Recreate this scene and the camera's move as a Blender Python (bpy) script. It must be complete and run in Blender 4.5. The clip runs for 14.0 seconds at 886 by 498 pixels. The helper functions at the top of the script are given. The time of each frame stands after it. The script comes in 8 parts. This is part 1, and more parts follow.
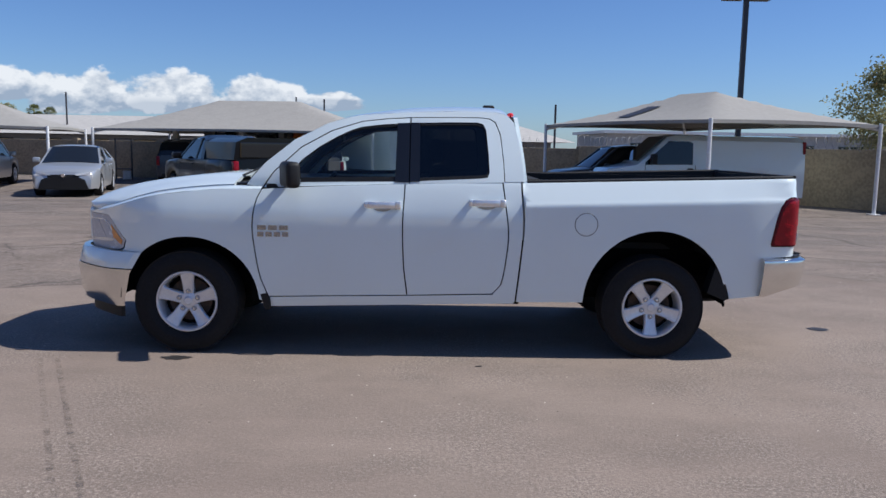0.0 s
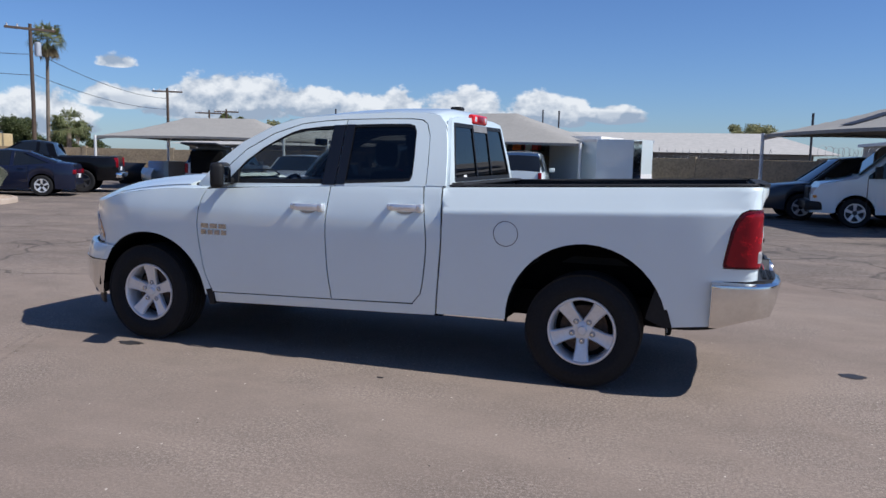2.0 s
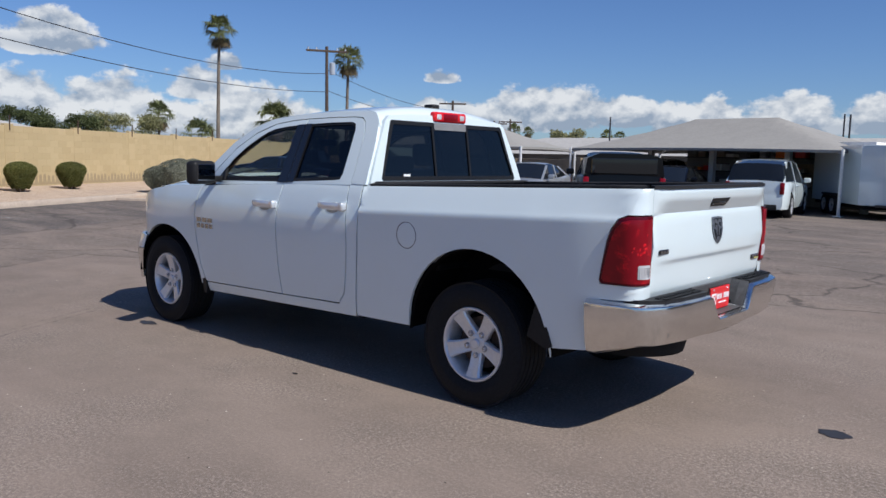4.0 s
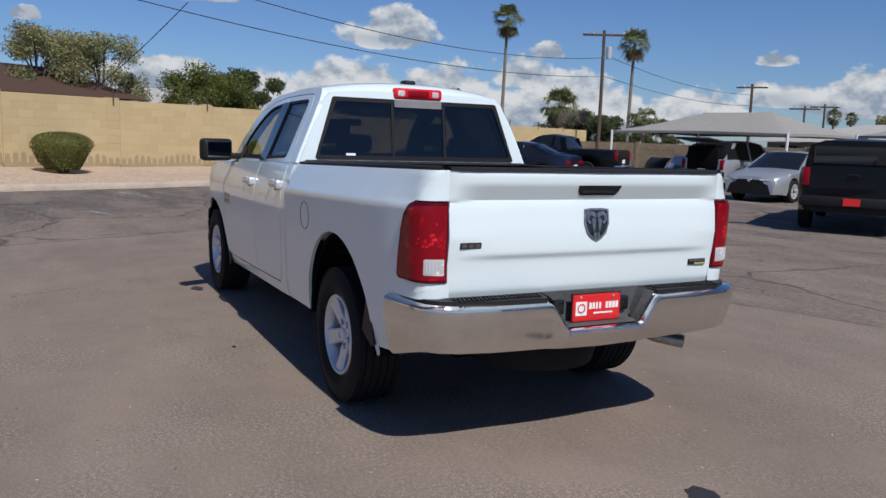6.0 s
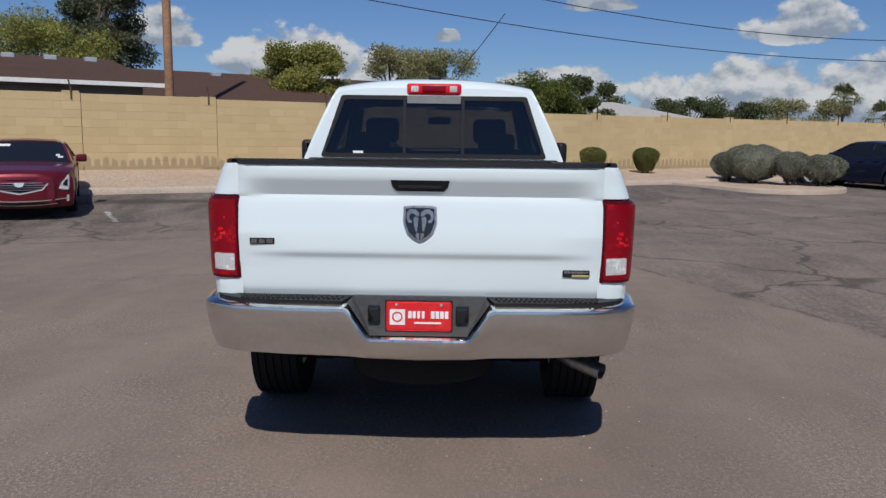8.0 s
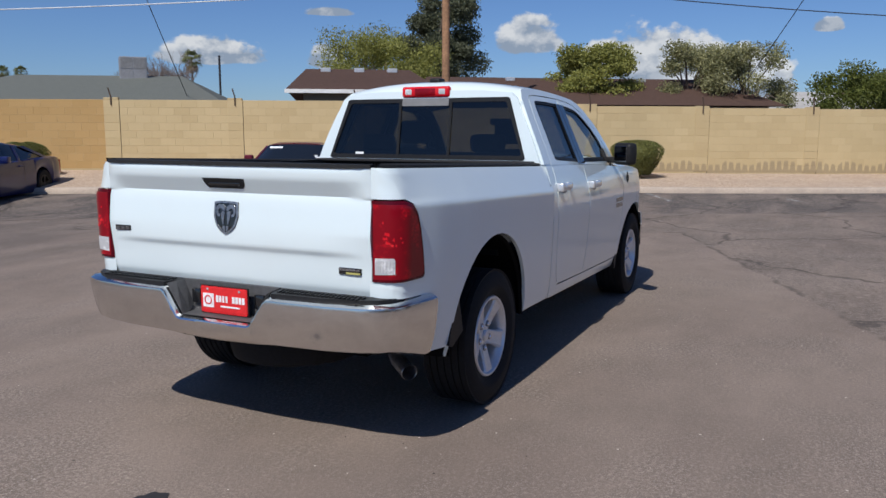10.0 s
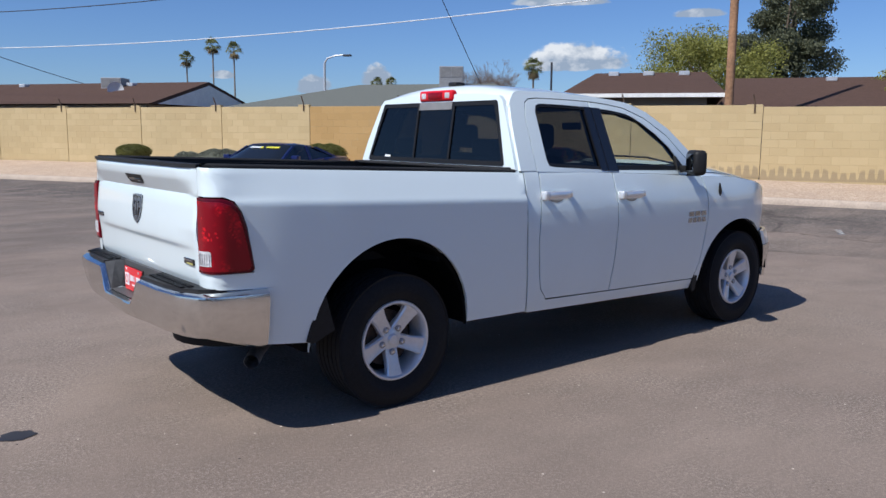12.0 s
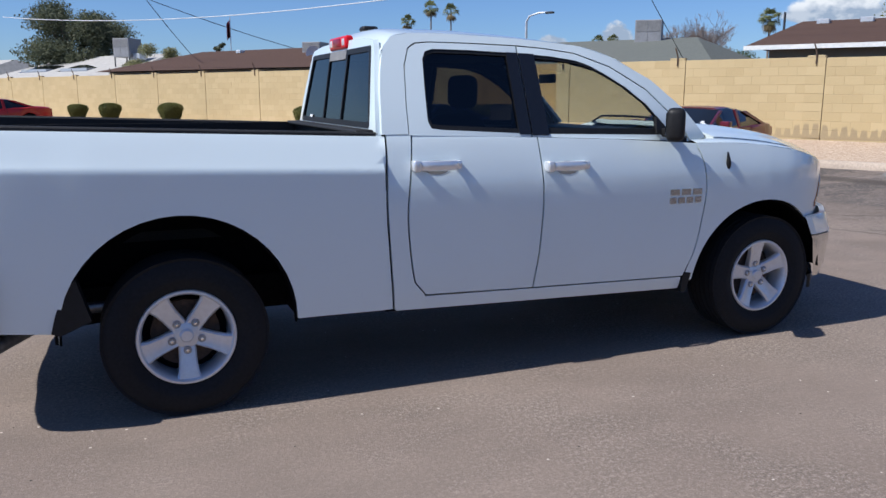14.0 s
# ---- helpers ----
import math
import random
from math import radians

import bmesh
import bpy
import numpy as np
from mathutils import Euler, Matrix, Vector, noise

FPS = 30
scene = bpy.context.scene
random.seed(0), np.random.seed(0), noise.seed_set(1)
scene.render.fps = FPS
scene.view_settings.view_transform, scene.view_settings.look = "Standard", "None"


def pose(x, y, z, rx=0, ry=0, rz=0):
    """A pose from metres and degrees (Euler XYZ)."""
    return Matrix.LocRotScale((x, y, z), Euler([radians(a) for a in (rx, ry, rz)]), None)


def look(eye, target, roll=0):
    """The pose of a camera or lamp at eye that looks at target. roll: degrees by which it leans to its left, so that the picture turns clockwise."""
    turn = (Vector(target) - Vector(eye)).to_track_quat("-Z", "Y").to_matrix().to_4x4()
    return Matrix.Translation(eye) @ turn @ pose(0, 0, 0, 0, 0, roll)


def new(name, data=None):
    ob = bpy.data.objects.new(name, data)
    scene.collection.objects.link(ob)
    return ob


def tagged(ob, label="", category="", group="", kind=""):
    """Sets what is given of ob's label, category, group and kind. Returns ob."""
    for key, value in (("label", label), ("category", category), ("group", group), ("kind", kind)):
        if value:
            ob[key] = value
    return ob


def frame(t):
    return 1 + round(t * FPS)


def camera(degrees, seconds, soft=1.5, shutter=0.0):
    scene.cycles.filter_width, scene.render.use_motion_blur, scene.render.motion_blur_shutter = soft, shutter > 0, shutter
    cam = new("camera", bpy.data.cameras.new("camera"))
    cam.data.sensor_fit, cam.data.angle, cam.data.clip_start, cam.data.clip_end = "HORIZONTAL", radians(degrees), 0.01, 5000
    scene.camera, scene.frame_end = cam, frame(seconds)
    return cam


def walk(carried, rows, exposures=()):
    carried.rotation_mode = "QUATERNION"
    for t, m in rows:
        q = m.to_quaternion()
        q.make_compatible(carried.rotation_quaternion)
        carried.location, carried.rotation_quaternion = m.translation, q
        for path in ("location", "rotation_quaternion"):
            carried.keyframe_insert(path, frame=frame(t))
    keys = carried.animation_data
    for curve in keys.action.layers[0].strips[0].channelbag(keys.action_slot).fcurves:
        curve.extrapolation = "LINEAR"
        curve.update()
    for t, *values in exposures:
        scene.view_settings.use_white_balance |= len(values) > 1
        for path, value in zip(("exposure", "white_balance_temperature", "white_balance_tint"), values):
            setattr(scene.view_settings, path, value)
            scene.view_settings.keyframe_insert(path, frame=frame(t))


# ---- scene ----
# ---- camera ----
cam = camera(58.2, 14.0, soft=1.5)
PATH = [
    (0, (0.190, -6.959, 1.600), (0.187, -4.975, 1.345), 1.00),
    (0.5, (0.813, -6.832, 1.589), (0.645, -4.855, 1.338), 0.90),
    (1, (1.460, -6.691, 1.570), (1.128, -4.734, 1.324), 1.00),
    (1.5, (2.090, -6.499, 1.557), (1.590, -4.577, 1.317), 1.10),
    (2, (2.715, -6.244, 1.566), (2.038, -4.377, 1.331), 1.20),
    (2.5, (3.319, -5.929, 1.586), (2.459, -4.138, 1.356), 1.30),
    (3, (3.883, -5.547, 1.581), (2.849, -3.850, 1.356), 1.40),
    (3.2, (4.103, -5.383, 1.561), (3.005, -3.726, 1.338), 1.40),
    (5.3, (5.803, -3.253, 1.535), (4.170, -2.128, 1.273), 1.83),
    (5.5, (5.905, -2.997, 1.554), (4.228, -1.940, 1.285), 2.04),
    (6, (6.132, -2.378, 1.555), (4.352, -1.509, 1.275), 1.91),
    (6.5, (6.327, -1.747, 1.560), (4.461, -1.085, 1.271), 1.70),
    (7, (6.431, -1.085, 1.553), (4.499, -0.655, 1.261), 1.38),
    (7.5, (6.444, -0.418, 1.555), (4.475, -0.233, 1.261), 0.84),
    (8, (6.429, 0.245, 1.547), (4.451, 0.190, 1.259), 0.72),
    (8.2, (6.369, 0.477, 1.569), (4.395, 0.345, 1.273), 0.62),
    (10.3, (5.764, 3.100, 1.564), (4.059, 2.094, 1.278), 0.06),
    (10.5, (5.625, 3.317, 1.586), (3.966, 2.236, 1.302), 0.06),
    (11, (5.247, 3.835, 1.596), (3.716, 2.580, 1.316), 0.25),
    (11.5, (4.814, 4.274, 1.573), (3.430, 2.858, 1.292), 0.46),
    (12, (4.336, 4.664, 1.570), (3.110, 3.109, 1.287), 0.49),
    (12.5, (3.789, 4.912, 1.561), (2.721, 3.247, 1.266), 0.44),
    (13, (3.188, 5.038, 1.555), (2.258, 3.295, 1.245), 0.52),
    (13.5, (2.564, 5.021, 1.541), (1.755, 3.224, 1.202), 0.21),
    (14, (1.984, 4.873, 1.543), (1.261, 3.047, 1.164), 0.05),
]
walk(cam, [(t, look(eye, target, roll)) for t, eye, target, roll in PATH],
     [(0, 0.26, 6260, 10), (2, 0.23, 6260, 10), (3, 0.17, 6300, 10), (5.5, -0.07, 6440, 10), (6.5, -0.17, 6480, 10), (8, -0.30, 6520, 10), (9, -0.24, 6480, 10), (10.5, -0.02, 6330, 10), (11, 0.06, 6300, 10),
      (12.5, 0.25, 6230, 10), (13.5, 0.33, 6200, 10), (14, 0.33, 6200, 10)])

# ---- world, sun and exposure ----
SUN_ELEVATION, SUN_AZIMUTH = 49.5, 1.0          # degrees; azimuth from +x towards +y
world = bpy.data.worlds.new("sky")
scene.world = world
world.use_nodes = True
wn, wl = world.node_tree.nodes, world.node_tree.links
wn.clear()


def wmath(op, a, b=None, c=None, clamp=False):
    n = wn.new("ShaderNodeMath")
    n.operation, n.use_clamp = op, clamp
    for i, v in enumerate((a, b, c)):
        if v is None:
            continue
        if isinstance(v, (int, float)):
            n.inputs[i].default_value = v
        else:
            wl.new(v, n.inputs[i])
    return n.outputs[0]


def cumulus_group():
    """f of a flat-based cloud at az0, el0 with half width ra and height h, all in degrees."""
    g = bpy.data.node_groups.new("cumulus", "ShaderNodeTree")
    for s in ("az", "el", "az0", "el0", "ra", "h"):
        g.interface.new_socket(s, in_out="INPUT", socket_type="NodeSocketFloat")
    g.interface.new_socket("f", in_out="OUTPUT", socket_type="NodeSocketFloat")
    gi, go = g.nodes.new("NodeGroupInput"), g.nodes.new("NodeGroupOutput")

    def m(op, a, b=None):
        n = g.nodes.new("ShaderNodeMath")
        n.operation = op
        for i, v in enumerate((a, b)):
            if isinstance(v, (int, float)):
                n.inputs[i].default_value = v
            elif v is not None:
                g.links.new(v, n.inputs[i])
        return n.outputs[0]
    dx = m("DIVIDE", m("SUBTRACT", gi.outputs["az"], gi.outputs["az0"]), gi.outputs["ra"])
    dy = m("DIVIDE", m("SUBTRACT", gi.outputs["el"], gi.outputs["el0"]), gi.outputs["h"])
    up = m("MAXIMUM", dy, 0.0)
    down = m("MULTIPLY", m("MINIMUM", dy, 0.0), 4.0)
    f = m("SUBTRACT", 1.0, m("ADD", m("MULTIPLY", dx, dx), m("ADD", m("MULTIPLY", up, up), m("MULTIPLY", down, down))))
    g.links.new(m("MAXIMUM", f, -2.0), go.inputs["f"])
    return g


# azimuth, height of the base, half width and height of each cloud, in degrees
BANK = [(119.2, 2.8, 3.2, 2.2), (114.2, 2.3, 4.2, 2.9), (108.5, 2.5, 4.8, 2.8), (102.6, 2.5, 3.9, 2.4), (98.2, 2.6, 3.0, 1.3),
        (148.8, 4.0, 3.5, 2.4), (145.1, 1.2, 6.5, 4.2), (137.1, 1.2, 4.5, 3.2), (132.0, 3.0, 3.2, 2.0), (125.5, 2.6, 6.0, 3.2),
        (161.2, 2.7, 5.2, 2.8), (171.7, 2.7, 3.4, 2.2), (153.5, 1.6, 5.5, 4.2), (164.2, 1.9, 6.0, 3.4), (191.5, 4.2, 6.0, 3.8),
        (186.8, 2.9, 4.0, 3.4), (174.2, 3.0, 5.0, 1.8)]
SCATTERED = [(132.1, 5.4, 1.4, 1.0), (158.2, 6.5, 4.2, 2.8), (181.7, 6.5, 1.1, 0.9), (147.1, 5.8, 1.8, 1.1), (170.6, 8.6, 3.4, 1.3),
             (200.6, 5.9, 2.7, 2.8), (223.0, 4.9, 4.2, 2.0), (194.0, 4.4, 4.0, 3.6), (214.8, 4.7, 1.6, 1.7), (223.8, 9.0, 3.4, 0.8),
             (236.5, 3.6, 1.5, 1.4), (240.8, 3.0, 1.6, 1.2), (247.0, 3.8, 1.0, 0.5), (214.6, 8.0, 2.0, 0.6)]
co = wn.new("ShaderNodeTexCoord")
sep = wn.new("ShaderNodeSeparateXYZ")
wl.new(co.outputs["Generated"], sep.inputs[0])
deg = 180 / math.pi
az = wmath("ADD", wmath("MULTIPLY", wmath("ARCTAN2", wmath("MULTIPLY", sep.outputs[1], -1.0), wmath("MULTIPLY", sep.outputs[0], -1.0)), deg), 180.0)
el = wmath("MULTIPLY", wmath("ARCSINE", sep.outputs[2]), deg)
group, f = cumulus_group(), None
for a0, e0, ra, h in BANK + SCATTERED:
    n = wn.new("ShaderNodeGroup")
    n.node_tree = group
    wl.new(az, n.inputs["az"]), wl.new(el, n.inputs["el"])
    for s, v in (("az0", a0), ("el0", e0), ("ra", ra), ("h", h)):
        n.inputs[s].default_value = v
    f = n.outputs[0] if f is None else wmath("MAXIMUM", f, n.outputs[0])
# the same a little lower: outside the cloud just above its base
below, under = wmath("SUBTRACT", el, 0.9), None
for a0, e0, ra, h in BANK + SCATTERED:
    n = wn.new("ShaderNodeGroup")
    n.node_tree = group
    wl.new(az, n.inputs["az"]), wl.new(below, n.inputs["el"])
    for s, v in (("az0", a0), ("el0", e0), ("ra", ra), ("h", h)):
        n.inputs[s].default_value = v
    under = n.outputs[0] if under is None else wmath("MAXIMUM", under, n.outputs[0])
base = wmath("MULTIPLY", wmath("SUBTRACT", f, under), 0.75, clamp=True)


def wnoise(scale, lift=0.0, detail=7.0, rough=0.58):
    m = wn.new("ShaderNodeMapping")
    m.inputs["Scale"].default_value = (1, 1, 1.45)
    m.inputs["Location"].default_value = (0, 0, lift)
    n = wn.new("ShaderNodeTexNoise")
    n.inputs["Scale"].default_value, n.inputs["Detail"].default_value, n.inputs["Roughness"].default_value = scale, detail, rough
    wl.new(co.outputs["Generated"], m.inputs[0]), wl.new(m.outputs[0], n.inputs["Vector"])
    return n.outputs[0]


puff, above = wnoise(21.0, 0.0, 8.0, 0.56), wnoise(21.0, 0.020, 8.0, 0.56)
thick = wmath("ADD", f, wmath("MULTIPLY", wmath("SUBTRACT", puff, 0.5), 2.3))
cover = wn.new("ShaderNodeMapRange")
cover.interpolation_type = "SMOOTHSTEP"
cover.inputs["From Min"].default_value, cover.inputs["From Max"].default_value = 0.20, 0.50
wl.new(thick, cover.inputs["Value"])
lit = wmath("ADD", 0.64, wmath("MULTIPLY", wmath("SUBTRACT", puff, above), 4.2))
lit = wmath("ADD", lit, wmath("MULTIPLY", wmath("SUBTRACT", wnoise(16.0, 0.02), 0.5), 1.0), clamp=True)
lit = wmath("SUBTRACT", lit, wmath("MULTIPLY", base, 0.60), clamp=True)
tone = wn.new("ShaderNodeMix")
tone.data_type = "RGBA"
tone.inputs[6].default_value, tone.inputs[7].default_value = (0.36, 0.44, 0.56, 1), (0.90, 0.92, 0.94, 1)
wl.new(lit, tone.inputs[0])
sky = wn.new("ShaderNodeTexSky")
sky.sky_type, sky.sun_disc = "NISHITA", False
sky.sun_elevation, sky.sun_rotation = radians(SUN_ELEVATION), radians(90 - SUN_AZIMUTH)
sky.altitude, sky.air_density, sky.dust_density, sky.ozone_density = 400, 1.0, 0.3, 1.0
sky_bg, cloud_bg, mix = wn.new("ShaderNodeBackground"), wn.new("ShaderNodeBackground"), wn.new("ShaderNodeMixShader")
sky_bg.inputs["Strength"].default_value = 0.063
cloud_bg.inputs["Strength"].default_value = 0.80
tint = wn.new("ShaderNodeMix")
tint.data_type, tint.blend_type = "RGBA", "MULTIPLY"
tint.inputs[0].default_value, tint.inputs[7].default_value = 1.0, (0.68, 0.93, 1.40, 1)
wl.new(sky.outputs[0], tint.inputs[6])
wl.new(tint.outputs[2], sky_bg.inputs["Color"]), wl.new(tone.outputs[2], cloud_bg.inputs["Color"])
wl.new(wmath("MULTIPLY", cover.outputs[0], 0.96), mix.inputs[0])
wl.new(sky_bg.outputs[0], mix.inputs[1]), wl.new(cloud_bg.outputs[0], mix.inputs[2])
wl.new(mix.outputs[0], wn.new("ShaderNodeOutputWorld").inputs[0])

sun = new("sun", bpy.data.lights.new("sun", "SUN"))
sun.data.energy, sun.data.angle, sun.data.color = 4.5, radians(0.55), (1.0, 0.965, 0.91)
far = Vector((math.cos(radians(SUN_AZIMUTH)) * math.cos(radians(SUN_ELEVATION)), math.sin(radians(SUN_AZIMUTH)) * math.cos(radians(SUN_ELEVATION)), math.sin(radians(SUN_ELEVATION))))
sun.matrix_world = look(far * 60, (0, 0, 0))

# ---- materials ----
class Shader:
    """A node material with a Principled BSDF; small helpers to build on it."""

    def __init__(self, name):
        self.m = bpy.data.materials.new(name)
        self.m.use_nodes = True
        self.n, self.l = self.m.node_tree.nodes, self.m.node_tree.links
        self.b = self.n["Principled BSDF"]
        self.at = None

    def put(self, socket, v):
        if hasattr(v, "is_linked"):
            self.l.new(v, socket)
        elif isinstance(v, (tuple, list)) and len(v) == 3 and socket.type == "RGBA":
            socket.default_value = (*v, 1)
        else:
            socket.default_value = v

    def where(self):
        if self.at is None:
            self.at = self.n.new("ShaderNodeNewGeometry").outputs["Position"]
        return self.at

    def local(self):
        return self.n.new("ShaderNodeTexCoord").outputs["Object"]

    def math(self, op, a, b=0.0, clamp=False):
        n = self.n.new("ShaderNodeMath")
        n.operation, n.use_clamp = op, clamp
        self.put(n.inputs[0], a), self.put(n.inputs[1], b)
        return n.outputs[0]

    def noise(self, scale, detail=4.0, rough=0.55, at=None, stretch=None, distortion=0.0):
        n = self.n.new("ShaderNodeTexNoise")
        v = at if at is not None else self.where()
        if stretch:
            mp = self.n.new("ShaderNodeMapping")
            mp.inputs["Scale"].default_value = stretch
            self.l.new(v, mp.inputs[0])
            v = mp.outputs[0]
        self.l.new(v, n.inputs["Vector"])
        n.inputs["Scale"].default_value, n.inputs["Detail"].default_value = scale, detail
        n.inputs["Roughness"].default_value, n.inputs["Distortion"].default_value = rough, distortion
        return n.outputs[0]

    def ramp(self, v, lo, hi, a=0.0, b=1.0, smooth=True):
        n = self.n.new("ShaderNodeMapRange")
        if smooth:
            n.interpolation_type = "SMOOTHSTEP"
        self.put(n.inputs["Value"], v)
        for k, x in (("From Min", lo), ("From Max", hi), ("To Min", a), ("To Max", b)):
            n.inputs[k].default_value = x
        return n.outputs[0]

    def mix(self, fac, a, b, blend="MIX"):
        n = self.n.new("ShaderNodeMix")
        n.data_type, n.blend_type = "RGBA", blend
        self.put(n.inputs[0], fac), self.put(n.inputs[6], a), self.put(n.inputs[7], b)
        return n.outputs[2]

    def bump(self, height, strength=0.3, distance=0.01, after=None):
        n = self.n.new("ShaderNodeBump")
        n.inputs["Strength"].default_value, n.inputs["Distance"].default_value = strength, distance
        self.l.new(height, n.inputs["Height"])
        if after is not None:
            self.l.new(after, n.inputs["Normal"])
        return n.outputs[0]

    def set(self, color=None, rough=None, metal=None, normal=None, coat=None, spec=None):
        for k, v in (("Base Color", color), ("Roughness", rough), ("Metallic", metal), ("Normal", normal), ("Coat Weight", coat), ("Specular IOR Level", spec)):
            if v is not None:
                self.put(self.b.inputs[k], v)
        return self.m


def plain(name, color, rough=0.5, metal=0.0, vary=0.12, grain=40.0, coat=0.0, bump=0.0, spec=0.5):
    """A surface of one colour with a little soft variation at two scales."""
    s = Shader(name)
    v = s.math("ADD", s.math("MULTIPLY", s.noise(grain, 3, at=s.local()), 0.6), s.math("MULTIPLY", s.noise(2.3, 3, at=s.local()), 0.4))
    dark, light = tuple(c * (1 - vary) for c in color), tuple(min(1, c * (1 + vary)) for c in color)
    col = s.mix(s.ramp(v, 0.3, 0.7), dark, light)
    nr = s.bump(s.noise(grain * 2, 3, at=s.local()), bump, 0.004) if bump else None
    return s.set(col, s.ramp(v, 0.25, 0.75, max(0, rough - 0.05), rough + 0.05) if rough > 0.06 else rough, metal, nr, coat, spec)


def car_paint(name, color, flake=0.0, rough=0.32, coat=0.5, spec=0.2):
    s = Shader(name)
    film = 0.06 if max(color) > 0.3 else 0.008
    dust = s.ramp(s.noise(1.7, 5, 0.6, at=s.local()), 0.45, 0.8)
    col = s.mix(s.math("MULTIPLY", dust, film), color, (0.45, 0.40, 0.34))
    s.set(col, rough, flake, None, coat, spec)
    s.b.inputs["Coat Roughness"].default_value = 0.04
    return s.m


def lens(name, dark, light):
    """A moulded lamp lens: fine facets in two tones under a clear skin."""
    s = Shader(name)
    v = s.n.new("ShaderNodeTexVoronoi")
    v.inputs["Scale"].default_value = 105.0
    s.l.new(s.local(), v.inputs["Vector"])
    sx = s.n.new("ShaderNodeSeparateColor")
    s.l.new(v.outputs["Color"], sx.inputs[0])
    big = s.ramp(s.noise(14.0, 1, at=s.local()), 0.50, 0.72)
    col = s.mix(s.math("MULTIPLY", s.math("POWER", sx.outputs[0], 2.0), big), dark, light)
    s.set(col, 0.35, 0.0, None, 0.35, 0.15)
    s.b.inputs["Coat Roughness"].default_value = 0.05
    return s.m


def glass(name, tint, gloss=0.015):
    """A pane: tinted see-through with a Fresnel gloss."""
    s = Shader(name)
    s.n.remove(s.b)
    t, g, mx, lw = (s.n.new(k) for k in ("ShaderNodeBsdfTransparent", "ShaderNodeBsdfGlossy", "ShaderNodeMixShader", "ShaderNodeLayerWeight"))
    t.inputs[0].default_value = (*tint, 1)
    g.inputs["Roughness"].default_value = gloss
    lw.inputs[0].default_value = 0.5
    gain = s.math("ADD", s.math("MULTIPLY", s.math("POWER", lw.outputs["Facing"], 5.0), 0.9), 0.06)
    s.l.new(gain, mx.inputs[0]), s.l.new(t.outputs[0], mx.inputs[1]), s.l.new(g.outputs[0], mx.inputs[2])
    s.l.new(mx.outputs[0], s.n["Material Output"].inputs[0])
    return s.m


WALL_O, WALL_U, WALL_N = Vector((0.526, -31.406, 0)), Vector((-0.5161, 0.8565, 0)), Vector((0.8565, 0.5161, 0))


def wp(m, s, z=0.0):
    """A point m metres along the long block wall, s metres in front of it."""
    p = WALL_O + WALL_U * m + WALL_N * s
    return Vector((p.x, p.y, z))


def wall_base(m):
    return 0.595 - 0.195 / (1 + math.exp(-(m - 32.5) / 2.6))


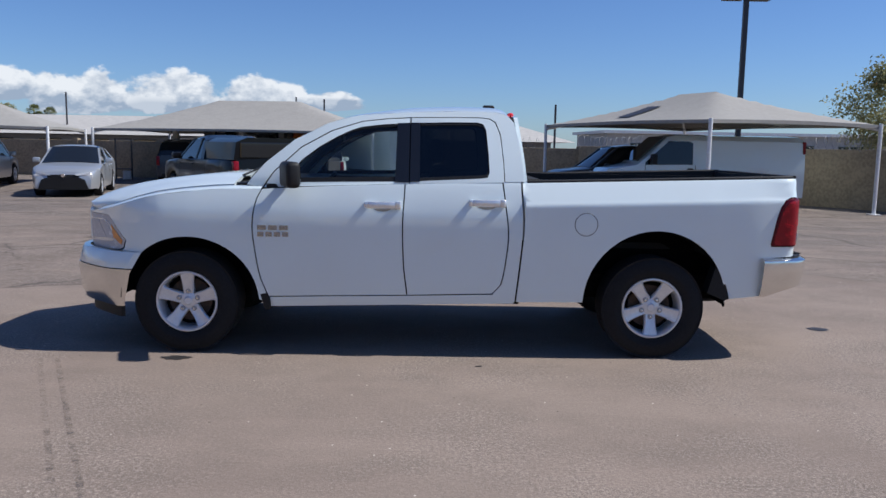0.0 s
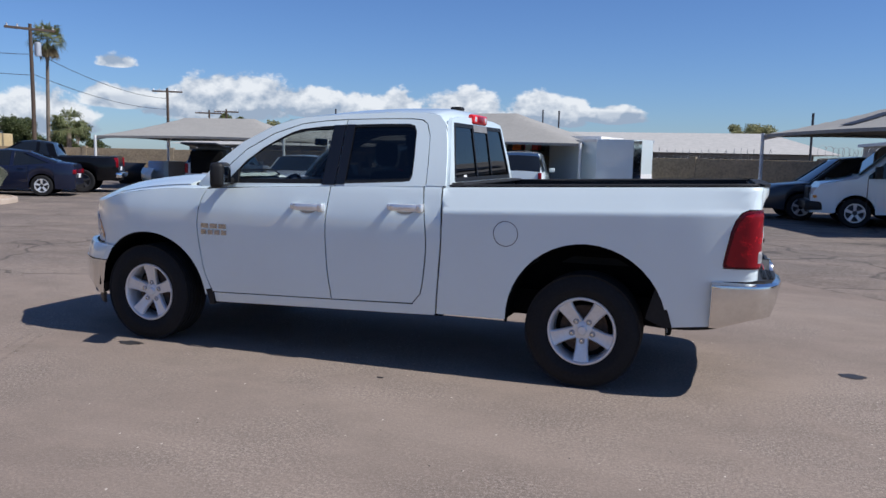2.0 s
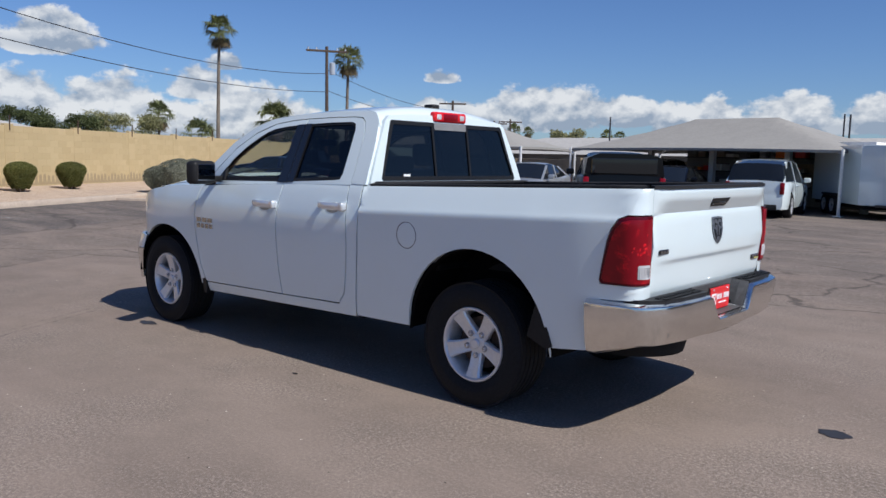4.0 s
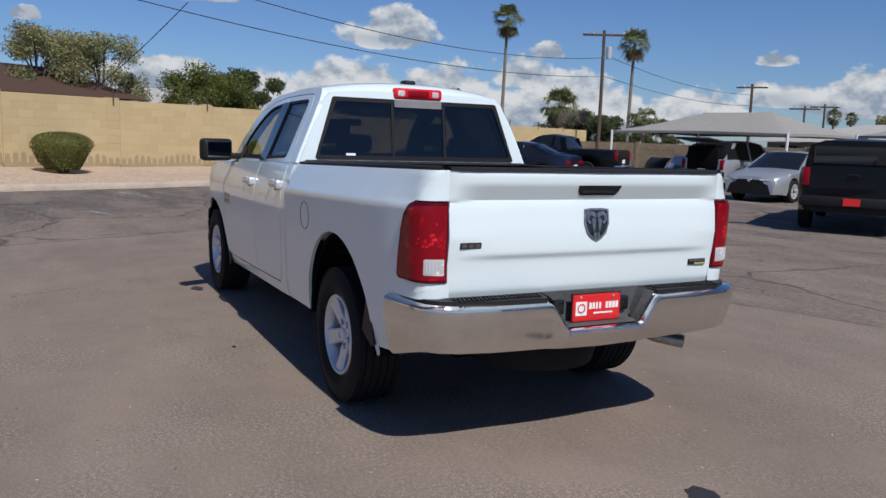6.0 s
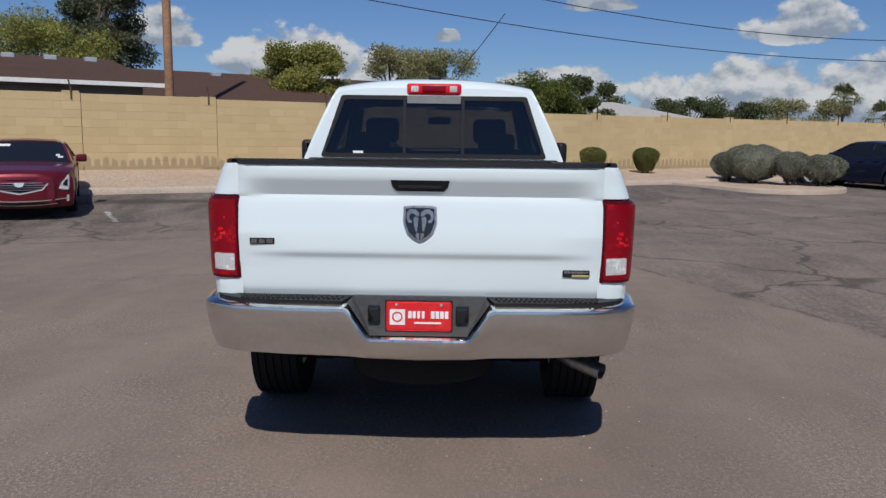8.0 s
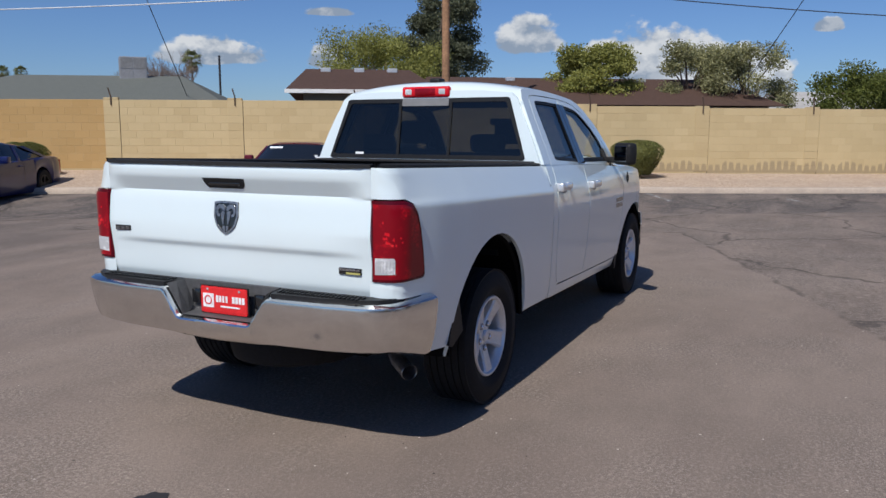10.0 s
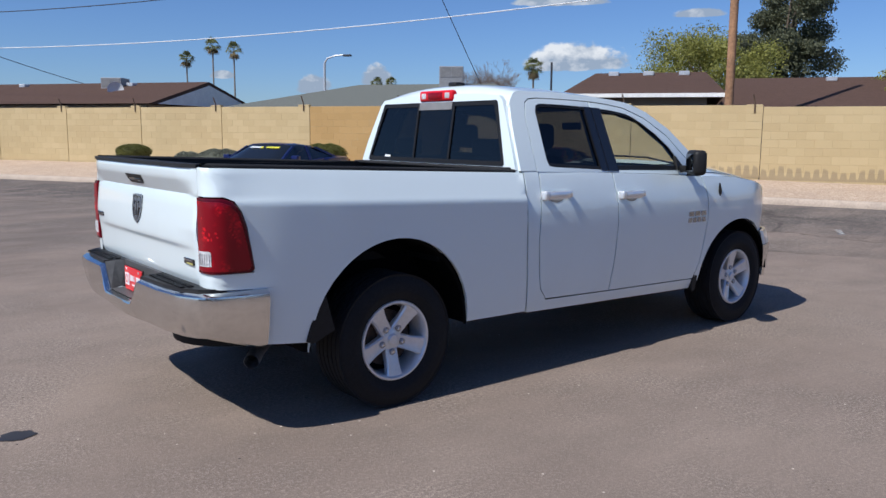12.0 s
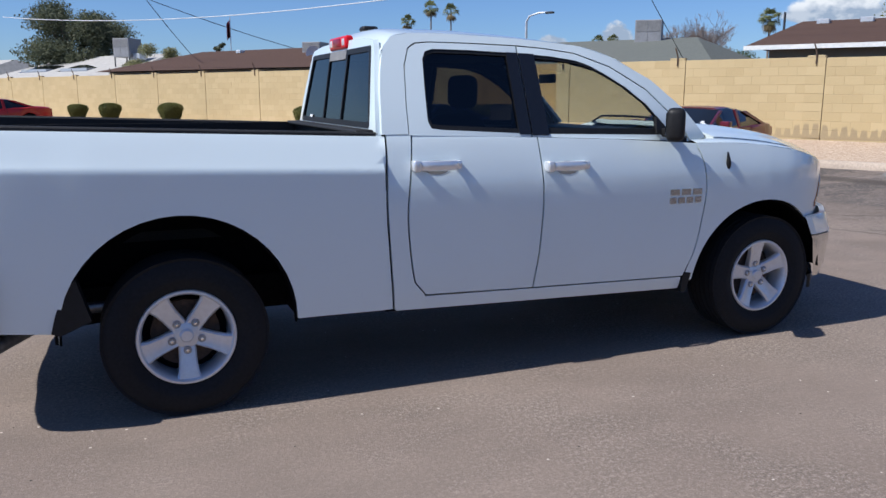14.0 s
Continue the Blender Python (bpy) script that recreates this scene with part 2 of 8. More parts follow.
def asphalt_mat():
    s = Shader("asphalt")
    p = s.where()
    sx = s.n.new("ShaderNodeSeparateXYZ")
    s.l.new(p, sx.inputs[0])
    x, y = sx.outputs[0], sx.outputs[1]
    # distance in front of the long wall
    d = s.math("ADD", s.math("MULTIPLY", s.math("SUBTRACT", x, WALL_O.x), WALL_N.x), s.math("MULTIPLY", s.math("SUBTRACT", y, WALL_O.y), WALL_N.y))
    wob = s.math("MULTIPLY", s.math("SUBTRACT", s.noise(0.35, 3), 0.5), 1.6)
    # older, cracked asphalt lies beyond three straight seams of a smoother patch round the truck
    def beyond(px, py, nx, ny):
        return s.math("ADD", s.math("MULTIPLY", s.math("SUBTRACT", x, px), nx), s.math("MULTIPLY", s.math("SUBTRACT", y, py), ny))
    past = s.math("MAXIMUM", beyond(-6.9, 0.54, -0.3955, 0.918), s.math("MAXIMUM", beyond(-6.9, 0.54, -0.907, -0.42), beyond(3.5, 4.9, 0.673, 0.739)))
    past = s.math("ADD", past, s.math("MULTIPLY", s.math("SUBTRACT", s.noise(2.2, 4, 0.6), 0.5), 0.22))
    old = s.ramp(past, -0.03, 0.05)
    lane = s.ramp(s.math("ADD", d, s.math("MULTIPLY", wob, 0.35)), 7.45, 7.15)     # darker lane along the kerb
    big, mid, fine = s.noise(0.28, 4, 0.6), s.noise(2.2, 5, 0.6), s.noise(46.0, 3, 0.7)
    speck = s.noise(120.0, 2, 0.6)
    fresh = s.mix(s.ramp(big, 0.3, 0.7), (0.190, 0.155, 0.132), (0.240, 0.200, 0.170))
    aged = s.mix(s.ramp(s.noise(0.6, 5, 0.65), 0.3, 0.7), (0.130, 0.108, 0.094), (0.196, 0.167, 0.144))
    col = s.mix(old, fresh, aged)
    col = s.mix(s.math("MULTIPLY", s.ramp(s.math("ADD", y, s.math("ADD", wob, s.math("MULTIPLY", x, 0.25))), 6.5, 9.0), 0.60), col, (0.105, 0.098, 0.094))
    col = s.mix(s.math("MULTIPLY", s.ramp(s.math("ADD", y, wob), -4.5, -8.5), 0.72), col, (0.110, 0.097, 0.089))
    col = s.mix(s.math("MULTIPLY", lane, 0.88), col, (0.064, 0.062, 0.064))
    col = s.mix(s.ramp(mid, 0.35, 0.75, 0.0, 0.26), col, (0.10, 0.086, 0.076))
    col = s.mix(s.ramp(s.noise(0.9, 4, 0.6, stretch=(0.5, 1.3, 1)), 0.40, 0.68, 0.0, 0.50), col, (0.285, 0.235, 0.200))
    col = s.mix(s.ramp(s.noise(0.55, 5, 0.62, distortion=0.6), 0.52, 0.74, 0.0, 0.26), col, (0.115, 0.096, 0.085))
    bare = s.ramp(s.noise(0.75, 5, 0.65, distortion=0.4), 0.40, 0.66, 0.25, 1.0)      # where the stones stand out
    col = s.mix(s.math("MULTIPLY", bare, s.ramp(fine, 0.36, 0.58, 0.50, 0.0)), col, (0.085, 0.075, 0.068))
    col = s.mix(s.math("MULTIPLY", bare, s.ramp(fine, 0.50, 0.70, 0.0, 0.66)), col, (0.38, 0.335, 0.295))
    col = s.mix(s.math("MULTIPLY", bare, s.ramp(speck, 0.55, 0.68, 0.0, 0.62)), col, (0.42, 0.385, 0.35))
    col = s.mix(s.math("MULTIPLY", bare, s.ramp(speck, 0.43, 0.33, 0.0, 0.55)), col, (0.05, 0.045, 0.042))
    peb = s.n.new("ShaderNodeTexVoronoi")
    peb.inputs["Scale"].default_value = 13.0
    s.l.new(p, peb.inputs["Vector"])
    pc = s.n.new("ShaderNodeSeparateColor")
    s.l.new(peb.outputs["Color"], pc.inputs[0])
    bit = s.ramp(peb.outputs["Distance"], 0.10, 0.06)
    col = s.mix(s.math("MULTIPLY", bit, s.ramp(pc.outputs[0], 0.86, 0.88)), col, (0.58, 0.54, 0.49))
    col = s.mix(s.math("MULTIPLY", bit, s.ramp(pc.outputs[1], 0.91, 0.93)), col, (0.03, 0.027, 0.025))
    edge = s.math("ABSOLUTE", past)
    seam = s.math("MULTIPLY", s.ramp(edge, 0.05, 0.01), s.ramp(s.noise(1.6, 4, 0.6), 0.38, 0.55))
    col = s.mix(s.math("MULTIPLY", seam, 0.6), col, (0.05, 0.044, 0.040))
    rubble = s.noise(15.0, 4, 0.78)
    col = s.mix(s.math("MULTIPLY", old, s.ramp(rubble, 0.50, 0.66, 0.0, 0.55)), col, (0.31, 0.265, 0.23))
    col = s.mix(s.math("MULTIPLY", old, s.ramp(rubble, 0.47, 0.33, 0.0, 0.62)), col, (0.075, 0.062, 0.054))
    # cracks in the older part: bent cell borders of two sizes
    cracks = []
    for size, width, seed in ((0.30, 0.015, 0.0), (0.75, 0.013, 7.3)):
        v = s.n.new("ShaderNodeTexVoronoi")
        v.feature = "DISTANCE_TO_EDGE"
        v.inputs["Scale"].default_value = size
        add = s.n.new("ShaderNodeVectorMath")
        add.operation = "MULTIPLY_ADD"
        nz = s.n.new("ShaderNodeTexNoise")
        nz.inputs["Scale"].default_value, nz.inputs["Detail"].default_value = 0.9, 5
        s.l.new(p, nz.inputs["Vector"]), s.l.new(nz.outputs["Color"], add.inputs[0])
        add.inputs[1].default_value = (1.5, 1.5, 0)
        s.l.new(p, add.inputs[2]), s.l.new(add.outputs[0], v.inputs["Vector"])
        c = s.ramp(v.outputs[0], width, width * 0.25)
        if seed:
            c = s.math("MULTIPLY", c, s.ramp(s.noise(0.4, 2), 0.5, 0.6))
        cracks.append(c)
    crack = s.math("MULTIPLY", s.math("MAXIMUM", *cracks), s.math("MAXIMUM", old, s.math("MULTIPLY", lane, 0.4)))
    col = s.mix(s.math("MULTIPLY", crack, 0.68), col, (0.050, 0.044, 0.040))
    h = s.math("ADD", s.math("MULTIPLY", fine, 0.8), s.math("ADD", s.math("MULTIPLY", speck, 0.6), s.math("MULTIPLY", crack, -1.0)))
    col = s.mix(1.0, col, (1.05, 0.99, 0.945), "MULTIPLY")
    return s.set(col, s.ramp(mid, 0.3, 0.7, 0.78, 0.92), 0.0, s.bump(h, 0.5, 0.007), spec=0.3)


def block_mat(name, a, b, stain=True):
    s = Shader(name)
    r = s.n.new("ShaderNodeNewGeometry").outputs["Random Per Island"]
    o = s.n.new("ShaderNodeObjectInfo").outputs["Random"]
    pick = s.math("FRACT", s.math("ADD", s.math("MULTIPLY", o, 7.31), r))
    col = s.mix(pick, a, b)
    col = s.mix(s.ramp(s.noise(0.5, 5, 0.6), 0.35, 0.75, 0, 0.35), col, tuple(c * 0.80 for c in a))
    if stain:      # damp tide mark that climbs in tongues from the gravel
        sx = s.n.new("ShaderNodeSeparateXYZ")
        s.l.new(s.where(), sx.inputs[0])
        along = s.math("ADD", s.math("MULTIPLY", sx.outputs[0], WALL_U.x), s.math("MULTIPLY", sx.outputs[1], WALL_U.y))
        m = s.math("SUBTRACT", along, WALL_O.x * WALL_U.x + WALL_O.y * WALL_U.y)
        fall = s.math("DIVIDE", 0.195, s.math("ADD", 1.0, s.math("POWER", math.e, s.math("MULTIPLY", s.math("SUBTRACT", m, 32.5), -1 / 2.6))))
        up = s.math("SUBTRACT", sx.outputs[2], s.math("SUBTRACT", 0.595, fall))
        wave = s.math("ABSOLUTE", s.math("SINE", s.math("MULTIPLY", m, math.pi / 0.2032)))
        tongue = s.math("MULTIPLY", s.math("ADD", 0.10, s.math("MULTIPLY", s.ramp(wave, 0.30, 0.72), 0.22)), s.ramp(s.noise(1.6, 3, stretch=(1, 1, 0.10)), 0.35, 0.65, 0.70, 1.12))
        mask = s.ramp(s.math("SUBTRACT", up, tongue), 0.015, -0.06, 0.0, 0.70)
        mask = s.math("MULTIPLY", mask, s.math("MULTIPLY", s.ramp(m, 20.0, 27.0), s.ramp(s.noise(0.5, 2), 0.20, 0.34)))
        col = s.mix(mask, col, (0.26, 0.205, 0.135))
    fine = s.noise(70, 3, 0.7)
    col = s.mix(s.ramp(fine, 0.4, 0.7, 0, 0.18), col, tuple(c * 1.25 for c in b))
    return s.set(col, 0.9, 0, s.bump(fine, 0.4, 0.005), spec=0.2)


def gravel_mat():
    s = Shader("gravel")
    v = s.n.new("ShaderNodeTexVoronoi")
    v.inputs["Scale"].default_value = 26.0
    s.l.new(s.where(), v.inputs["Vector"])
    sx = s.n.new("ShaderNodeSeparateColor")
    s.l.new(v.outputs["Color"], sx.inputs[0])
    col = s.mix(sx.outputs[0], (0.40, 0.285, 0.20), (0.60, 0.475, 0.36))
    col = s.mix(s.ramp(s.noise(1.1, 4), 0.4, 0.7, 0, 0.4), col, (0.40, 0.30, 0.23))
    return s.set(col, 0.95, 0, s.bump(v.outputs["Distance"], 0.9, 0.02), spec=0.2)


def leaf_mat(name, dark, light, gloss=0.55):
    s = Shader(name)
    r = s.n.new("ShaderNodeNewGeometry").outputs["Random Per Island"]
    col = s.mix(r, dark, light)
    col = s.mix(s.ramp(s.noise(0.7, 3), 0.35, 0.7, 0, 0.5), col, tuple(c * 0.6 for c in dark))
    s.set(col, gloss, 0, None, spec=0.3)
    t, mx = s.n.new("ShaderNodeBsdfTranslucent"), s.n.new("ShaderNodeMixShader")
    s.l.new(col, t.inputs[0])
    mx.inputs[0].default_value = 0.35
    s.l.new(s.b.outputs[0], mx.inputs[1]), s.l.new(t.outputs[0], mx.inputs[2])
    s.l.new(mx.outputs[0], s.n["Material Output"].inputs[0])
    return s.m


def shingle_mat(name, a, b):
    s = Shader(name)
    br = s.n.new("ShaderNodeTexNoise")
    col = s.mix(s.noise(6.0, 3, stretch=(1, 1, 3)), a, b)
    col = s.mix(s.ramp(s.noise(40, 2), 0.4, 0.7, 0, 0.3), col, tuple(c * 0.5 for c in a))
    s.n.remove(br)
    return s.set(col, 0.92, 0, s.bump(s.noise(40, 2), 0.4, 0.01), spec=0.15)


def mark_mat(name, color, lo, hi, most):
    """A thin worn film, rubber or paint, that lets the asphalt show through."""
    s = Shader(name)
    s.set(color, 0.85)
    t, mx = s.n.new("ShaderNodeBsdfTransparent"), s.n.new("ShaderNodeMixShader")
    s.l.new(s.ramp(s.noise(9.0, 5, 0.7), lo, hi, 0.0, most), mx.inputs[0])
    s.l.new(t.outputs[0], mx.inputs[1]), s.l.new(s.b.outputs[0], mx.inputs[2])
    s.l.new(mx.outputs[0], s.n["Material Output"].inputs[0])
    return s.m


M = dict(
    tyre_mark=mark_mat("tyre_mark", (0.07, 0.062, 0.056), 0.40, 0.75, 0.40), worn_line=mark_mat("worn_line", (0.50, 0.49, 0.47), 0.38, 0.62, 0.75),
    asphalt=asphalt_mat(), gravel=gravel_mat(),
    block=block_mat("cream_block", (0.485, 0.372, 0.204), (0.545, 0.426, 0.241)),
    tan_block=block_mat("tan_block", (0.43, 0.275, 0.115), (0.48, 0.31, 0.135), False),
    mortar=plain("mortar", (0.465, 0.362, 0.205), 0.95, grain=60),
    brown_block=plain("brown_block", (0.27, 0.215, 0.145), 0.95, vary=0.25, grain=12, bump=0.4),
    concrete=plain("concrete", (0.45, 0.365, 0.29), 0.9, vary=0.18, grain=30, bump=0.3),
    fabric=plain("shade_fabric", (0.30, 0.285, 0.26), 0.85, vary=0.08, grain=9),
    galv=plain("galvanised_steel", (0.62, 0.63, 0.64), 0.42, 0.6, grain=25),
    white_steel=plain("white_steel", (0.72, 0.72, 0.71), 0.45, grain=20),
    dark_steel=plain("dark_steel", (0.045, 0.045, 0.05), 0.5, 0.3),
    rust=plain("rusty_steel", (0.10, 0.065, 0.045), 0.8, 0.2, 0.4),
    wood=plain("weathered_wood", (0.30, 0.165, 0.09), 0.9, vary=0.3, grain=14, bump=0.4),
    dark_wood=plain("creosoted_wood", (0.085, 0.06, 0.045), 0.9, vary=0.3, grain=14, bump=0.4),
    trunk=plain("palm_trunk", (0.20, 0.165, 0.13), 0.95, vary=0.3, grain=10, bump=0.5),
    bark=plain("bark", (0.13, 0.10, 0.075), 0.95, vary=0.3, grain=18, bump=0.5),
    stucco=plain("stucco", (0.33, 0.27, 0.22), 0.95, vary=0.1, grain=50, bump=0.3),
    white_wood=plain("white_fascia", (0.78, 0.77, 0.74), 0.6, grain=20),
    brown_shingle=shingle_mat("brown_shingle", (0.070, 0.042, 0.033), (0.118, 0.072, 0.055)),
    gray_shingle=shingle_mat("gray_shingle", (0.120, 0.128, 0.114), (0.168, 0.176, 0.158)),
    pale_roof=plain("pale_roof", (0.42, 0.40, 0.37), 0.85, vary=0.12, grain=4),
    gray_stucco=plain("gray_stucco", (0.20, 0.20, 0.205), 0.9, vary=0.15, grain=15),
    tyre=plain("tyre_rubber", (0.016, 0.016, 0.017), 0.8, vary=0.25, grain=60, bump=0.2, spec=0.2),
    alloy=plain("alloy", (0.70, 0.71, 0.73), 0.32, 0.45, 0.06),
    relief=plain("emblem_relief", (0.34, 0.35, 0.37), 0.38, 0.9, 0.3, 60),
    cooler=plain("cooler_steel", (0.27, 0.27, 0.28), 0.6, 0.2, 0.15, 20),
    badge=plain("badge_chrome", (0.42, 0.42, 0.43), 0.25, 1.0, 0.3, 120),
    exhaust=plain("exhaust_steel", (0.36, 0.35, 0.34), 0.38, 0.85, 0.25),
    handle_chrome=plain("handle_chrome", (0.80, 0.81, 0.82), 0.20, 0.62, 0.04),
    chrome=plain("chrome", (0.86, 0.87, 0.88), 0.07, 1.0, 0.03),
    bumper_chrome=plain("bumper_chrome", (0.74, 0.73, 0.72), 0.16, 1.0, 0.05),
    black=plain("black_plastic", (0.014, 0.014, 0.015), 0.5, vary=0.2, spec=0.25),
    gloss_black=plain("gloss_black", (0.010, 0.010, 0.011), 0.12, vary=0.1, coat=0.5),
    housing=plain("housing_plastic", (0.085, 0.085, 0.088), 0.45, vary=0.2, spec=0.3),
    lamp_bezel=plain("lamp_bezel", (0.58, 0.59, 0.61), 0.25, vary=0.2, coat=1.0),
    liner=plain("bed_liner", (0.020, 0.020, 0.021), 0.65, vary=0.3, grain=80, bump=0.5, spec=0.25),
    under=plain("underbody", (0.006, 0.006, 0.006), 0.9, vary=0.3, spec=0.1),
    cloth=plain("dark_cloth", (0.045, 0.046, 0.050), 0.95, vary=0.2, grain=90),
    white_paint=car_paint("white_paint", (0.700, 0.788, 0.804), coat=1.0, spec=0.5),
    silver_paint=car_paint("silver_paint", (0.46, 0.48, 0.50), 0.55, 0.35),
    black_paint=car_paint("black_paint", (0.004, 0.004, 0.005), coat=0.3, spec=0.1),
    navy_paint=car_paint("navy_paint", (0.010, 0.014, 0.035), 0.2),
    blue_paint=car_paint("blue_paint", (0.009, 0.015, 0.085), 0.3),
    maroon_paint=car_paint("maroon_paint", (0.125, 0.009, 0.018), 0.3),
    red_paint=car_paint("red_paint", (0.40, 0.015, 0.015)),
    gray_paint=car_paint("dark_gray_paint", (0.05, 0.055, 0.065), 0.4),
    car_glass=plain("dark_car_glass", (0.010, 0.012, 0.014), 0.03, vary=0.02, spec=0.6),
    clear_glass=glass("clear_glass", (0.72, 0.76, 0.74)),
    tint_glass=glass("tinted_glass", (0.080, 0.084, 0.083)),
    red_lamp=lens("red_lamp", (0.21, 0.001, 0.008), (0.58, 0.006, 0.016)),
    dark_red=plain("dark_red_lens", (0.085, 0.002, 0.008), 0.25, vary=0.2, coat=0.15, spec=0.2),
    bright_red=lens("bright_red_lamp", (0.62, 0.008, 0.018), (0.98, 0.07, 0.07)),
    clear_lamp=lens("clear_lamp", (0.50, 0.50, 0.51), (0.90, 0.90, 0.90)),
    amber=plain("amber_lamp", (0.75, 0.26, 0.03), 0.12, vary=0.2, coat=1.0),
    red_plate=plain("red_plate", (0.68, 0.022, 0.025), 0.35),
    white_print=plain("white_print", (0.80, 0.80, 0.80), 0.5),
    yellow_print=plain("yellow_print", (0.80, 0.72, 0.06), 0.5),
    badge_yellow=plain("badge_yellow", (0.42, 0.38, 0.12), 0.4),
    orange=plain("orange_plastic", (0.85, 0.20, 0.02), 0.5),
    mirror=plain("mirror", (0.30, 0.31, 0.33), 0.02, 1.0, 0.0),
    stain=plain("oil_stain", (0.030, 0.027, 0.026), 0.5, vary=0.3),
    leaf_yellow=leaf_mat("leaf_yellowgreen", (0.190, 0.200, 0.045), (0.43, 0.42, 0.12)),
    leaf_olive=leaf_mat("leaf_olive", (0.235, 0.235, 0.105), (0.46, 0.44, 0.23)),
    leaf_citrus=leaf_mat("leaf_citrus", (0.085, 0.105, 0.022), (0.21, 0.235, 0.055)),
    leaf_dark=leaf_mat("leaf_dark", (0.060, 0.080, 0.028), (0.145, 0.165, 0.065)),
    leaf_pine=leaf_mat("leaf_pine", (0.085, 0.100, 0.058), (0.19, 0.20, 0.12)),
    leaf_hedge=leaf_mat("leaf_hedge", (0.106, 0.118, 0.031), (0.251, 0.248, 0.077)),
    leaf_sage=leaf_mat("leaf_sage", (0.165, 0.175, 0.130), (0.33, 0.34, 0.262)),
    frond=leaf_mat("palm_frond", (0.12, 0.145, 0.055), (0.30, 0.31, 0.14)),
    dead_frond=leaf_mat("dead_frond", (0.20, 0.155, 0.085), (0.33, 0.26, 0.15), 0.9),
    twig=plain("bare_twigs", (0.24, 0.19, 0.165), 0.95, vary=0.25),
)


# ---- mesh helpers ----
def part(name, bm, mat, parent=None, label="", smooth=True, angle=35):
    me = bpy.data.meshes.new(name)
    bmesh.ops.recalc_face_normals(bm, faces=bm.faces)
    bm.to_mesh(me)
    bm.free()
    me.materials.append(M[mat] if isinstance(mat, str) else mat)
    if smooth:
        me.shade_smooth()
        me.set_sharp_from_angle(angle=radians(angle))
    ob = new(name, me)
    if parent is not None:
        ob.parent = parent
    if label:
        ob["label"] = label
    return ob


def thing(name, label, category, m=None, group="", kind=""):
    ob = new(name)
    ob.empty_display_size = 0.2
    if m is not None:
        ob.matrix_basis = m
    return tagged(ob, label, category, group, kind)


def box(bm, x0, x1, y0, y1, z0, z1, bevel=0.0, segs=2):
    r = bmesh.ops.create_cube(bm, size=1.0)["verts"]
    for v in r:
        v.co = Vector((x0 + (v.co.x + 0.5) * (x1 - x0), y0 + (v.co.y + 0.5) * (y1 - y0), z0 + (v.co.z + 0.5) * (z1 - z0)))
    if bevel:
        es = list({e for v in r for e in v.link_edges})
        bmesh.ops.bevel(bm, geom=es, offset=bevel, segments=segs, affect="EDGES", profile=0.5)
    return bm


def B(*a, **k):
    return box(bmesh.new(), *a, **k)


def loft(bm, rings, closed=True, caps=True):
    vs = [[bm.verts.new(p) for p in r] for r in rings]
    n = len(rings[0])
    for a, b in zip(vs, vs[1:]):
        for i in range(n if closed else n - 1):
            j = (i + 1) % n
            q = [a[i], a[j], b[j], b[i]]
            if len({tuple(v.co) for v in q}) == 4:
                bm.faces.new(q)
    if caps and closed:
        for r in (vs[0], vs[-1]):
            try:
                bm.faces.new(r)
            except ValueError:
                pass
    return vs


def tube(bm, pts, r, n=8, caps=True):
    pts = [Vector(p) for p in pts]
    rs = r if isinstance(r, (list, tuple)) else [r] * len(pts)
    rings, side = [], None
    for i, p in enumerate(pts):
        d = (pts[min(i + 1, len(pts) - 1)] - pts[max(i - 1, 0)]).normalized()
        if side is None or abs(side.dot(d)) > 0.95:
            side = d.orthogonal().normalized()
        side = (side - d * side.dot(d)).normalized()
        up = d.cross(side)
        rings.append([p + rs[i] * (math.cos(t) * side + math.sin(t) * up) for t in (2 * math.pi * k / n for k in range(n))])
    loft(bm, rings, True, caps)
    return bm


def lathe(bm, prof, n=32, axis="y", at=(0, 0, 0)):
    """prof: (radius, place along the axis) pairs."""
    rings = []
    for r, a in prof:
        r, ring = max(r, 0.0006), []
        for k in range(n):
            t = 2 * math.pi * k / n
            c, s = r * math.cos(t), r * math.sin(t)
            ring.append(Vector(at) + Vector({"x": (a, c, s), "y": (c, a, s), "z": (c, s, a)}[axis]))
        rings.append(ring)
    loft(bm, rings, True, False)
    return bm


def grid(bm, fn, us, vs):
    """fn(u, v) -> point; returns the rows of vertices."""
    rows = [[bm.verts.new(fn(u, v)) for u in us] for v in vs]
    for a, b in zip(rows, rows[1:]):
        for i in range(len(us) - 1):
            bm.faces.new((a[i], a[i + 1], b[i + 1], b[i]))
    return rows


def rim(bm, way):
    """Turns the open edges of a skin inwards by the given offset, so that it has thickness."""
    es = [e for e in bm.edges if e.is_boundary]
    g = bmesh.ops.extrude_edge_only(bm, edges=es)["geom"]
    for v in {v for v in g if isinstance(v, bmesh.types.BMVert)}:
        v.co += Vector(way)
    return bm


def spread(a, b, n):
    return [a + (b - a) * i / n for i in range(n + 1)]


def pl(table, x):
    """Piecewise linear look-up in ((x, y), ...)."""
    if x <= table[0][0]:
        return table[0][1]
    for (a, p), (b, q) in zip(table, table[1:]):
        if x <= b:
            return p + (q - p) * (x - a) / (b - a)
    return table[-1][1]


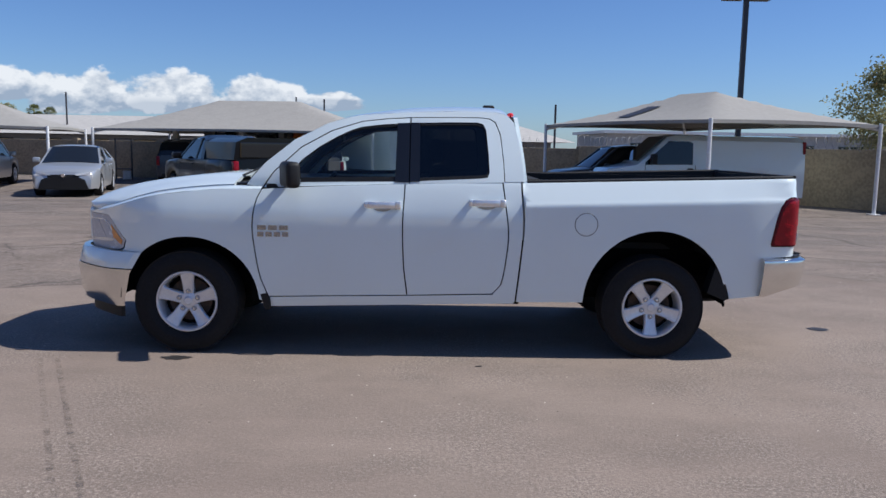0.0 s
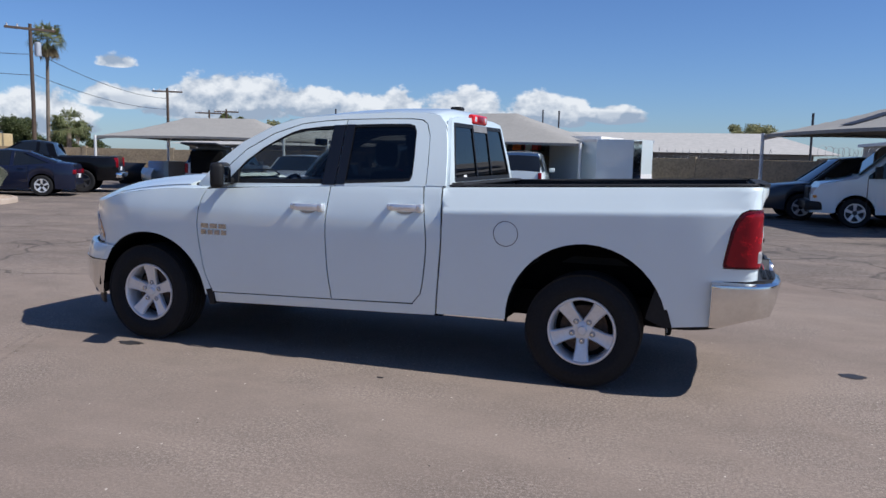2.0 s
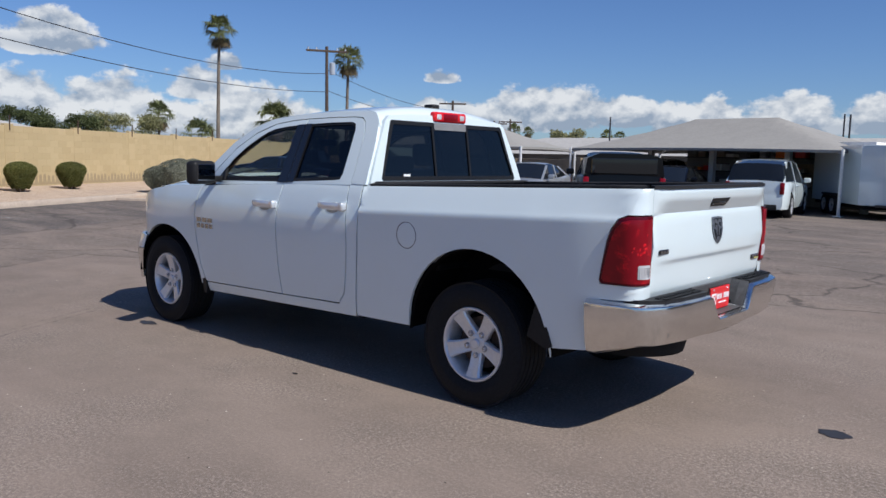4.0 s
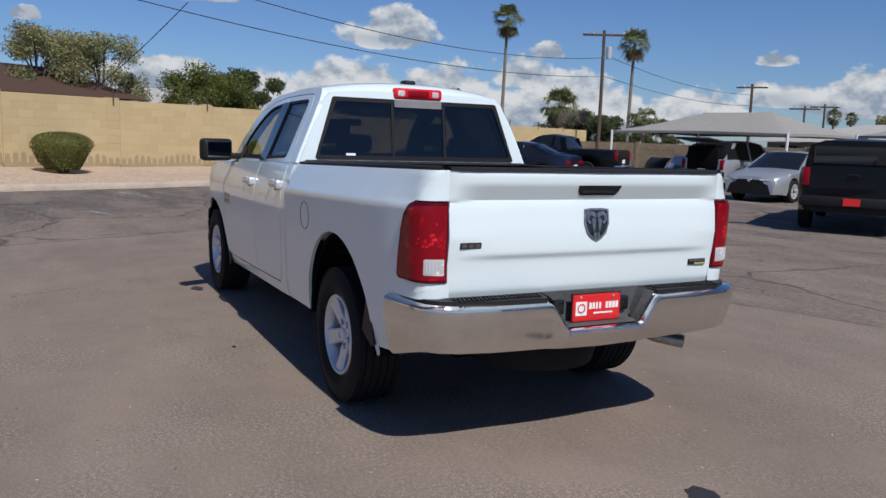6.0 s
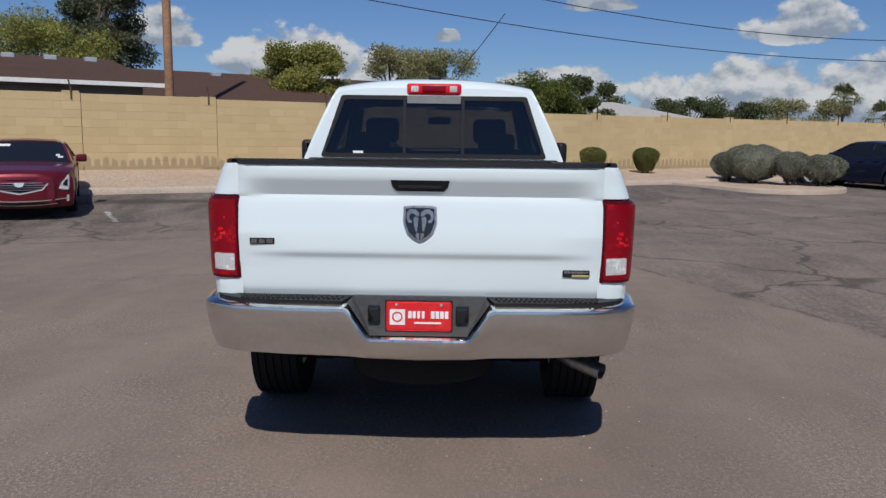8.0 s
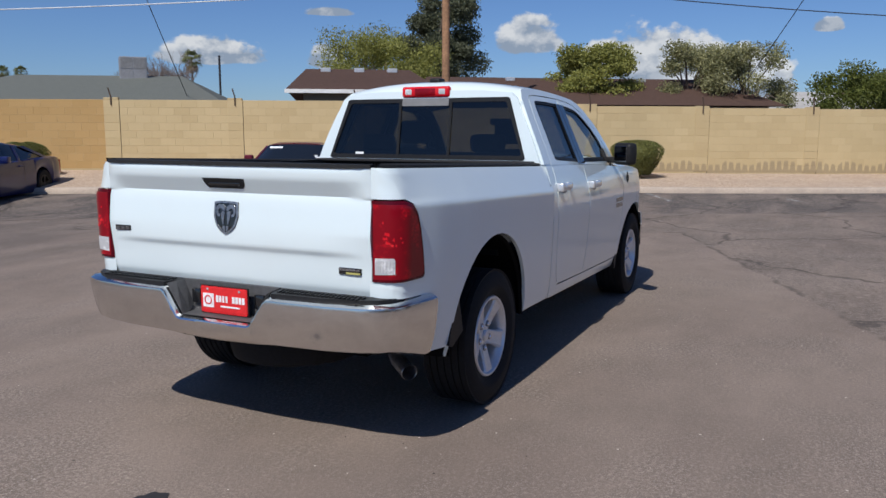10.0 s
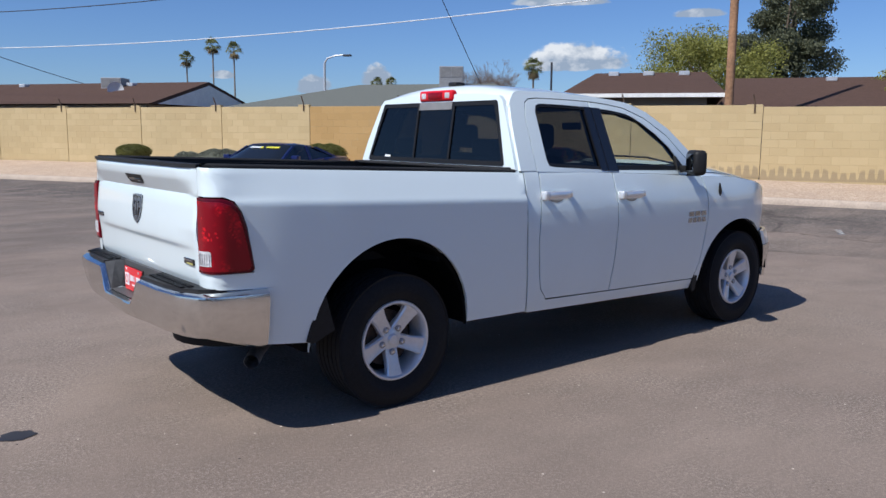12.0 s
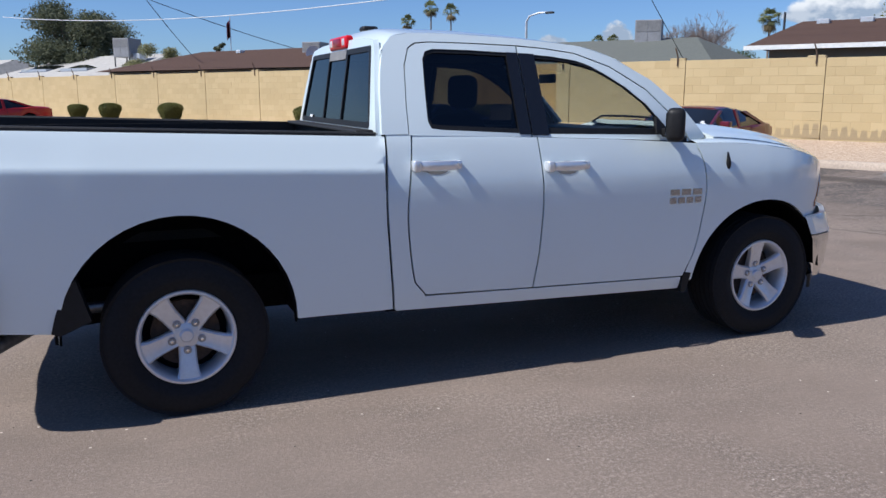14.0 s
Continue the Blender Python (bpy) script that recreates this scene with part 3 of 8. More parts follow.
def fill(outer, holes=(), at=None):
    """A flat outline with holes, triangulated, mapped by at(a, b) -> point."""
    bm = bmesh.new()
    edges = []
    for loop in (outer, *holes):
        vs = [bm.verts.new((a, b, 0)) for a, b in loop]
        edges += [bm.edges.new((vs[i], vs[(i + 1) % len(vs)])) for i in range(len(vs))]
    bmesh.ops.triangle_fill(bm, use_beauty=True, use_dissolve=False, edges=edges)
    for v in bm.verts:
        v.co = Vector(at(v.co.x, v.co.y))
    return bm


def leaves(name, mat, centres, size, parent=None, seed=1, flat=0.5, label="", kind=""):
    """Many small leaf blades, one quad each, at the given centres."""
    rng = np.random.default_rng(seed)
    c = np.asarray(centres, float)
    n = len(c)
    a = rng.normal(size=(n, 3))
    a /= np.linalg.norm(a, axis=1, keepdims=True)
    b = np.cross(a, rng.normal(size=(n, 3)))
    b /= np.linalg.norm(b, axis=1, keepdims=True)
    s = size * rng.uniform(0.6, 1.3, (n, 1))
    v = np.stack([c - a * s, c - b * s * flat, c + a * s, c + b * s * flat], 1).reshape(-1, 3)
    me = bpy.data.meshes.new(name)
    me.from_pydata(v.tolist(), [], np.arange(4 * n).reshape(-1, 4).tolist())
    me.materials.append(M[mat])
    ob = new(name, me)
    if parent is not None:
        ob.parent = parent
    if label:
        ob["label"] = label
    if kind:
        ob["kind"] = kind
    return ob

# ---- ground, kerb, gravel, walls ----
KERB = 3.4


def kerb_foot(m):
    return pl(((0, 0.11), (12, 0.09), (24, 0.19), (28, 0.18), (35, 0.08), (45, 0.06), (57, 0.0)), m)


def ground_z(x, y):
    r = Vector((x, y, 0)) - WALL_O
    m, s = r.dot(WALL_U), r.dot(WALL_N)
    t = min(1.0, max(0.0, (7.4 - s) / (7.4 - KERB)))
    return kerb_foot(m) * t * t * (3 - 2 * t)


def steps(near, far, fine, coarse):
    a = [i * fine for i in range(int(near / fine) + 1)]
    while a[-1] < far:
        a.append(a[-1] + max(coarse, a[-1] * 0.25))
    return [-v for v in a[:0:-1]] + a


bm = bmesh.new()
ms, ss = [25 + v for v in steps(60, 1500, 3.0, 6.0)], [12 + v for v in steps(16, 1500, 0.6, 3.0)]
grid(bm, lambda u, v: (lambda p: Vector((p.x, p.y, ground_z(p.x, p.y))))(wp(u, v)), ms, ss)
tagged(part("ground", bm, "asphalt"), "worn grey-brown asphalt lot with cracks and oil stains", "ground", kind="structure")

bm = bmesh.new()
grid(bm, lambda m, s: wp(m, s, kerb_foot(m) + 0.135 + (wall_base(m) - kerb_foot(m) - 0.135) * (1 - (s + 0.6) / (KERB + 0.45)) + 0.018 * noise.noise((m * 0.7, s * 0.9, 2))), spread(-60, 75, 225), spread(-0.6, KERB - 0.15, 10))
tagged(part("gravel_bed", bm, "gravel"), "pinkish decomposed granite strip along the block wall", "gravel", kind="structure")

bm = bmesh.new()
profile = ((KERB + 0.02, -0.25), (KERB + 0.02, 0.02), (KERB, 0.11), (KERB - 0.03, 0.14), (KERB - 0.15, 0.145), (KERB - 0.17, 0.13), (KERB - 0.17, -0.25))
loft(bm, [[wp(m, s, kerb_foot(m) + z) for s, z in profile] for m in spread(-60, 75, 135)])
tagged(part("kerb", bm, "concrete"), "pale worn concrete kerb below the gravel strip", "kerb", kind="structure")

# planted island that reaches out from the kerb, round at its end
IS_M, IS_S, IS_W = 44.24, 6.88, 1.95


def island_ring(inset, z):
    pts = [(IS_M - IS_W + inset, KERB - 0.3)]
    for k in range(13):
        a = math.pi * k / 12
        pts.append((IS_M - math.cos(a) * (IS_W - inset), IS_S - IS_W * 0.45 + math.sin(a) * (IS_W * 0.75 - inset)))
    pts.append((IS_M + IS_W - inset, KERB - 0.3))
    return [wp(m, s, kerb_foot(m) * 0.6 + z) for m, s in pts]


bm = bmesh.new()
loft(bm, [island_ring(0, -0.2), island_ring(0, 0.02), island_ring(0.012, 0.085), island_ring(0.04, 0.10), island_ring(0.15, 0.10), island_ring(0.17, 0.06)], True, False)
tagged(part("kerb_island", bm, "concrete"), "pale concrete kerb round a planted island", "kerb", kind="structure")
bm = bmesh.new()
bm.faces.new([bm.verts.new(p) for p in island_ring(0.16, 0.085)])
tagged(part("island_bed", bm, "gravel"), "gravel bed of the planted island", "gravel", kind="structure")

# oil stains, flat on the asphalt
for i, (x, y, a, b) in enumerate(((3.62, 0.19, 0.095, 0.075), (-1.80, -1.17, 0.12, 0.06), (-3.05, -1.0, 0.05, 0.03), (0.46, -1.26, 0.03, 0.015), (-5.9, 10.2, 0.2, 0.2))):
    bm, rng = bmesh.new(), random.Random(i)
    bm.faces.new([bm.verts.new((a * math.cos(t) * r, b * math.sin(t) * r, 0)) for t, r in ((2 * math.pi * k / 22, rng.uniform(0.72, 1.1)) for k in range(22))])
    ob = tagged(part("oil_stain", bm, "stain"), "dark dried oil stain on the asphalt", "stain", "oil stains")
    ob.location = (x, y, ground_z(x, y) + 0.004)

# faint tyre marks
for dx in (0.0, 0.13):
    bm = bmesh.new()
    grid(bm, lambda t, v: (lambda x, y: Vector((x + v, y, ground_z(x, y) + 0.004)))(-2.78 + dx + 1.28 * t, -1.25 - 2.4 * t), spread(0, 1, 16), (-0.02, 0.02))
    tagged(part("tyre_mark", bm, "tyre_mark"), "faint dark tyre mark on the asphalt", "tyre mark", "tyre marks")

# worn white stall lines near the kerb
for x, y, long in ((-9.15, -1.65, 0.75), (-12.6, -1.0, 1.6), (-7.25, -5.95, 1.3), (-10.6, -5.4, 0.8), (-13.9, 1.6, 1.5)):
    bm = bmesh.new()
    grid(bm, lambda u, v: (lambda p: Vector((p.x, p.y, ground_z(p.x, p.y) + 0.004)))(Vector((x, y, 0)) + WALL_N * u + WALL_U * v), spread(-long / 2, long / 2, 10), (-0.05, 0.05))
    tagged(part("stall_line", bm, "worn_line"), "worn white stall line on the asphalt", "road marking", "stall lines")

# the long block wall: panels of seven blocks in running bond and a stacked pilaster, nine courses, between dark joints
BL, BH = 0.4064, 0.2032
PANEL = 8 * BL
TILT_W = Matrix((WALL_U, -WALL_N, (0, 0, 1))).transposed().to_4x4()
wall = tagged(new("wall_west"), "long cream-painted concrete block wall with dark expansion joints", "wall", kind="structure")


def block_mesh(name, length):
    bm = box(bmesh.new(), 0.0015, length - 0.0015, 0, 0.05, 0.0015, BH - 0.0015, 0.0035, 1)
    me = bpy.data.meshes.new(name)
    bm.to_mesh(me), bm.free()
    return me


full, half = block_mesh("block", BL), block_mesh("half_block", BL / 2)
for me in (full, half):
    me.materials.append(M["block"])
tan_full, tan_half = full.copy(), half.copy()
for me in (tan_full, tan_half):
    me.materials.clear(), me.materials.append(M["tan_block"])
rest_v, rest_f = [], []


def lay(m, z, short, single, tan, out=0.0):
    me = (tan_half if short else tan_full) if tan else (half if short else full)
    at = Matrix.Translation(wp(m, 0.05 + out, z)) @ TILT_W
    if single:
        ob = new("block", me)
        ob.parent, ob.matrix_basis = wall, at
    else:
        n = len(rest_v)
        rest_v.extend(at @ v.co for v in me.vertices)
        rest_f.extend([[n + i for i in p.vertices] for p in me.polygons])


bm_core, bm_joint, bm_stub = bmesh.new(), bmesh.new(), bmesh.new()
for k in range(-16, 21):
    m0, z0 = k * PANEL, wall_base((k + 0.5) * PANEL) - 0.01
    single = 5 <= k <= 8
    for row in range(9):
        off = row % 2
        xs = ([(0.0, True)] if off else []) + [(BL * i + (BL / 2 if off else 0), False) for i in range(7 - off)] + ([(BL * 6.5, True)] if off else [])
        for x, short in xs:
            lay(m0 + 0.010 + x, z0 + row * BH, short, single, k == 5)
        lay(m0 + BL * 7, z0 + row * BH, False, single, False, 0.010)
    at = Matrix.Translation(wp(m0, 0.046, z0 - 0.3)) @ TILT_W
    b = B(0.012, PANEL - 0.012, 0.0, 0.15, 0, 0.3 + 9 * BH)
    b.transform(at)
    me = bpy.data.meshes.new("tmp")
    b.to_mesh(me), b.free()
    bm_core.from_mesh(me)
    bpy.data.meshes.remove(me)
    # joint, cap block and bent steel stub at each panel's end
    b = box(B(-0.014, 0.014, 0.02, 0.12, -0.2, 9 * BH - 0.01), 0, 0, 0, 0, 0, 0)
    b.transform(Matrix.Translation(wp(m0, 0.05, z0)) @ TILT_W)
    b.to_mesh(me := bpy.data.meshes.new("tmp")), b.free()
    bm_joint.from_mesh(me)
    bpy.data.meshes.remove(me)
    b = B(-0.40, -0.018, -0.012, 0.13, 9 * BH - 0.002, 9 * BH + 0.060, 0.006, 1)
    b.transform(Matrix.Translation(wp(m0, 0.05, z0)) @ TILT_W)
    b.to_mesh(me := bpy.data.meshes.new("tmp")), b.free()
    bm_core.from_mesh(me)
    bpy.data.meshes.remove(me)
    b = tube(bmesh.new(), [(-0.20, -0.026, 9 * BH - 0.14), (-0.20, -0.026, 9 * BH + 0.10), (-0.25, -0.07, 9 * BH + 0.31)], 0.020, 6)
    b.transform(Matrix.Translation(wp(m0, 0.05, z0)) @ TILT_W)
    b.to_mesh(me := bpy.data.meshes.new("tmp")), b.free()
    bm_stub.from_mesh(me)
    bpy.data.meshes.remove(me)
part("core", bm_core, "mortar", wall, "", False)
part("expansion_joint", bm_joint, "dark_steel", wall, "dark expansion joints", False)
part("steel_stub", bm_stub, "rust", wall, "rusty bent steel stubs")
me = bpy.data.meshes.new("far_blocks")
me.from_pydata([tuple(v) for v in rest_v], [], rest_f)
me.materials.append(M["block"])
ob = new("far_blocks", me)
ob.parent = wall
ob["kind"] = "stuff"


def straight_wall(name, label, a, b, z0, z1, mat, th=0.2):
    a, b = Vector((*a, 0)), Vector((*b, 0))
    L, rz = (b - a).length, math.degrees(math.atan2(b.y - a.y, b.x - a.x))
    bm = bmesh.new()
    n = max(1, int(L / 4.0))
    for i in range(n):
        box(bm, i * L / n + 0.01, (i + 1) * L / n - 0.01, -th / 2, th / 2, z0, z1, 0.01, 1)
        box(bm, i * L / n - 0.12, i * L / n + 0.12, -th / 2 - 0.03, th / 2 + 0.03, z0, z1 + 0.08, 0.01, 1)
        for r in range(1, int((z1 - z0) / 0.2)):
            box(bm, i * L / n + 0.14, (i + 1) * L / n - 0.14, -th / 2 - 0.006, th / 2 + 0.006, z0 + r * 0.2 + 0.01, z0 + r * 0.2 + 0.19)
    ob = tagged(part(name, bm, mat, None, "", False), label, "wall", kind="structure")
    ob.matrix_basis = pose(a.x, a.y, 0, 0, 0, rz)
    return ob


def razor_wire(a, b, z, mat="cooler"):
    a, b = Vector((*a, z)), Vector((*b, z))
    L = (b - a).length
    d = (b - a) / L
    side, pts = Vector((-d.y, d.x, 0)), []
    for i in range(int(L / 0.022)):
        t = i * 0.022
        r = 0.20 + 0.05 * math.sin(t * 1.7) + 0.03 * math.sin(t * 6.1)
        pts.append(a + d * (t + 0.06 * math.sin(t * 3.3)) + side * r * math.cos(t * 23.0) + Vector((0, 0, 0.18 + r * math.sin(t * 23.0))))
    return tagged(part("razor_wire", tube(bmesh.new(), pts, 0.007, 4), mat), "coiled galvanised razor wire along a wall top", "razor wire")


E_A, E_B = (19.0, 6.6), (5.6, 25.4)
N_A, N_B = (5.6, 25.6), (-21.0, 30.2)
straight_wall("wall_east", "weathered brown concrete block wall topped with razor wire", E_A, E_B, -0.2, 1.72, "brown_block")
straight_wall("wall_north", "weathered brown concrete block wall behind the shade canopies", N_A, N_B, -0.2, 1.62, "brown_block")
razor_wire(E_A, E_B, 1.72)
razor_wire((4.0, 25.85), (-8.0, 27.95), 1.62)
W_END = wp(66.0, 0)
straight_wall("wall_corner", "weathered brown concrete block wall", N_B, (W_END.x, W_END.y), -0.2, 1.55, "brown_block")

# ---- shade canopies ----
def canopy(label, corner, e1, l1, e2, l2, eave, top, ridge_in, posts=(0, 1, 2, 3), cloth_patch=False):
    """A hipped fabric shade: corner post, two directions and lengths, and how far the ridge ends lie in along e2."""
    c, e1, e2 = Vector((*corner, 0)), Vector((*e1, 0)).normalized(), Vector((*e2, 0)).normalized()
    at = lambda a, b, z: c + e1 * a + e2 * b + Vector((0, 0, z))
    ob = thing("shade_canopy", label, "canopy", Matrix.Translation(c), "shade canopies")
    inv = Matrix.Translation(-c)
    bm = bmesh.new()

    def surf(u, v):
        a, b = u * l1, v * l2
        da, db = min(a, l1 - a) / (l1 / 2), min(b, l2 - b) / ridge_in
        h = min(1.0, da, db)
        sag = 0.10 * math.sin(math.pi * min(1, max(0, h)))
        edge = 0.28 * (math.sin(math.pi * u) if db < 0.02 else 0) + 0.28 * (math.sin(math.pi * v) if da < 0.02 else 0)
        z = eave + (top - eave) * h - sag * 0.6 + edge * 0.16
        ia = (0.5 - u) * 2 * edge * 0.5 if da < 0.02 else 0
        ib = (0.5 - v) * 2 * edge * 0.5 if db < 0.02 else 0
        return at(a + ia, b + ib, z)
    cells = 24
    us = spread(0, 1, cells)
    vs = sorted(set(spread(0, 1, cells) + [ridge_in / l2, 1 - ridge_in / l2]))
    grid(bm, surf, us, vs)
    rim(bm, (0, 0, -0.09))
    bm.transform(inv)
    part("fabric", bm, "fabric", ob, "taut grey-beige shade cloth", angle=14)
    cs = [(0, 0), (l1, 0), (l1, l2), (0, l2)]
    for i, (a, b) in enumerate(cs):
        if i not in posts:
            continue
        p = at(a, b, 0)
        z = ground_z(p.x, p.y)
        bm = tube(bmesh.new(), [p + Vector((0, 0, z)), p + Vector((0, 0, eave + 0.03))], 0.05, 10)
        box(bm, p.x - 0.13, p.x + 0.13, p.y - 0.13, p.y + 0.13, z, z + 0.02)
        bm.transform(inv)
        part("post", bm, "white_steel", ob)
    rid = [at(l1 / 2, ridge_in, top - 0.10), at(l1 / 2, l2 - ridge_in, top - 0.10)]
    near = lambda i: rid[0] if cs[i][1] == 0 else rid[1]
    for i in range(4):
        bm = tube(bmesh.new(), [at(*cs[i], eave - 0.14), near(i) - Vector((0, 0, 0.10))], 0.04, 6)
        bm.transform(inv)
        part("rafter", bm, "galv", ob)
    bm = tube(bmesh.new(), rid, 0.045, 6)
    bm.transform(inv)
    part("ridge_pole", bm, "galv", ob)
    if cloth_patch:
        # dark sheet laid just above the unbroken cloth
        bm = bmesh.new()
        q = lambda u, v: surf(u, v) + Vector((0, 0, 0.03))
        grid(bm, lambda u, v: q(u, v), spread(0.10, 0.30, 3), spread(0.52, 0.60, 3))
        bm.transform(inv)
        part("dark_patch", bm, "dark_steel", ob, "dark patch on the cloth")
    return ob


canopy("grey-beige hipped fabric shade canopy over a parked van", (6.5, 12.3), (0.94, 0.345), 5.4, (-0.404, 0.915), 7.6, 2.36, 3.28, 3.0, cloth_patch=True)
canopy("wide grey-beige hipped fabric shade canopy by the workshop", (-13.0, 23.0), (0.1, 1.0), 6.5, (1.0, -0.10), 10.6, 2.06, 3.30, 3.6, posts=(0, 1, 3))
canopy("long grey-beige hipped fabric shade canopy over parked cars", (-20.2, 17.9), (-0.228, 0.974), 6.0, (0.974, 0.228), 7.4, 2.02, 2.86, 2.2)


# ---- buildings ----
def house(name, label, corner, e, length, depth, eave, ridge, wall_mat, roof_mat, over=0.5, hip=0.0, fascia="white_wood", vents=0, gable=False):
    """A low house: front corner, the way its front runs, sizes; ridge parallel to the front."""
    c, e = Vector((*corner, 0)), Vector((*e, 0)).normalized()
    rz = math.degrees(math.atan2(e.y, e.x))
    ob = thing(name, label, "house", pose(c.x, c.y, 0, 0, 0, rz))
    part("wall", B(0, length, 0, depth, -0.2, eave - 0.02), wall_mat, ob, "", False)
    y0, y1, x0, x1 = -over, depth + over, -over, length + over
    my = (y0 + y1) / 2
    bm = bmesh.new()
    ha, hb = hip if isinstance(hip, tuple) else (hip, hip)
    V = [bm.verts.new(p) for p in ((x0, y0, eave), (x1, y0, eave), (x1, y1, eave), (x0, y1, eave), (x0 + ha, my, ridge), (x1 - hb, my, ridge))]
    for f in ((0, 1, 5, 4), (2, 3, 4, 5), (1, 2, 5), (3, 0, 4), (0, 3, 2, 1)):
        bm.faces.new([V[i] for i in f])
    part("roof", bm, roof_mat, ob, "", False)
    if gable:
        bm = bmesh.new()
        bm.faces.new([bm.verts.new(p) for p in ((x1 + 0.01, y0 + 0.5, eave), (x1 + 0.01, y1 - 0.5, eave), (x1 + 0.01, my, ridge - 0.16))])
        rim(bm, (-0.02, 0, 0))
        part("gable", bm, "white_wood", ob)
    if fascia:
        part("fascia", B(x0 - 0.02, x1 + 0.02, y0 - 0.03, y0 + 0.02, eave - 0.10, eave + 0.01), fascia, ob, "white fascia board", False)
    for i in range(vents):
        x = x0 + ha + (x1 - x0 - ha - hb) * (i + 0.6) / (vents + 0.2)
        y, z = my - 0.55, ridge - 0.55 * (ridge - eave) / (my - y0)
        b = B(x - 0.17, x + 0.17, y - 0.22, y + 0.12, z - 0.05, z + 0.10, 0.02, 1)
        part("roof_vent", b, "galv", ob)
    return ob


def ac_unit(x, y, z, s, rz):
    ob = thing("rooftop_cooler", "grey sheet-metal rooftop cooler on a steel stand", "air conditioner", pose(x, y, z, 0, 0, rz), "rooftop coolers")
    part("casing", B(-s, s, -s, s, 0.25, 0.25 + 1.9 * s, 0.02, 1), "cooler", ob)
    for k in range(4):
        part("side_panel", B(-s * 0.9 + (k % 2) * s * 0.92, -s * 0.04 + (k % 2) * s * 0.92, -s - 0.012, -s + 0.01, 0.32 + (k // 2) * 0.88 * s, 0.30 + 0.86 * s + (k // 2) * 0.86 * s), "gray_stucco" if k > 1 else "cooler", ob)
    part("duct", B(s * 0.6, s * 1.9, -s * 0.5, s * 0.5, 0.10, 0.5, 0.02, 1), "galv", ob)
    for a, b in ((-1, -1), (1, -1), (1, 1), (-1, 1)):
        part("leg", B(a * s * 0.9 - 0.03, a * s * 0.9 + 0.03, b * s * 0.9 - 0.03, b * s * 0.9 + 0.03, -0.5, 0.26), "dark_steel", ob)
    return ob


HOUSE_ROW = (-0.5725, 0.8199)
house("brown_house", "low house with brown shingle roof and white fascia", (-13.59, -11.65), HOUSE_ROW, 3.60, 8.50, 2.78, 3.72, "stucco", "brown_shingle", 0.5, 0.5, vents=3)
house("brown_house", "low house with a long brown shingle roof", (-18.62, -9.67), HOUSE_ROW, 12.00, 9.00, 2.50, 3.72, "stucco", "brown_shingle", 0.5, 0.6, None, vents=2)
house("gray_house", "low house with a faded grey shingle roof", (-9.69, -28.20), HOUSE_ROW, 12.32, 12.21, 2.55, 3.95, "stucco", "gray_shingle", 0.6, (4.2, 2.6), None)
house("brown_house", "low house with a brown shingle roof and pale gable", (2.52, -40.66), HOUSE_ROW, 15.43, 7.33, 2.71, 3.80, "stucco", "brown_shingle", 0.5, (3.4, 0.0), None, vents=2, gable=True)
house("pale_house", "low house with pale grey roof and solar panels", (9.91, -59.19), HOUSE_ROW, 13.32, 9.99, 2.66, 4.27, "stucco", "pale_roof", 0.6, 1.5, None)
house("pale_house", "low house with a pale grey roof", (21.08, -77.12), HOUSE_ROW, 13.32, 9.99, 2.71, 4.38, "stucco", "pale_roof", 0.6, 1.5, None)
house("pale_house", "low house with a pale grey roof and white chimney", (-30.14, 1.92), HOUSE_ROW, 15.00, 12.00, 2.20, 3.50, "stucco", "pale_roof", 0.5, 2.5, None)
house("brown_house", "distant low house with a brown roof", (-42.62, 14.55), HOUSE_ROW, 12.00, 10.00, 1.80, 2.80, "stucco", "brown_shingle", 0.5, 1.5, None)
for x_, y_, z_, size in ((-19.28, -24.76, 3.40, 0.55), (-6.56, -32.90, 2.84, 0.46), (1.47, -51.28, 3.66, 0.61), (12.33, -73.79, 3.82, 0.61), (-40.3, 3.35, 2.35, 0.36)):
    ac_unit(x_, y_, z_, size, 140)
for k in range(2):
    q = Vector((6.96 - 2.67 * k, -57.87 + 3.82 * k))
    pan = thing("solar_panel", "dark glass solar panels on a pale roof", "solar panel", pose(q.x, q.y, 3.25, 0, 0, 125), "solar panels")
    b = B(-1.7, 1.7, -0.9, 0.9, 0, 0.06)
    b.transform(Matrix.Rotation(radians(16), 4, "X"))
    part("panel", b, "car_glass", pan)
    part("rack", B(-1.5, 1.5, -0.7, 0.7, -0.35, 0.02), "galv", pan)

dish = thing("satellite_dish", "small grey satellite dish on a brown roof", "satellite dish", pose(-6.20, -31.70, 2.98, 0, 0, 76))
bm = lathe(bmesh.new(), [(0.0, 0.0), (0.12, 0.012), (0.24, 0.045), (0.33, 0.09), (0.335, 0.10), (0.24, 0.058), (0.0, 0.012)], 24, "x", (0.10, 0, 0.42))
part("reflector", bm, "white_steel", dish)
part("mast", tube(bmesh.new(), [(0, 0, -0.3), (0, 0, 0.30), (0.10, 0, 0.42)], 0.025, 8), "galv", dish)
part("feed_arm", tube(bmesh.new(), [(0.12, 0, 0.12), (0.42, 0, 0.30)], 0.015, 6), "galv", dish)

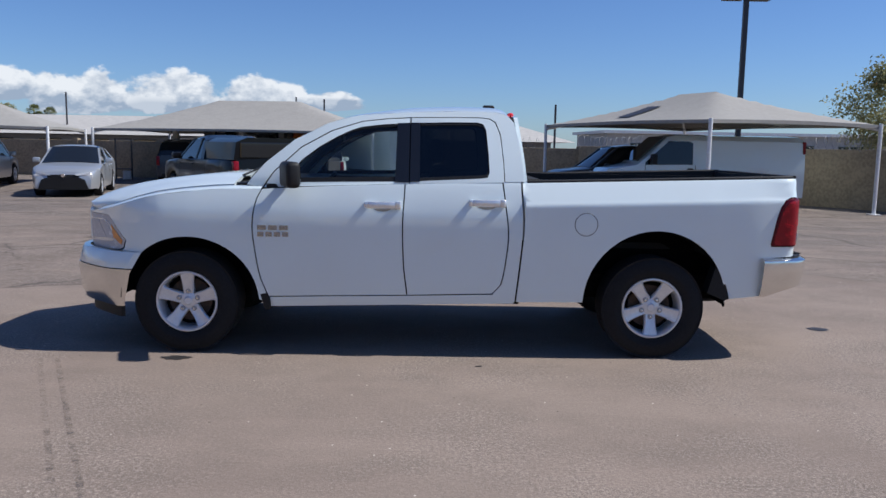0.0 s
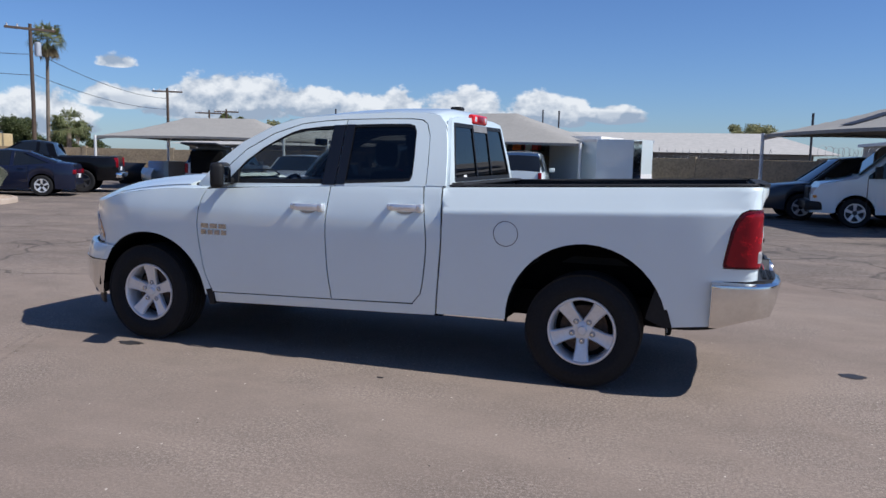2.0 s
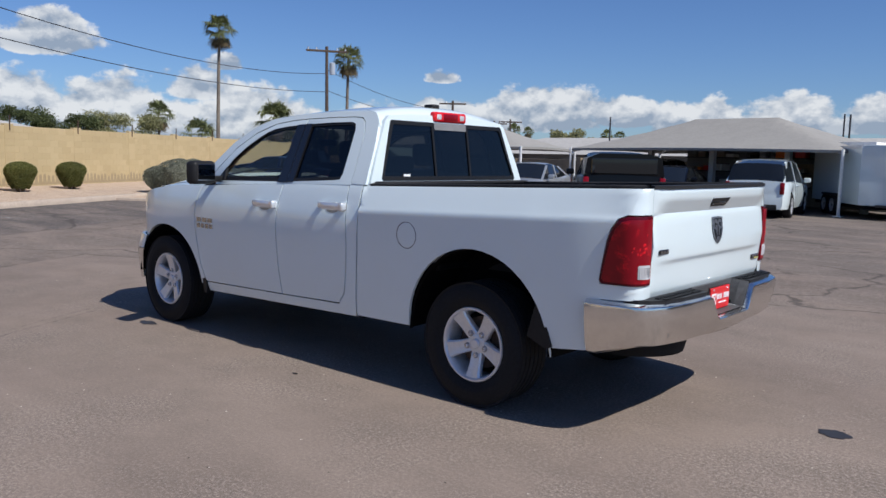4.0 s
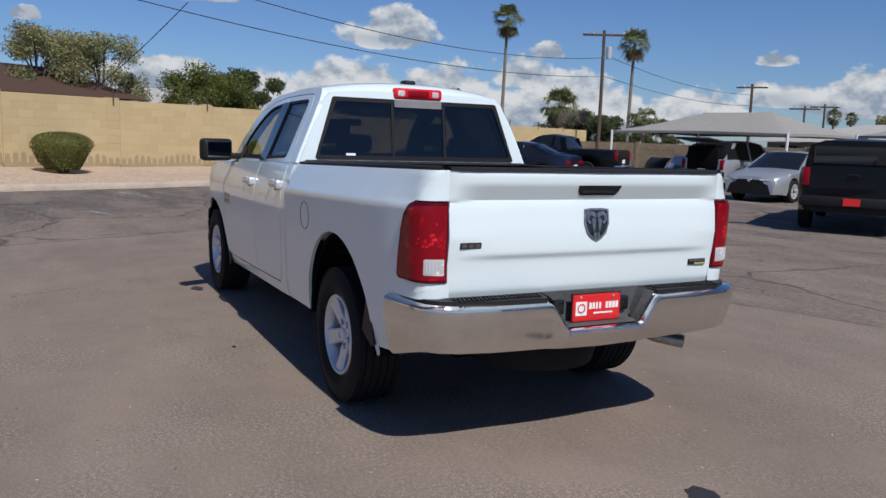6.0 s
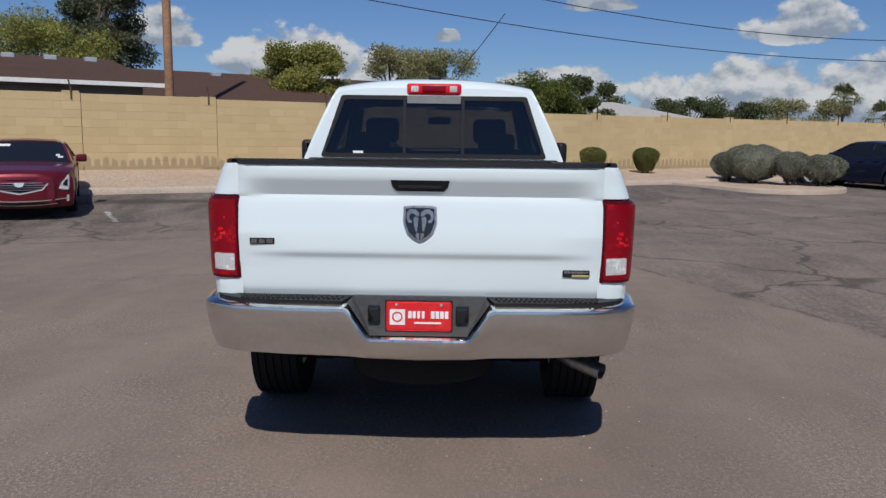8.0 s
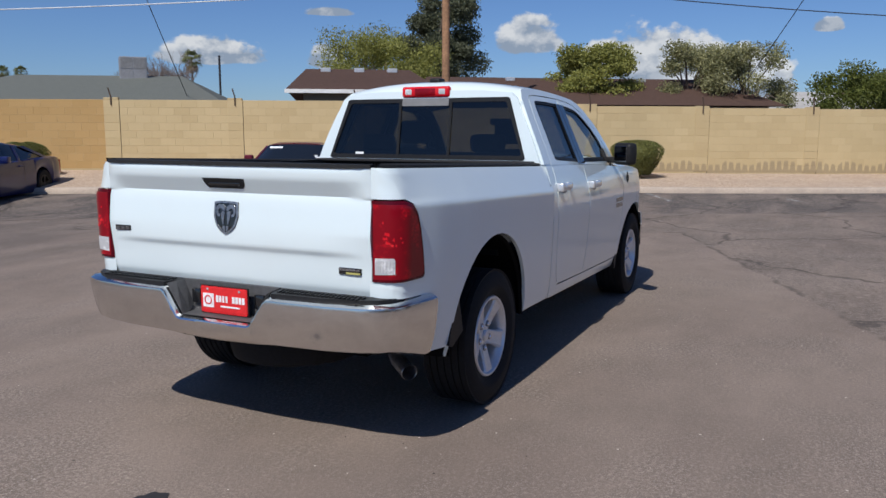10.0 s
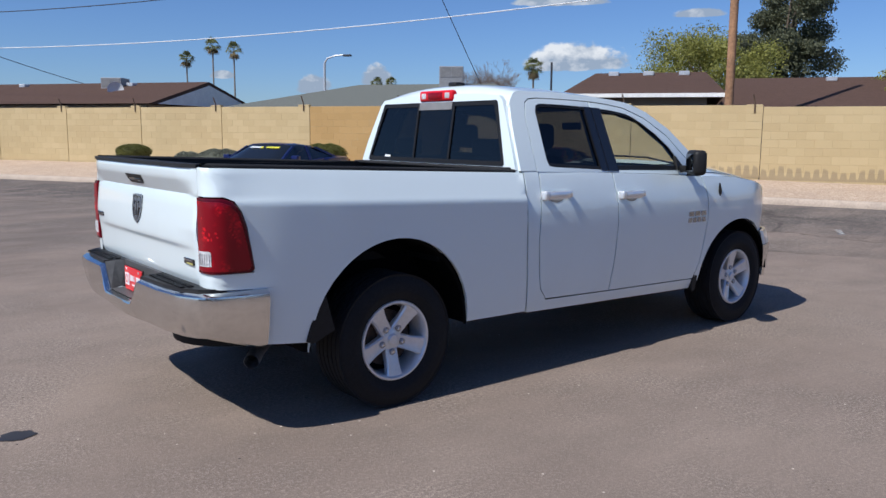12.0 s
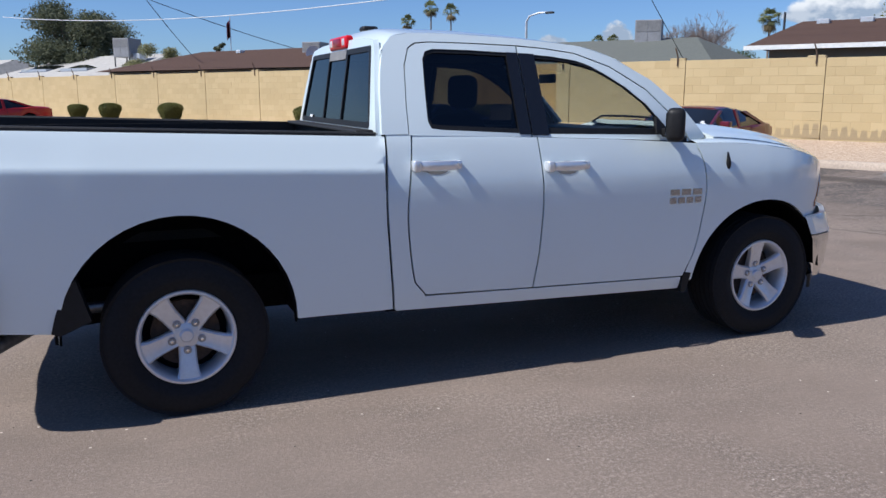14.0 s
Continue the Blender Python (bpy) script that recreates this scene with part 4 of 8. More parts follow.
# long low building with a pale roof behind the north wall
b = thing("long_building", "long low building with a pale sheet roof behind the wall", "building", pose(-36, 44, 0, 0, 0, 1.5))
part("wall", B(0, 43, 0, 16, -0.2, 1.95), "gray_stucco", b, "", False)
bm = bmesh.new()
V = [bm.verts.new(p) for p in ((-1, -1, 2.0), (44.4, -1, 2.0), (44.4, 17, 2.0), (-1, 17, 2.0), (2, 8, 3.45), (41, 8, 3.45))]
for f in ((0, 1, 5, 4), (2, 3, 4, 5), (1, 2, 5), (3, 0, 4), (0, 3, 2, 1)):
    bm.faces.new([V[i] for i in f])
part("roof", bm, "pale_roof", b, "", False)
for i in range(14):
    part("window", B(1.2 + i * 3.0, 2.6 + i * 3.0, -0.05, 0.02, 0.9, 1.7), "car_glass", b)
b = thing("far_building", "distant low white building with flat roof", "building", pose(14, 62, 0, 0, 0, 3))
part("wall", B(0, 34, 0, 12, -0.2, 3.0), "pale_roof", b, "", False)
part("roof", B(-0.4, 34.4, -0.4, 12.4, 3.0, 3.25), "white_wood", b, "", False)
for i in range(7):
    part("window", B(2 + i * 4.6, 4.4 + i * 4.6, -0.06, 0.02, 1.2, 2.2), "car_glass", b)

# workshop bay under the wide canopy
w = thing("workshop", "open white workshop bay with shelves of tools", "workshop", pose(-6.6, 25.0, 0, 0, 0, -8))
part("back_wall", B(-4.2, 4.4, 2.6, 2.75, 0, 2.25), "gray_stucco", w, "", False)
part("roof", B(-4.4, 4.6, -0.2, 2.9, 2.25, 2.38), "white_wood", w, "", False)
for x in (-4.2, -1.4, 1.6, 4.3):
    part("post", B(x - 0.1, x + 0.1, -0.1, 0.1, 0, 2.25), "white_steel", w)
for x0, x1 in ((-3.9, -1.8), (-1.1, 1.3), (1.9, 4.0)):
    for z in (0.7, 1.25, 1.8):
        part("shelf", B(x0, x1, 2.05, 2.58, z, z + 0.04), "dark_steel", w)
rng = random.Random(11)
for x0, x1 in ((-3.9, -1.8), (-1.1, 1.3), (1.9, 4.0)):
    for z in (0.74, 1.29, 1.84):
        x = x0 + 0.05
        while x < x1 - 0.3:
            s, h = rng.uniform(0.14, 0.4), rng.uniform(0.12, 0.34)
            part("box", B(x, x + s, 2.12, 2.5, z, z + h, 0.01, 1), rng.choice(("stucco", "orange", "black", "white_steel", "red_plate", "gray_stucco")), w)
            x += s + rng.uniform(0.03, 0.2)


# ---- poles and wires ----
def utility_pole(label, x, y, h, r, mat, arm=None, az=0.0):
    ob = thing("utility_pole", label, "utility pole", pose(x, y, ground_z(x, y) - 0.1, 0, 0, az), "utility poles")
    part("pole", tube(bmesh.new(), [(0, 0, 0), (0.02, 0, h * 0.5), (0, 0.02, h)], [r, r * 0.88, r * 0.72], 12), mat, ob)
    if arm:
        part("crossarm", B(-arm, arm, -0.06, 0.06, h - 0.32, h - 0.20, 0.01, 1), mat, ob)
        for k in (-0.9, -0.5, 0.5, 0.9):
            part("insulator", lathe(bmesh.new(), [(0.0, h - 0.20), (0.05, h - 0.19), (0.03, h - 0.13), (0.05, h - 0.10), (0.0, h - 0.05)], 8, "z", (k * arm, 0, 0)), "galv", ob)
    return ob


utility_pole("tall weathered wooden utility pole behind the block wall", -15.5, -7.9, 12.5, 0.125, "wood")
up = utility_pole("dark wooden utility pole with crossarm and transformer", -31.7, 25.8, 7.9, 0.115, "dark_wood", 1.2, 60)
part("transformer", lathe(bmesh.new(), [(0.0, 6.3), (0.17, 6.32), (0.17, 6.95), (0.12, 7.0), (0.0, 7.02)], 14, "z", (0.33, 0, 0)), "galv", up)
utility_pole("distant wooden utility pole with crossarm", -38.5, 44.7, 6.3, 0.13, "dark_wood", 1.1, 40)
utility_pole("distant wooden utility pole with crossarm", -41.9, 54.5, 5.2, 0.11, "dark_wood", 1.2, 40)
utility_pole("distant wooden utility pole with crossarm", -41.0, 55.8, 5.4, 0.11, "dark_wood", 1.1, 40)
p = thing("light_pole", "tall dark steel lot light pole with flat lamp heads", "light pole", pose(9.7, 19.3, 0))
part("pole", B(-0.075, 0.075, -0.075, 0.075, 0, 6.6, 0.01, 1), "dark_steel", p)
part("base", lathe(bmesh.new(), [(0.0, 0.0), (0.3, 0.0), (0.3, 0.6), (0.0, 0.62)], 16, "z"), "concrete", p)
for s in (-1, 1):
    part("lamp_head", B(s * 0.12 if s > 0 else -0.75, 0.75 if s > 0 else -0.12, -0.2, 0.2, 6.40, 6.50, 0.02, 1), "dark_steel", p)
p = thing("street_lamp", "grey steel street lamp with a curved arm", "street lamp", pose(-20.61, -38.78, 0))
part("pole", tube(bmesh.new(), [(0, 0, 0), (0, 0, 5.85), (-0.10, 0.16, 6.14), (-0.42, 0.64, 6.29), (-0.76, 1.17, 6.31)], [0.10, 0.07, 0.055, 0.05, 0.045], 8), "galv", p)
part("lamp_head", (lambda b: (b.transform(Matrix.Translation((-0.84, 1.28, 6.275)) @ Matrix.Rotation(radians(123), 4, "Z")), b)[1])(box(bmesh.new(), -0.25, 0.25, -0.12, 0.12, -0.055, 0.055, 0.02, 1)), "dark_steel", p)
for x, y, h, r in ((-25.4, 47.3, 4.8, 0.06), (-10.8, 52.0, 5.0, 0.06), (6.2, 37.6, 4.0, 0.06), (-6.6, 37.8, 4.1, 0.05), (-41.0, -39.5, 7.2, 0.09)):
    p = thing("thin_mast", "thin dark steel mast behind the buildings", "mast", pose(x, y, 0), "thin masts")
    part("pole", tube(bmesh.new(), [(0, 0, 0), (0, 0, h)], r, 6), "dark_steel", p)


def wire(a, b, sag, r=0.016, mat="dark_steel"):
    a, b = Vector(a), Vector(b)
    pts = [a.lerp(b, t) - Vector((0, 0, 4 * sag * t * (1 - t))) for t in spread(0, 1, 26)]
    return tagged(part("overhead_wire", tube(bmesh.new(), pts, r, 5), mat), "thin overhead cable between utility poles", "cable", "overhead wires")


wire((-31.7, 25.8, 6.27), (-15.4, -7.8, 7.44), 1.38)
wire((-31.7, 25.8, 5.22), (-15.4, -7.8, 6.05), 0.98)
wire((-15.4, -7.8, 7.6), (8.0, -50.0, 7.6), 1.35, 0.018)
wire((-15.4, -7.8, 5.72), (8.0, -48.0, 5.9), 1.05, 0.018, "white_steel")
wire((-19.9, 1.4, 5.35), (-25.6, -1.2, 2.7), 0.1, 0.014)
wire((-31.7, 25.8, 6.5), (-38.5, 44.7, 5.4), 0.5)
wire((-31.7, 25.8, 5.3), (-38.5, 44.7, 4.6), 0.4)
wire((0.7, -35.8, 5.95), (-2.4, -42.5, 3.0), 0.1, 0.018)
wire((0.7, -35.8, 5.95), (-11.0, -42.5, 3.4), 0.2, 0.018)
wire((-5.3, -12.5, 11.0), (-17.55, -19.91, 2.62), 0.05, 0.014)
p = thing("flagpole", "thin flagpole with a limp flag above a roof", "flagpole", pose(-5.10, -52.03, 0))
part("pole", tube(bmesh.new(), [(0, 0, 0), (0, 0, 6.7)], 0.03, 6), "galv", p)
bm = bmesh.new()
grid(bm, lambda u, v: Vector((0.03 + 0.22 * u, 0.10 * math.sin(u * 9), 6.5 - v * 1.1 - 0.25 * u)), spread(0, 1, 6), spread(0, 1, 5))
part("flag", rim(bm, (0, 0.01, 0)), "maroon_paint", p, "limp red and blue flag")

# ---- plants ----
def blob_points(rng, centre, radii, n, shell=0.55):
    d = rng.normal(size=(n, 3))
    d /= np.linalg.norm(d, axis=1, keepdims=True)
    r = shell + (1 - shell) * rng.random((n, 1)) ** 0.6
    r *= 1 + 0.16 * np.sin(d[:, :1] * 7 + d[:, 1:2] * 5) + 0.10 * np.sin(d[:, 2:3] * 11)
    return np.asarray(centre) + d * r * np.asarray(radii)


def tree(name, label, x, y, z0, height, spread_r, mat, leaf=0.10, count=9000, seed=1, clumps=22, trunk_r=0.14, low=0.35, bark="bark"):
    leaf, count = leaf * 0.54, int(count * 2.7)
    rng = np.random.default_rng(seed)
    ob = thing(name, label, "tree", pose(x, y, z0))
    bm = bmesh.new()
    top = height * 0.55
    tube(bm, [(0, 0, -0.2), (0.1, 0.05, top * 0.4), (0.0, 0.1, top)], [trunk_r, trunk_r * 0.8, trunk_r * 0.45], 8)
    centres = []
    for i in range(clumps):
        a, q = rng.uniform(0, 2 * math.pi), rng.random()
        z = height * (low + (0.93 - low) * rng.random())
        lim = spread_r * math.sqrt(max(0.1, 1 - ((z / height - 0.62) / 0.48) ** 2))
        r = lim * (0.25 + 0.75 * math.sqrt(q))
        centres.append((r * math.cos(a), r * math.sin(a), z))
        if i % 2 == 0:
            s = Vector((0.02, 0.05, top * rng.uniform(0.35, 0.95)))
            e = Vector(centres[-1])
            mid = s.lerp(e, 0.5) + Vector((0, 0, 0.12 * height))
            tube(bm, [s, mid, e], [trunk_r * 0.42, trunk_r * 0.25, trunk_r * 0.08], 5)
    part("trunk", bm, bark, ob)
    pts = [blob_points(rng, c, np.array([1, 1, 0.75]) * spread_r * rng.uniform(0.26, 0.46), max(1, count // clumps), 0.15) for c in centres]
    leaves("crown", mat, np.concatenate(pts), leaf, ob, seed)
    return ob


def bare_tree(x, y, z0, h, seed):
    rng = random.Random(seed)
    ob = thing("bare_tree", "leafless grey-brown tree behind the roofs", "tree", pose(x, y, z0), "bare trees")
    bm = bmesh.new()

    def grow(p, d, l, w, depth):
        q = p + d * l
        tube(bm, [p, p.lerp(q, 0.5) + Vector((rng.uniform(-1, 1), rng.uniform(-1, 1), 0)) * l * 0.06, q], [w, w * 0.8, w * 0.6], 4, False)
        if depth:
            for _ in range(3 if depth > 2 else 4):
                e = (d + Vector((rng.uniform(-1, 1), rng.uniform(-1, 1), rng.uniform(-0.25, 0.6))) * 0.78).normalized()
                grow(q, e, l * rng.uniform(0.62, 0.84), w * 0.64, depth - 1)
    grow(Vector((0, 0, 0)), Vector((0, 0, 1)), h * 0.27, 0.08, 6)
    part("branching", bm, "twig", ob, "", False)
    return ob


def palm(label, x, y, h, r, seed, skirt=True, crown=34, lean=0.0, trunk=0.16, z0=0.0):
    """A fan palm: tapered trunk, fan leaves on stalks, dead skirt."""
    rng = random.Random(seed)
    ob = thing("palm_tree", label, "palm tree", pose(x, y, z0), "palm trees")
    top = Vector((lean, 0, h))
    trunk *= 0.74
    part("trunk", tube(bmesh.new(), [(0, 0, -0.2), (lean * 0.2, 0, h * 0.4), (lean * 0.6, 0, h * 0.75), top], [trunk * 1.25, trunk, trunk * 0.85, trunk * 0.8], 10), "trunk", ob)

    def fans(name, mat, n, lo, hi, size, stalk):
        V, F = [], []
        for i in range(n):
            a, el = rng.uniform(0, 2 * math.pi), radians(rng.uniform(lo, hi))
            d = Vector((math.cos(a) * math.cos(el), math.sin(a) * math.cos(el), math.sin(el)))
            side = Vector((-math.sin(a), math.cos(a), 0))
            up = side.cross(d) * -1
            hub = top + d * stalk * rng.uniform(0.8, 1.1) + Vector((0, 0, 0.1))
            k = len(V)
            V += [tuple(top - side * 0.02), tuple(top + side * 0.02), tuple(hub)]
            F.append((k, k + 1, k + 2))
            for j in range(13):
                t = radians(-84 + 168 * j / 12 + rng.uniform(-4, 4))
                w = d * math.cos(t) + side * math.sin(t) + up * 0.10
                s = size * rng.uniform(0.8, 1.1)
                e = hub + w * s + Vector((0, 0, -0.42 * s * abs(math.sin(t)) - 0.22 * s))
                m = hub + w * s * 0.55
                b = w.cross(up).normalized() * s * 0.055
                k = len(V)
                V += [tuple(hub), tuple(m + b), tuple(e), tuple(m - b)]
                F.append((k, k + 1, k + 2, k + 3))
        me = bpy.data.meshes.new(name)
        me.from_pydata(V, [], F)
        me.materials.append(M[mat])
        new(name, me).parent = ob
    fans("crown", "frond", crown, -28, 80, r * 0.62, r * 0.55)
    if skirt:
        fans("dead_skirt", "dead_frond", crown * 2 // 3, -80, -42, r * 0.5, r * 0.55)
    return ob


def shrub(label, x, y, z, rx, ry, h, mat, seed, taper=0.0, leaf=0.017, count=16000, foot=0.10, ragged=1.0):
    """A clipped shrub: dense small leaves on a rounded or tub-shaped body over a few stems."""
    rng = np.random.default_rng(seed)
    ob = thing("shrub", label, "shrub", pose(x, y, z), "clipped shrubs")
    bm = bmesh.new()
    for k in range(6):
        a = 2 * math.pi * k / 6 + 0.3
        tube(bm, [(0.06 * math.cos(a), 0.06 * math.sin(a), -0.05), (rx * 0.5 * math.cos(a), ry * 0.5 * math.sin(a), h * 0.5)], [0.025, 0.012], 5)
    part("stem_cluster", bm, "bark", ob)
    tub = taper > 0.2

    def profile(t):
        """Radius at the height t, both from 0 to 1."""
        if tub:
            return (0.52 + 0.48 * min(1.0, t / 0.62) ** 0.75) * (1 if t < 0.72 else math.sqrt(max(0.0, 1 - ((t - 0.72) / 0.28) ** 2)) ** 0.75)
        return max(0.0, 1 - abs(2 * t - 1.04) ** 2.6) ** 0.5 * (1 - taper * (1 - t))
    prof = [profile(t) for t in spread(0, 1, 60)]
    # more leaves where the outline is long: sides and dome alike
    run = np.array([math.hypot((prof[k + 1] - prof[k]) * rx, (h - foot) / 60) * (0.3 + prof[k]) for k in range(60)])
    k = rng.choice(60, count, p=run / run.sum())
    t = (k + rng.random(count)) / 60
    r = np.interp(t, spread(0, 1, 60), prof)
    a = rng.uniform(0, 2 * math.pi, count)
    lump = 1 + ragged * (0.045 * np.sin(3 * a + seed) + 0.04 * np.sin(5 * a + 7 * t + seed) + 0.03 * np.sin(11 * a - 9 * t + 2 * seed))
    r = r * lump * rng.uniform(0.88, 1.02 + 0.035 * (ragged > 1), count)
    p = np.stack([r * rx * np.cos(a), r * ry * np.sin(a), foot + t * (h - foot) * (1 + 0.02 * np.sin(4 * a))], 1)
    leaves("foliage", mat, p, leaf, ob, seed, 0.6)
    inner = lathe(bmesh.new(), [(0.005, foot)] + [(0.84 * profile(t), foot + 0.01 + t * (h - foot) * 0.93) for t in spread(0.02, 0.985, 12)] + [(0.005, foot + (h - foot) * 0.935)], 20, "z")
    for v in inner.verts:
        q = 1 + 0.06 * noise.noise((v.co.x * 9, v.co.y * 9, v.co.z * 9 + seed))
        v.co = Vector((v.co.x * rx * q, v.co.y * ry * q, v.co.z))
    part("inner_twig_mass", inner, mat, ob)
    return ob


def on_wall(m, s):
    p = wp(m, s)
    z = kerb_foot(m) + 0.135 + (wall_base(m) - kerb_foot(m) - 0.135) * (1 - (s + 0.6) / (KERB + 0.45))
    return p.x, p.y, z


tub = "green clipped shrub in a tub shape on the gravel"
for i, (m, s, r, h) in enumerate(((33.28, 1.3, 0.68, 1.00), (43.2, 1.3, 0.43, 0.86), (40.9, 1.3, 0.42, 0.86), (2.65, 1.3, 0.47, 0.84), (-1.7, 1.3, 0.45, 0.80), (-4.3, 1.3, 0.42, 0.74), (10.5, 1.3, 0.53, 0.80))):
    x, y, z = on_wall(m, s)
    shrub(tub, x, y, z - 0.02, r, r, h, "leaf_hedge", 20 + i, 0.34)
for i, (m, s, r, h) in enumerate(((17.44, 1.3, 0.62, 0.88),)):
    x, y, z = on_wall(m, s)
    shrub("wide green clipped shrub on the gravel", x, y, z - 0.02, r * 1.2, r, h, "leaf_hedge", 40 + i, 0.2)
for i, (m, s, r, h) in enumerate(((13.8, 2.8, 0.45, 0.77), (14.9, 2.75, 0.70, 0.85))):
    x, y, z = on_wall(m, s)
    shrub("rounded sage-grey shrub on the gravel", x, y, z - 0.02, r, r, h, "leaf_sage", 50 + i)
for i, (x, y, rx, h) in enumerate(((-19.50, 8.62, 0.48, 0.94), (-18.85, 9.22, 0.93, 1.20), (-18.0, 10.06, 0.57, 1.02), (-17.75, 10.88, 0.62, 0.96))):
    shrub("rounded sage-grey shrub on the planted island", x, y, 0.085 + ground_z(x, y) * 0.5, rx, rx, h, "leaf_sage", 70 + i, 0.19, 0.017, 24000, (0.14, 0.06, 0.20, 0.14)[i], 1.7)

tree("tree", "small yellow-green tree in full leaf behind the wall", -24.70, -6.35, 0.2, 4.95, 1.70, "leaf_yellow", 0.10, 15000, 3, 26, low=0.48)
tree("tree", "small airy olive-leaved tree behind the wall", -26.50, -2.90, 0.2, 4.80, 1.45, "leaf_olive", 0.09, 7000, 4, 22, low=0.5)
tree("tree", "small airy olive-leaved tree behind the wall", -26.75, -0.75, 0.2, 4.70, 1.50, "leaf_olive", 0.09, 6000, 5, 22, low=0.5)
tree("tree", "dense green citrus tree behind the wall", -27.60, 3.30, 0.0, 4.00, 1.90, "leaf_citrus", 0.10, 12000, 6, 24, low=0.2)
tree("tree", "dense dark green tree behind the wall", -28.60, 5.40, 0.0, 4.10, 1.50, "leaf_dark", 0.10, 9000, 7, 18, low=0.2)
tree("tree", "tall dark pine behind the brown roofs", -49.28, -25.50, 0.0, 14.48, 3.10, "leaf_pine", 0.19, 22000, 8, 40, 0.3, 0.25)
tree("tree", "yellow-green broadleaf tree behind the brown roof", -37.63, -23.28, 0.0, 7.60, 3.77, "leaf_yellow", 0.14, 18000, 9, 34, 0.2, 0.25)
tree("tree", "dark round-headed pine behind pale roofs", 5.11, -61.58, 0.0, 8.26, 3.66, "leaf_pine", 0.17, 16000, 10, 30, 0.3, 0.42)
tree("tree", "round olive shrub-like tree behind the wall", -0.17, -48.15, 0.0, 4.71, 1.89, "leaf_olive", 0.10, 9000, 11, 18, low=0.15)
tree("tree", "narrow dark cypress above a roof", -6.99, -72.35, 0.0, 6.93, 0.78, "leaf_pine", 0.09, 3000, 12, 14, 0.1, 0.1)
tree("tree", "olive feathery tree behind the lot", 15.30, 18.00, 0.0, 4.40, 2.50, "leaf_olive", 0.11, 12000, 13, 28, 0.2, 0.2)
tree("tree", "olive tree above the long roof", 3.70, 68.70, 0.0, 4.70, 2.00, "leaf_olive", 0.14, 8000, 14, 20)
for i, (x, y, h, r) in enumerate(((-58, 26, 4.4, 3.0), (-52, 20, 4.0, 2.4), (-62, 13, 4.4, 3.2), (-57, 17.5, 4.9, 2.4), (-66, 9, 4.6, 3.0), (-43, 34, 3.4, 2.2), (-50, 36, 4.0, 2.4), (-40, 37, 3.2, 1.8), (-38.4, 62.7, 5.2, 2.0), (-36.1, 64.0, 4.2, 0.8), (-34.9, 64.8, 4.0, 0.6), (-39, -45, 4.8, 3.2))):
    tree("tree", "distant dark green tree beyond the roofs", x, y, 0.0, h, r, "leaf_dark" if i % 4 else "leaf_olive", 0.15, 10000, 30 + i, 22, 0.14, 0.15)
bare_tree(-25.84, -32.16, 0.0, 6.5, 3)
bare_tree(-27.95, -30.90, 0.0, 6.2, 5)
bare_tree(-44.00, 33.00, 0.0, 4.6, 7)
palm("very tall slim fan palm with a dead skirt", -44.70, 26.80, 9.80, 1.22, 1, True, 34, 0.3, 0.17)
palm("tall slim fan palm behind a utility pole", -39.00, 33.70, 8.20, 1.22, 2, True, 32, 0.2, 0.16)
palm("stout fan palm with a thick dead skirt", -47.00, 33.30, 4.10, 1.65, 3, True, 48, 0.0, 0.3)
palm("short fan palm behind the pole", -37.20, 33.60, 2.80, 1.25, 4, False, 30, 0.0, 0.22)
palm("fan palm above the block wall", -60.20, 30.80, 4.60, 1.40, 5)
palm("young bushy palm above the block wall", -54.50, 31.20, 2.60, 1.80, 6, False, 26)
palm("tall slim fan palm above the roofs", -26.24, -69.61, 9.66, 0.88, 7, True, 28, 0, 0.11)
palm("tall slim fan palm above the roofs", -27.85, -68.45, 9.31, 0.88, 8, True, 28, 0, 0.11)
palm("slim fan palm above the roofs", -25.90, -75.47, 8.85, 0.88, 9, True, 28, 0, 0.11)
palm("small distant fan palm above the roofs", -50.05, -77.54, 7.70, 0.80, 10)
palm("distant fan palm with a shaggy trunk", -53.70, -54.40, 8.30, 1.15, 11)
palm("small distant fan palm above the roofs", -51.43, -76.39, 7.70, 0.80, 12)
palm("small distant fan palm behind the trees", -52.00, -18.00, 4.60, 1.20, 13)
palm("distant fan palm beyond the canopies", -40.80, 73.10, 4.30, 0.80, 14)
palm("distant fan palm beyond the canopies", -39.50, 73.70, 4.20, 0.70, 15)
palm("distant fan palm beyond the canopies", -49.40, 67.60, 4.70, 0.90, 16)
palm("distant fan palm beyond the canopies", -47.90, 68.20, 4.50, 0.70, 17)

# ---- the pickup truck (front towards -x, wheelbase 3.57 m) ----
def cat(table, x):
    """A smooth curve through ((x, y), ...)."""
    n = len(table)
    if x <= table[0][0]:
        return table[0][1]
    if x >= table[-1][0]:
        return table[-1][1]
    i = next(k for k in range(n - 1) if x <= table[k + 1][0])
    (a, p), (b, q) = table[i], table[i + 1]

    def slope(k):
        if k == 0 or k == n - 1:
            j = min(max(k, 1), n - 2)
            return (table[j + 1][1] - table[j - 1][1]) / (table[j + 1][0] - table[j - 1][0])
        l, r = (table[k][1] - table[k - 1][1]) / (table[k][0] - table[k - 1][0]), (table[k + 1][1] - table[k][1]) / (table[k + 1][0] - table[k][0])
        return 0.0 if l * r < 0 else 2 * l * r / (l + r + 1e-9)
    h, t = b - a, (x - a) / (b - a)
    return (2 * t**3 - 3 * t**2 + 1) * p + (t**3 - 2 * t**2 + t) * h * slope(i) + (3 * t**2 - 2 * t**3) * q + (t**3 - t**2) * h * slope(i + 1)


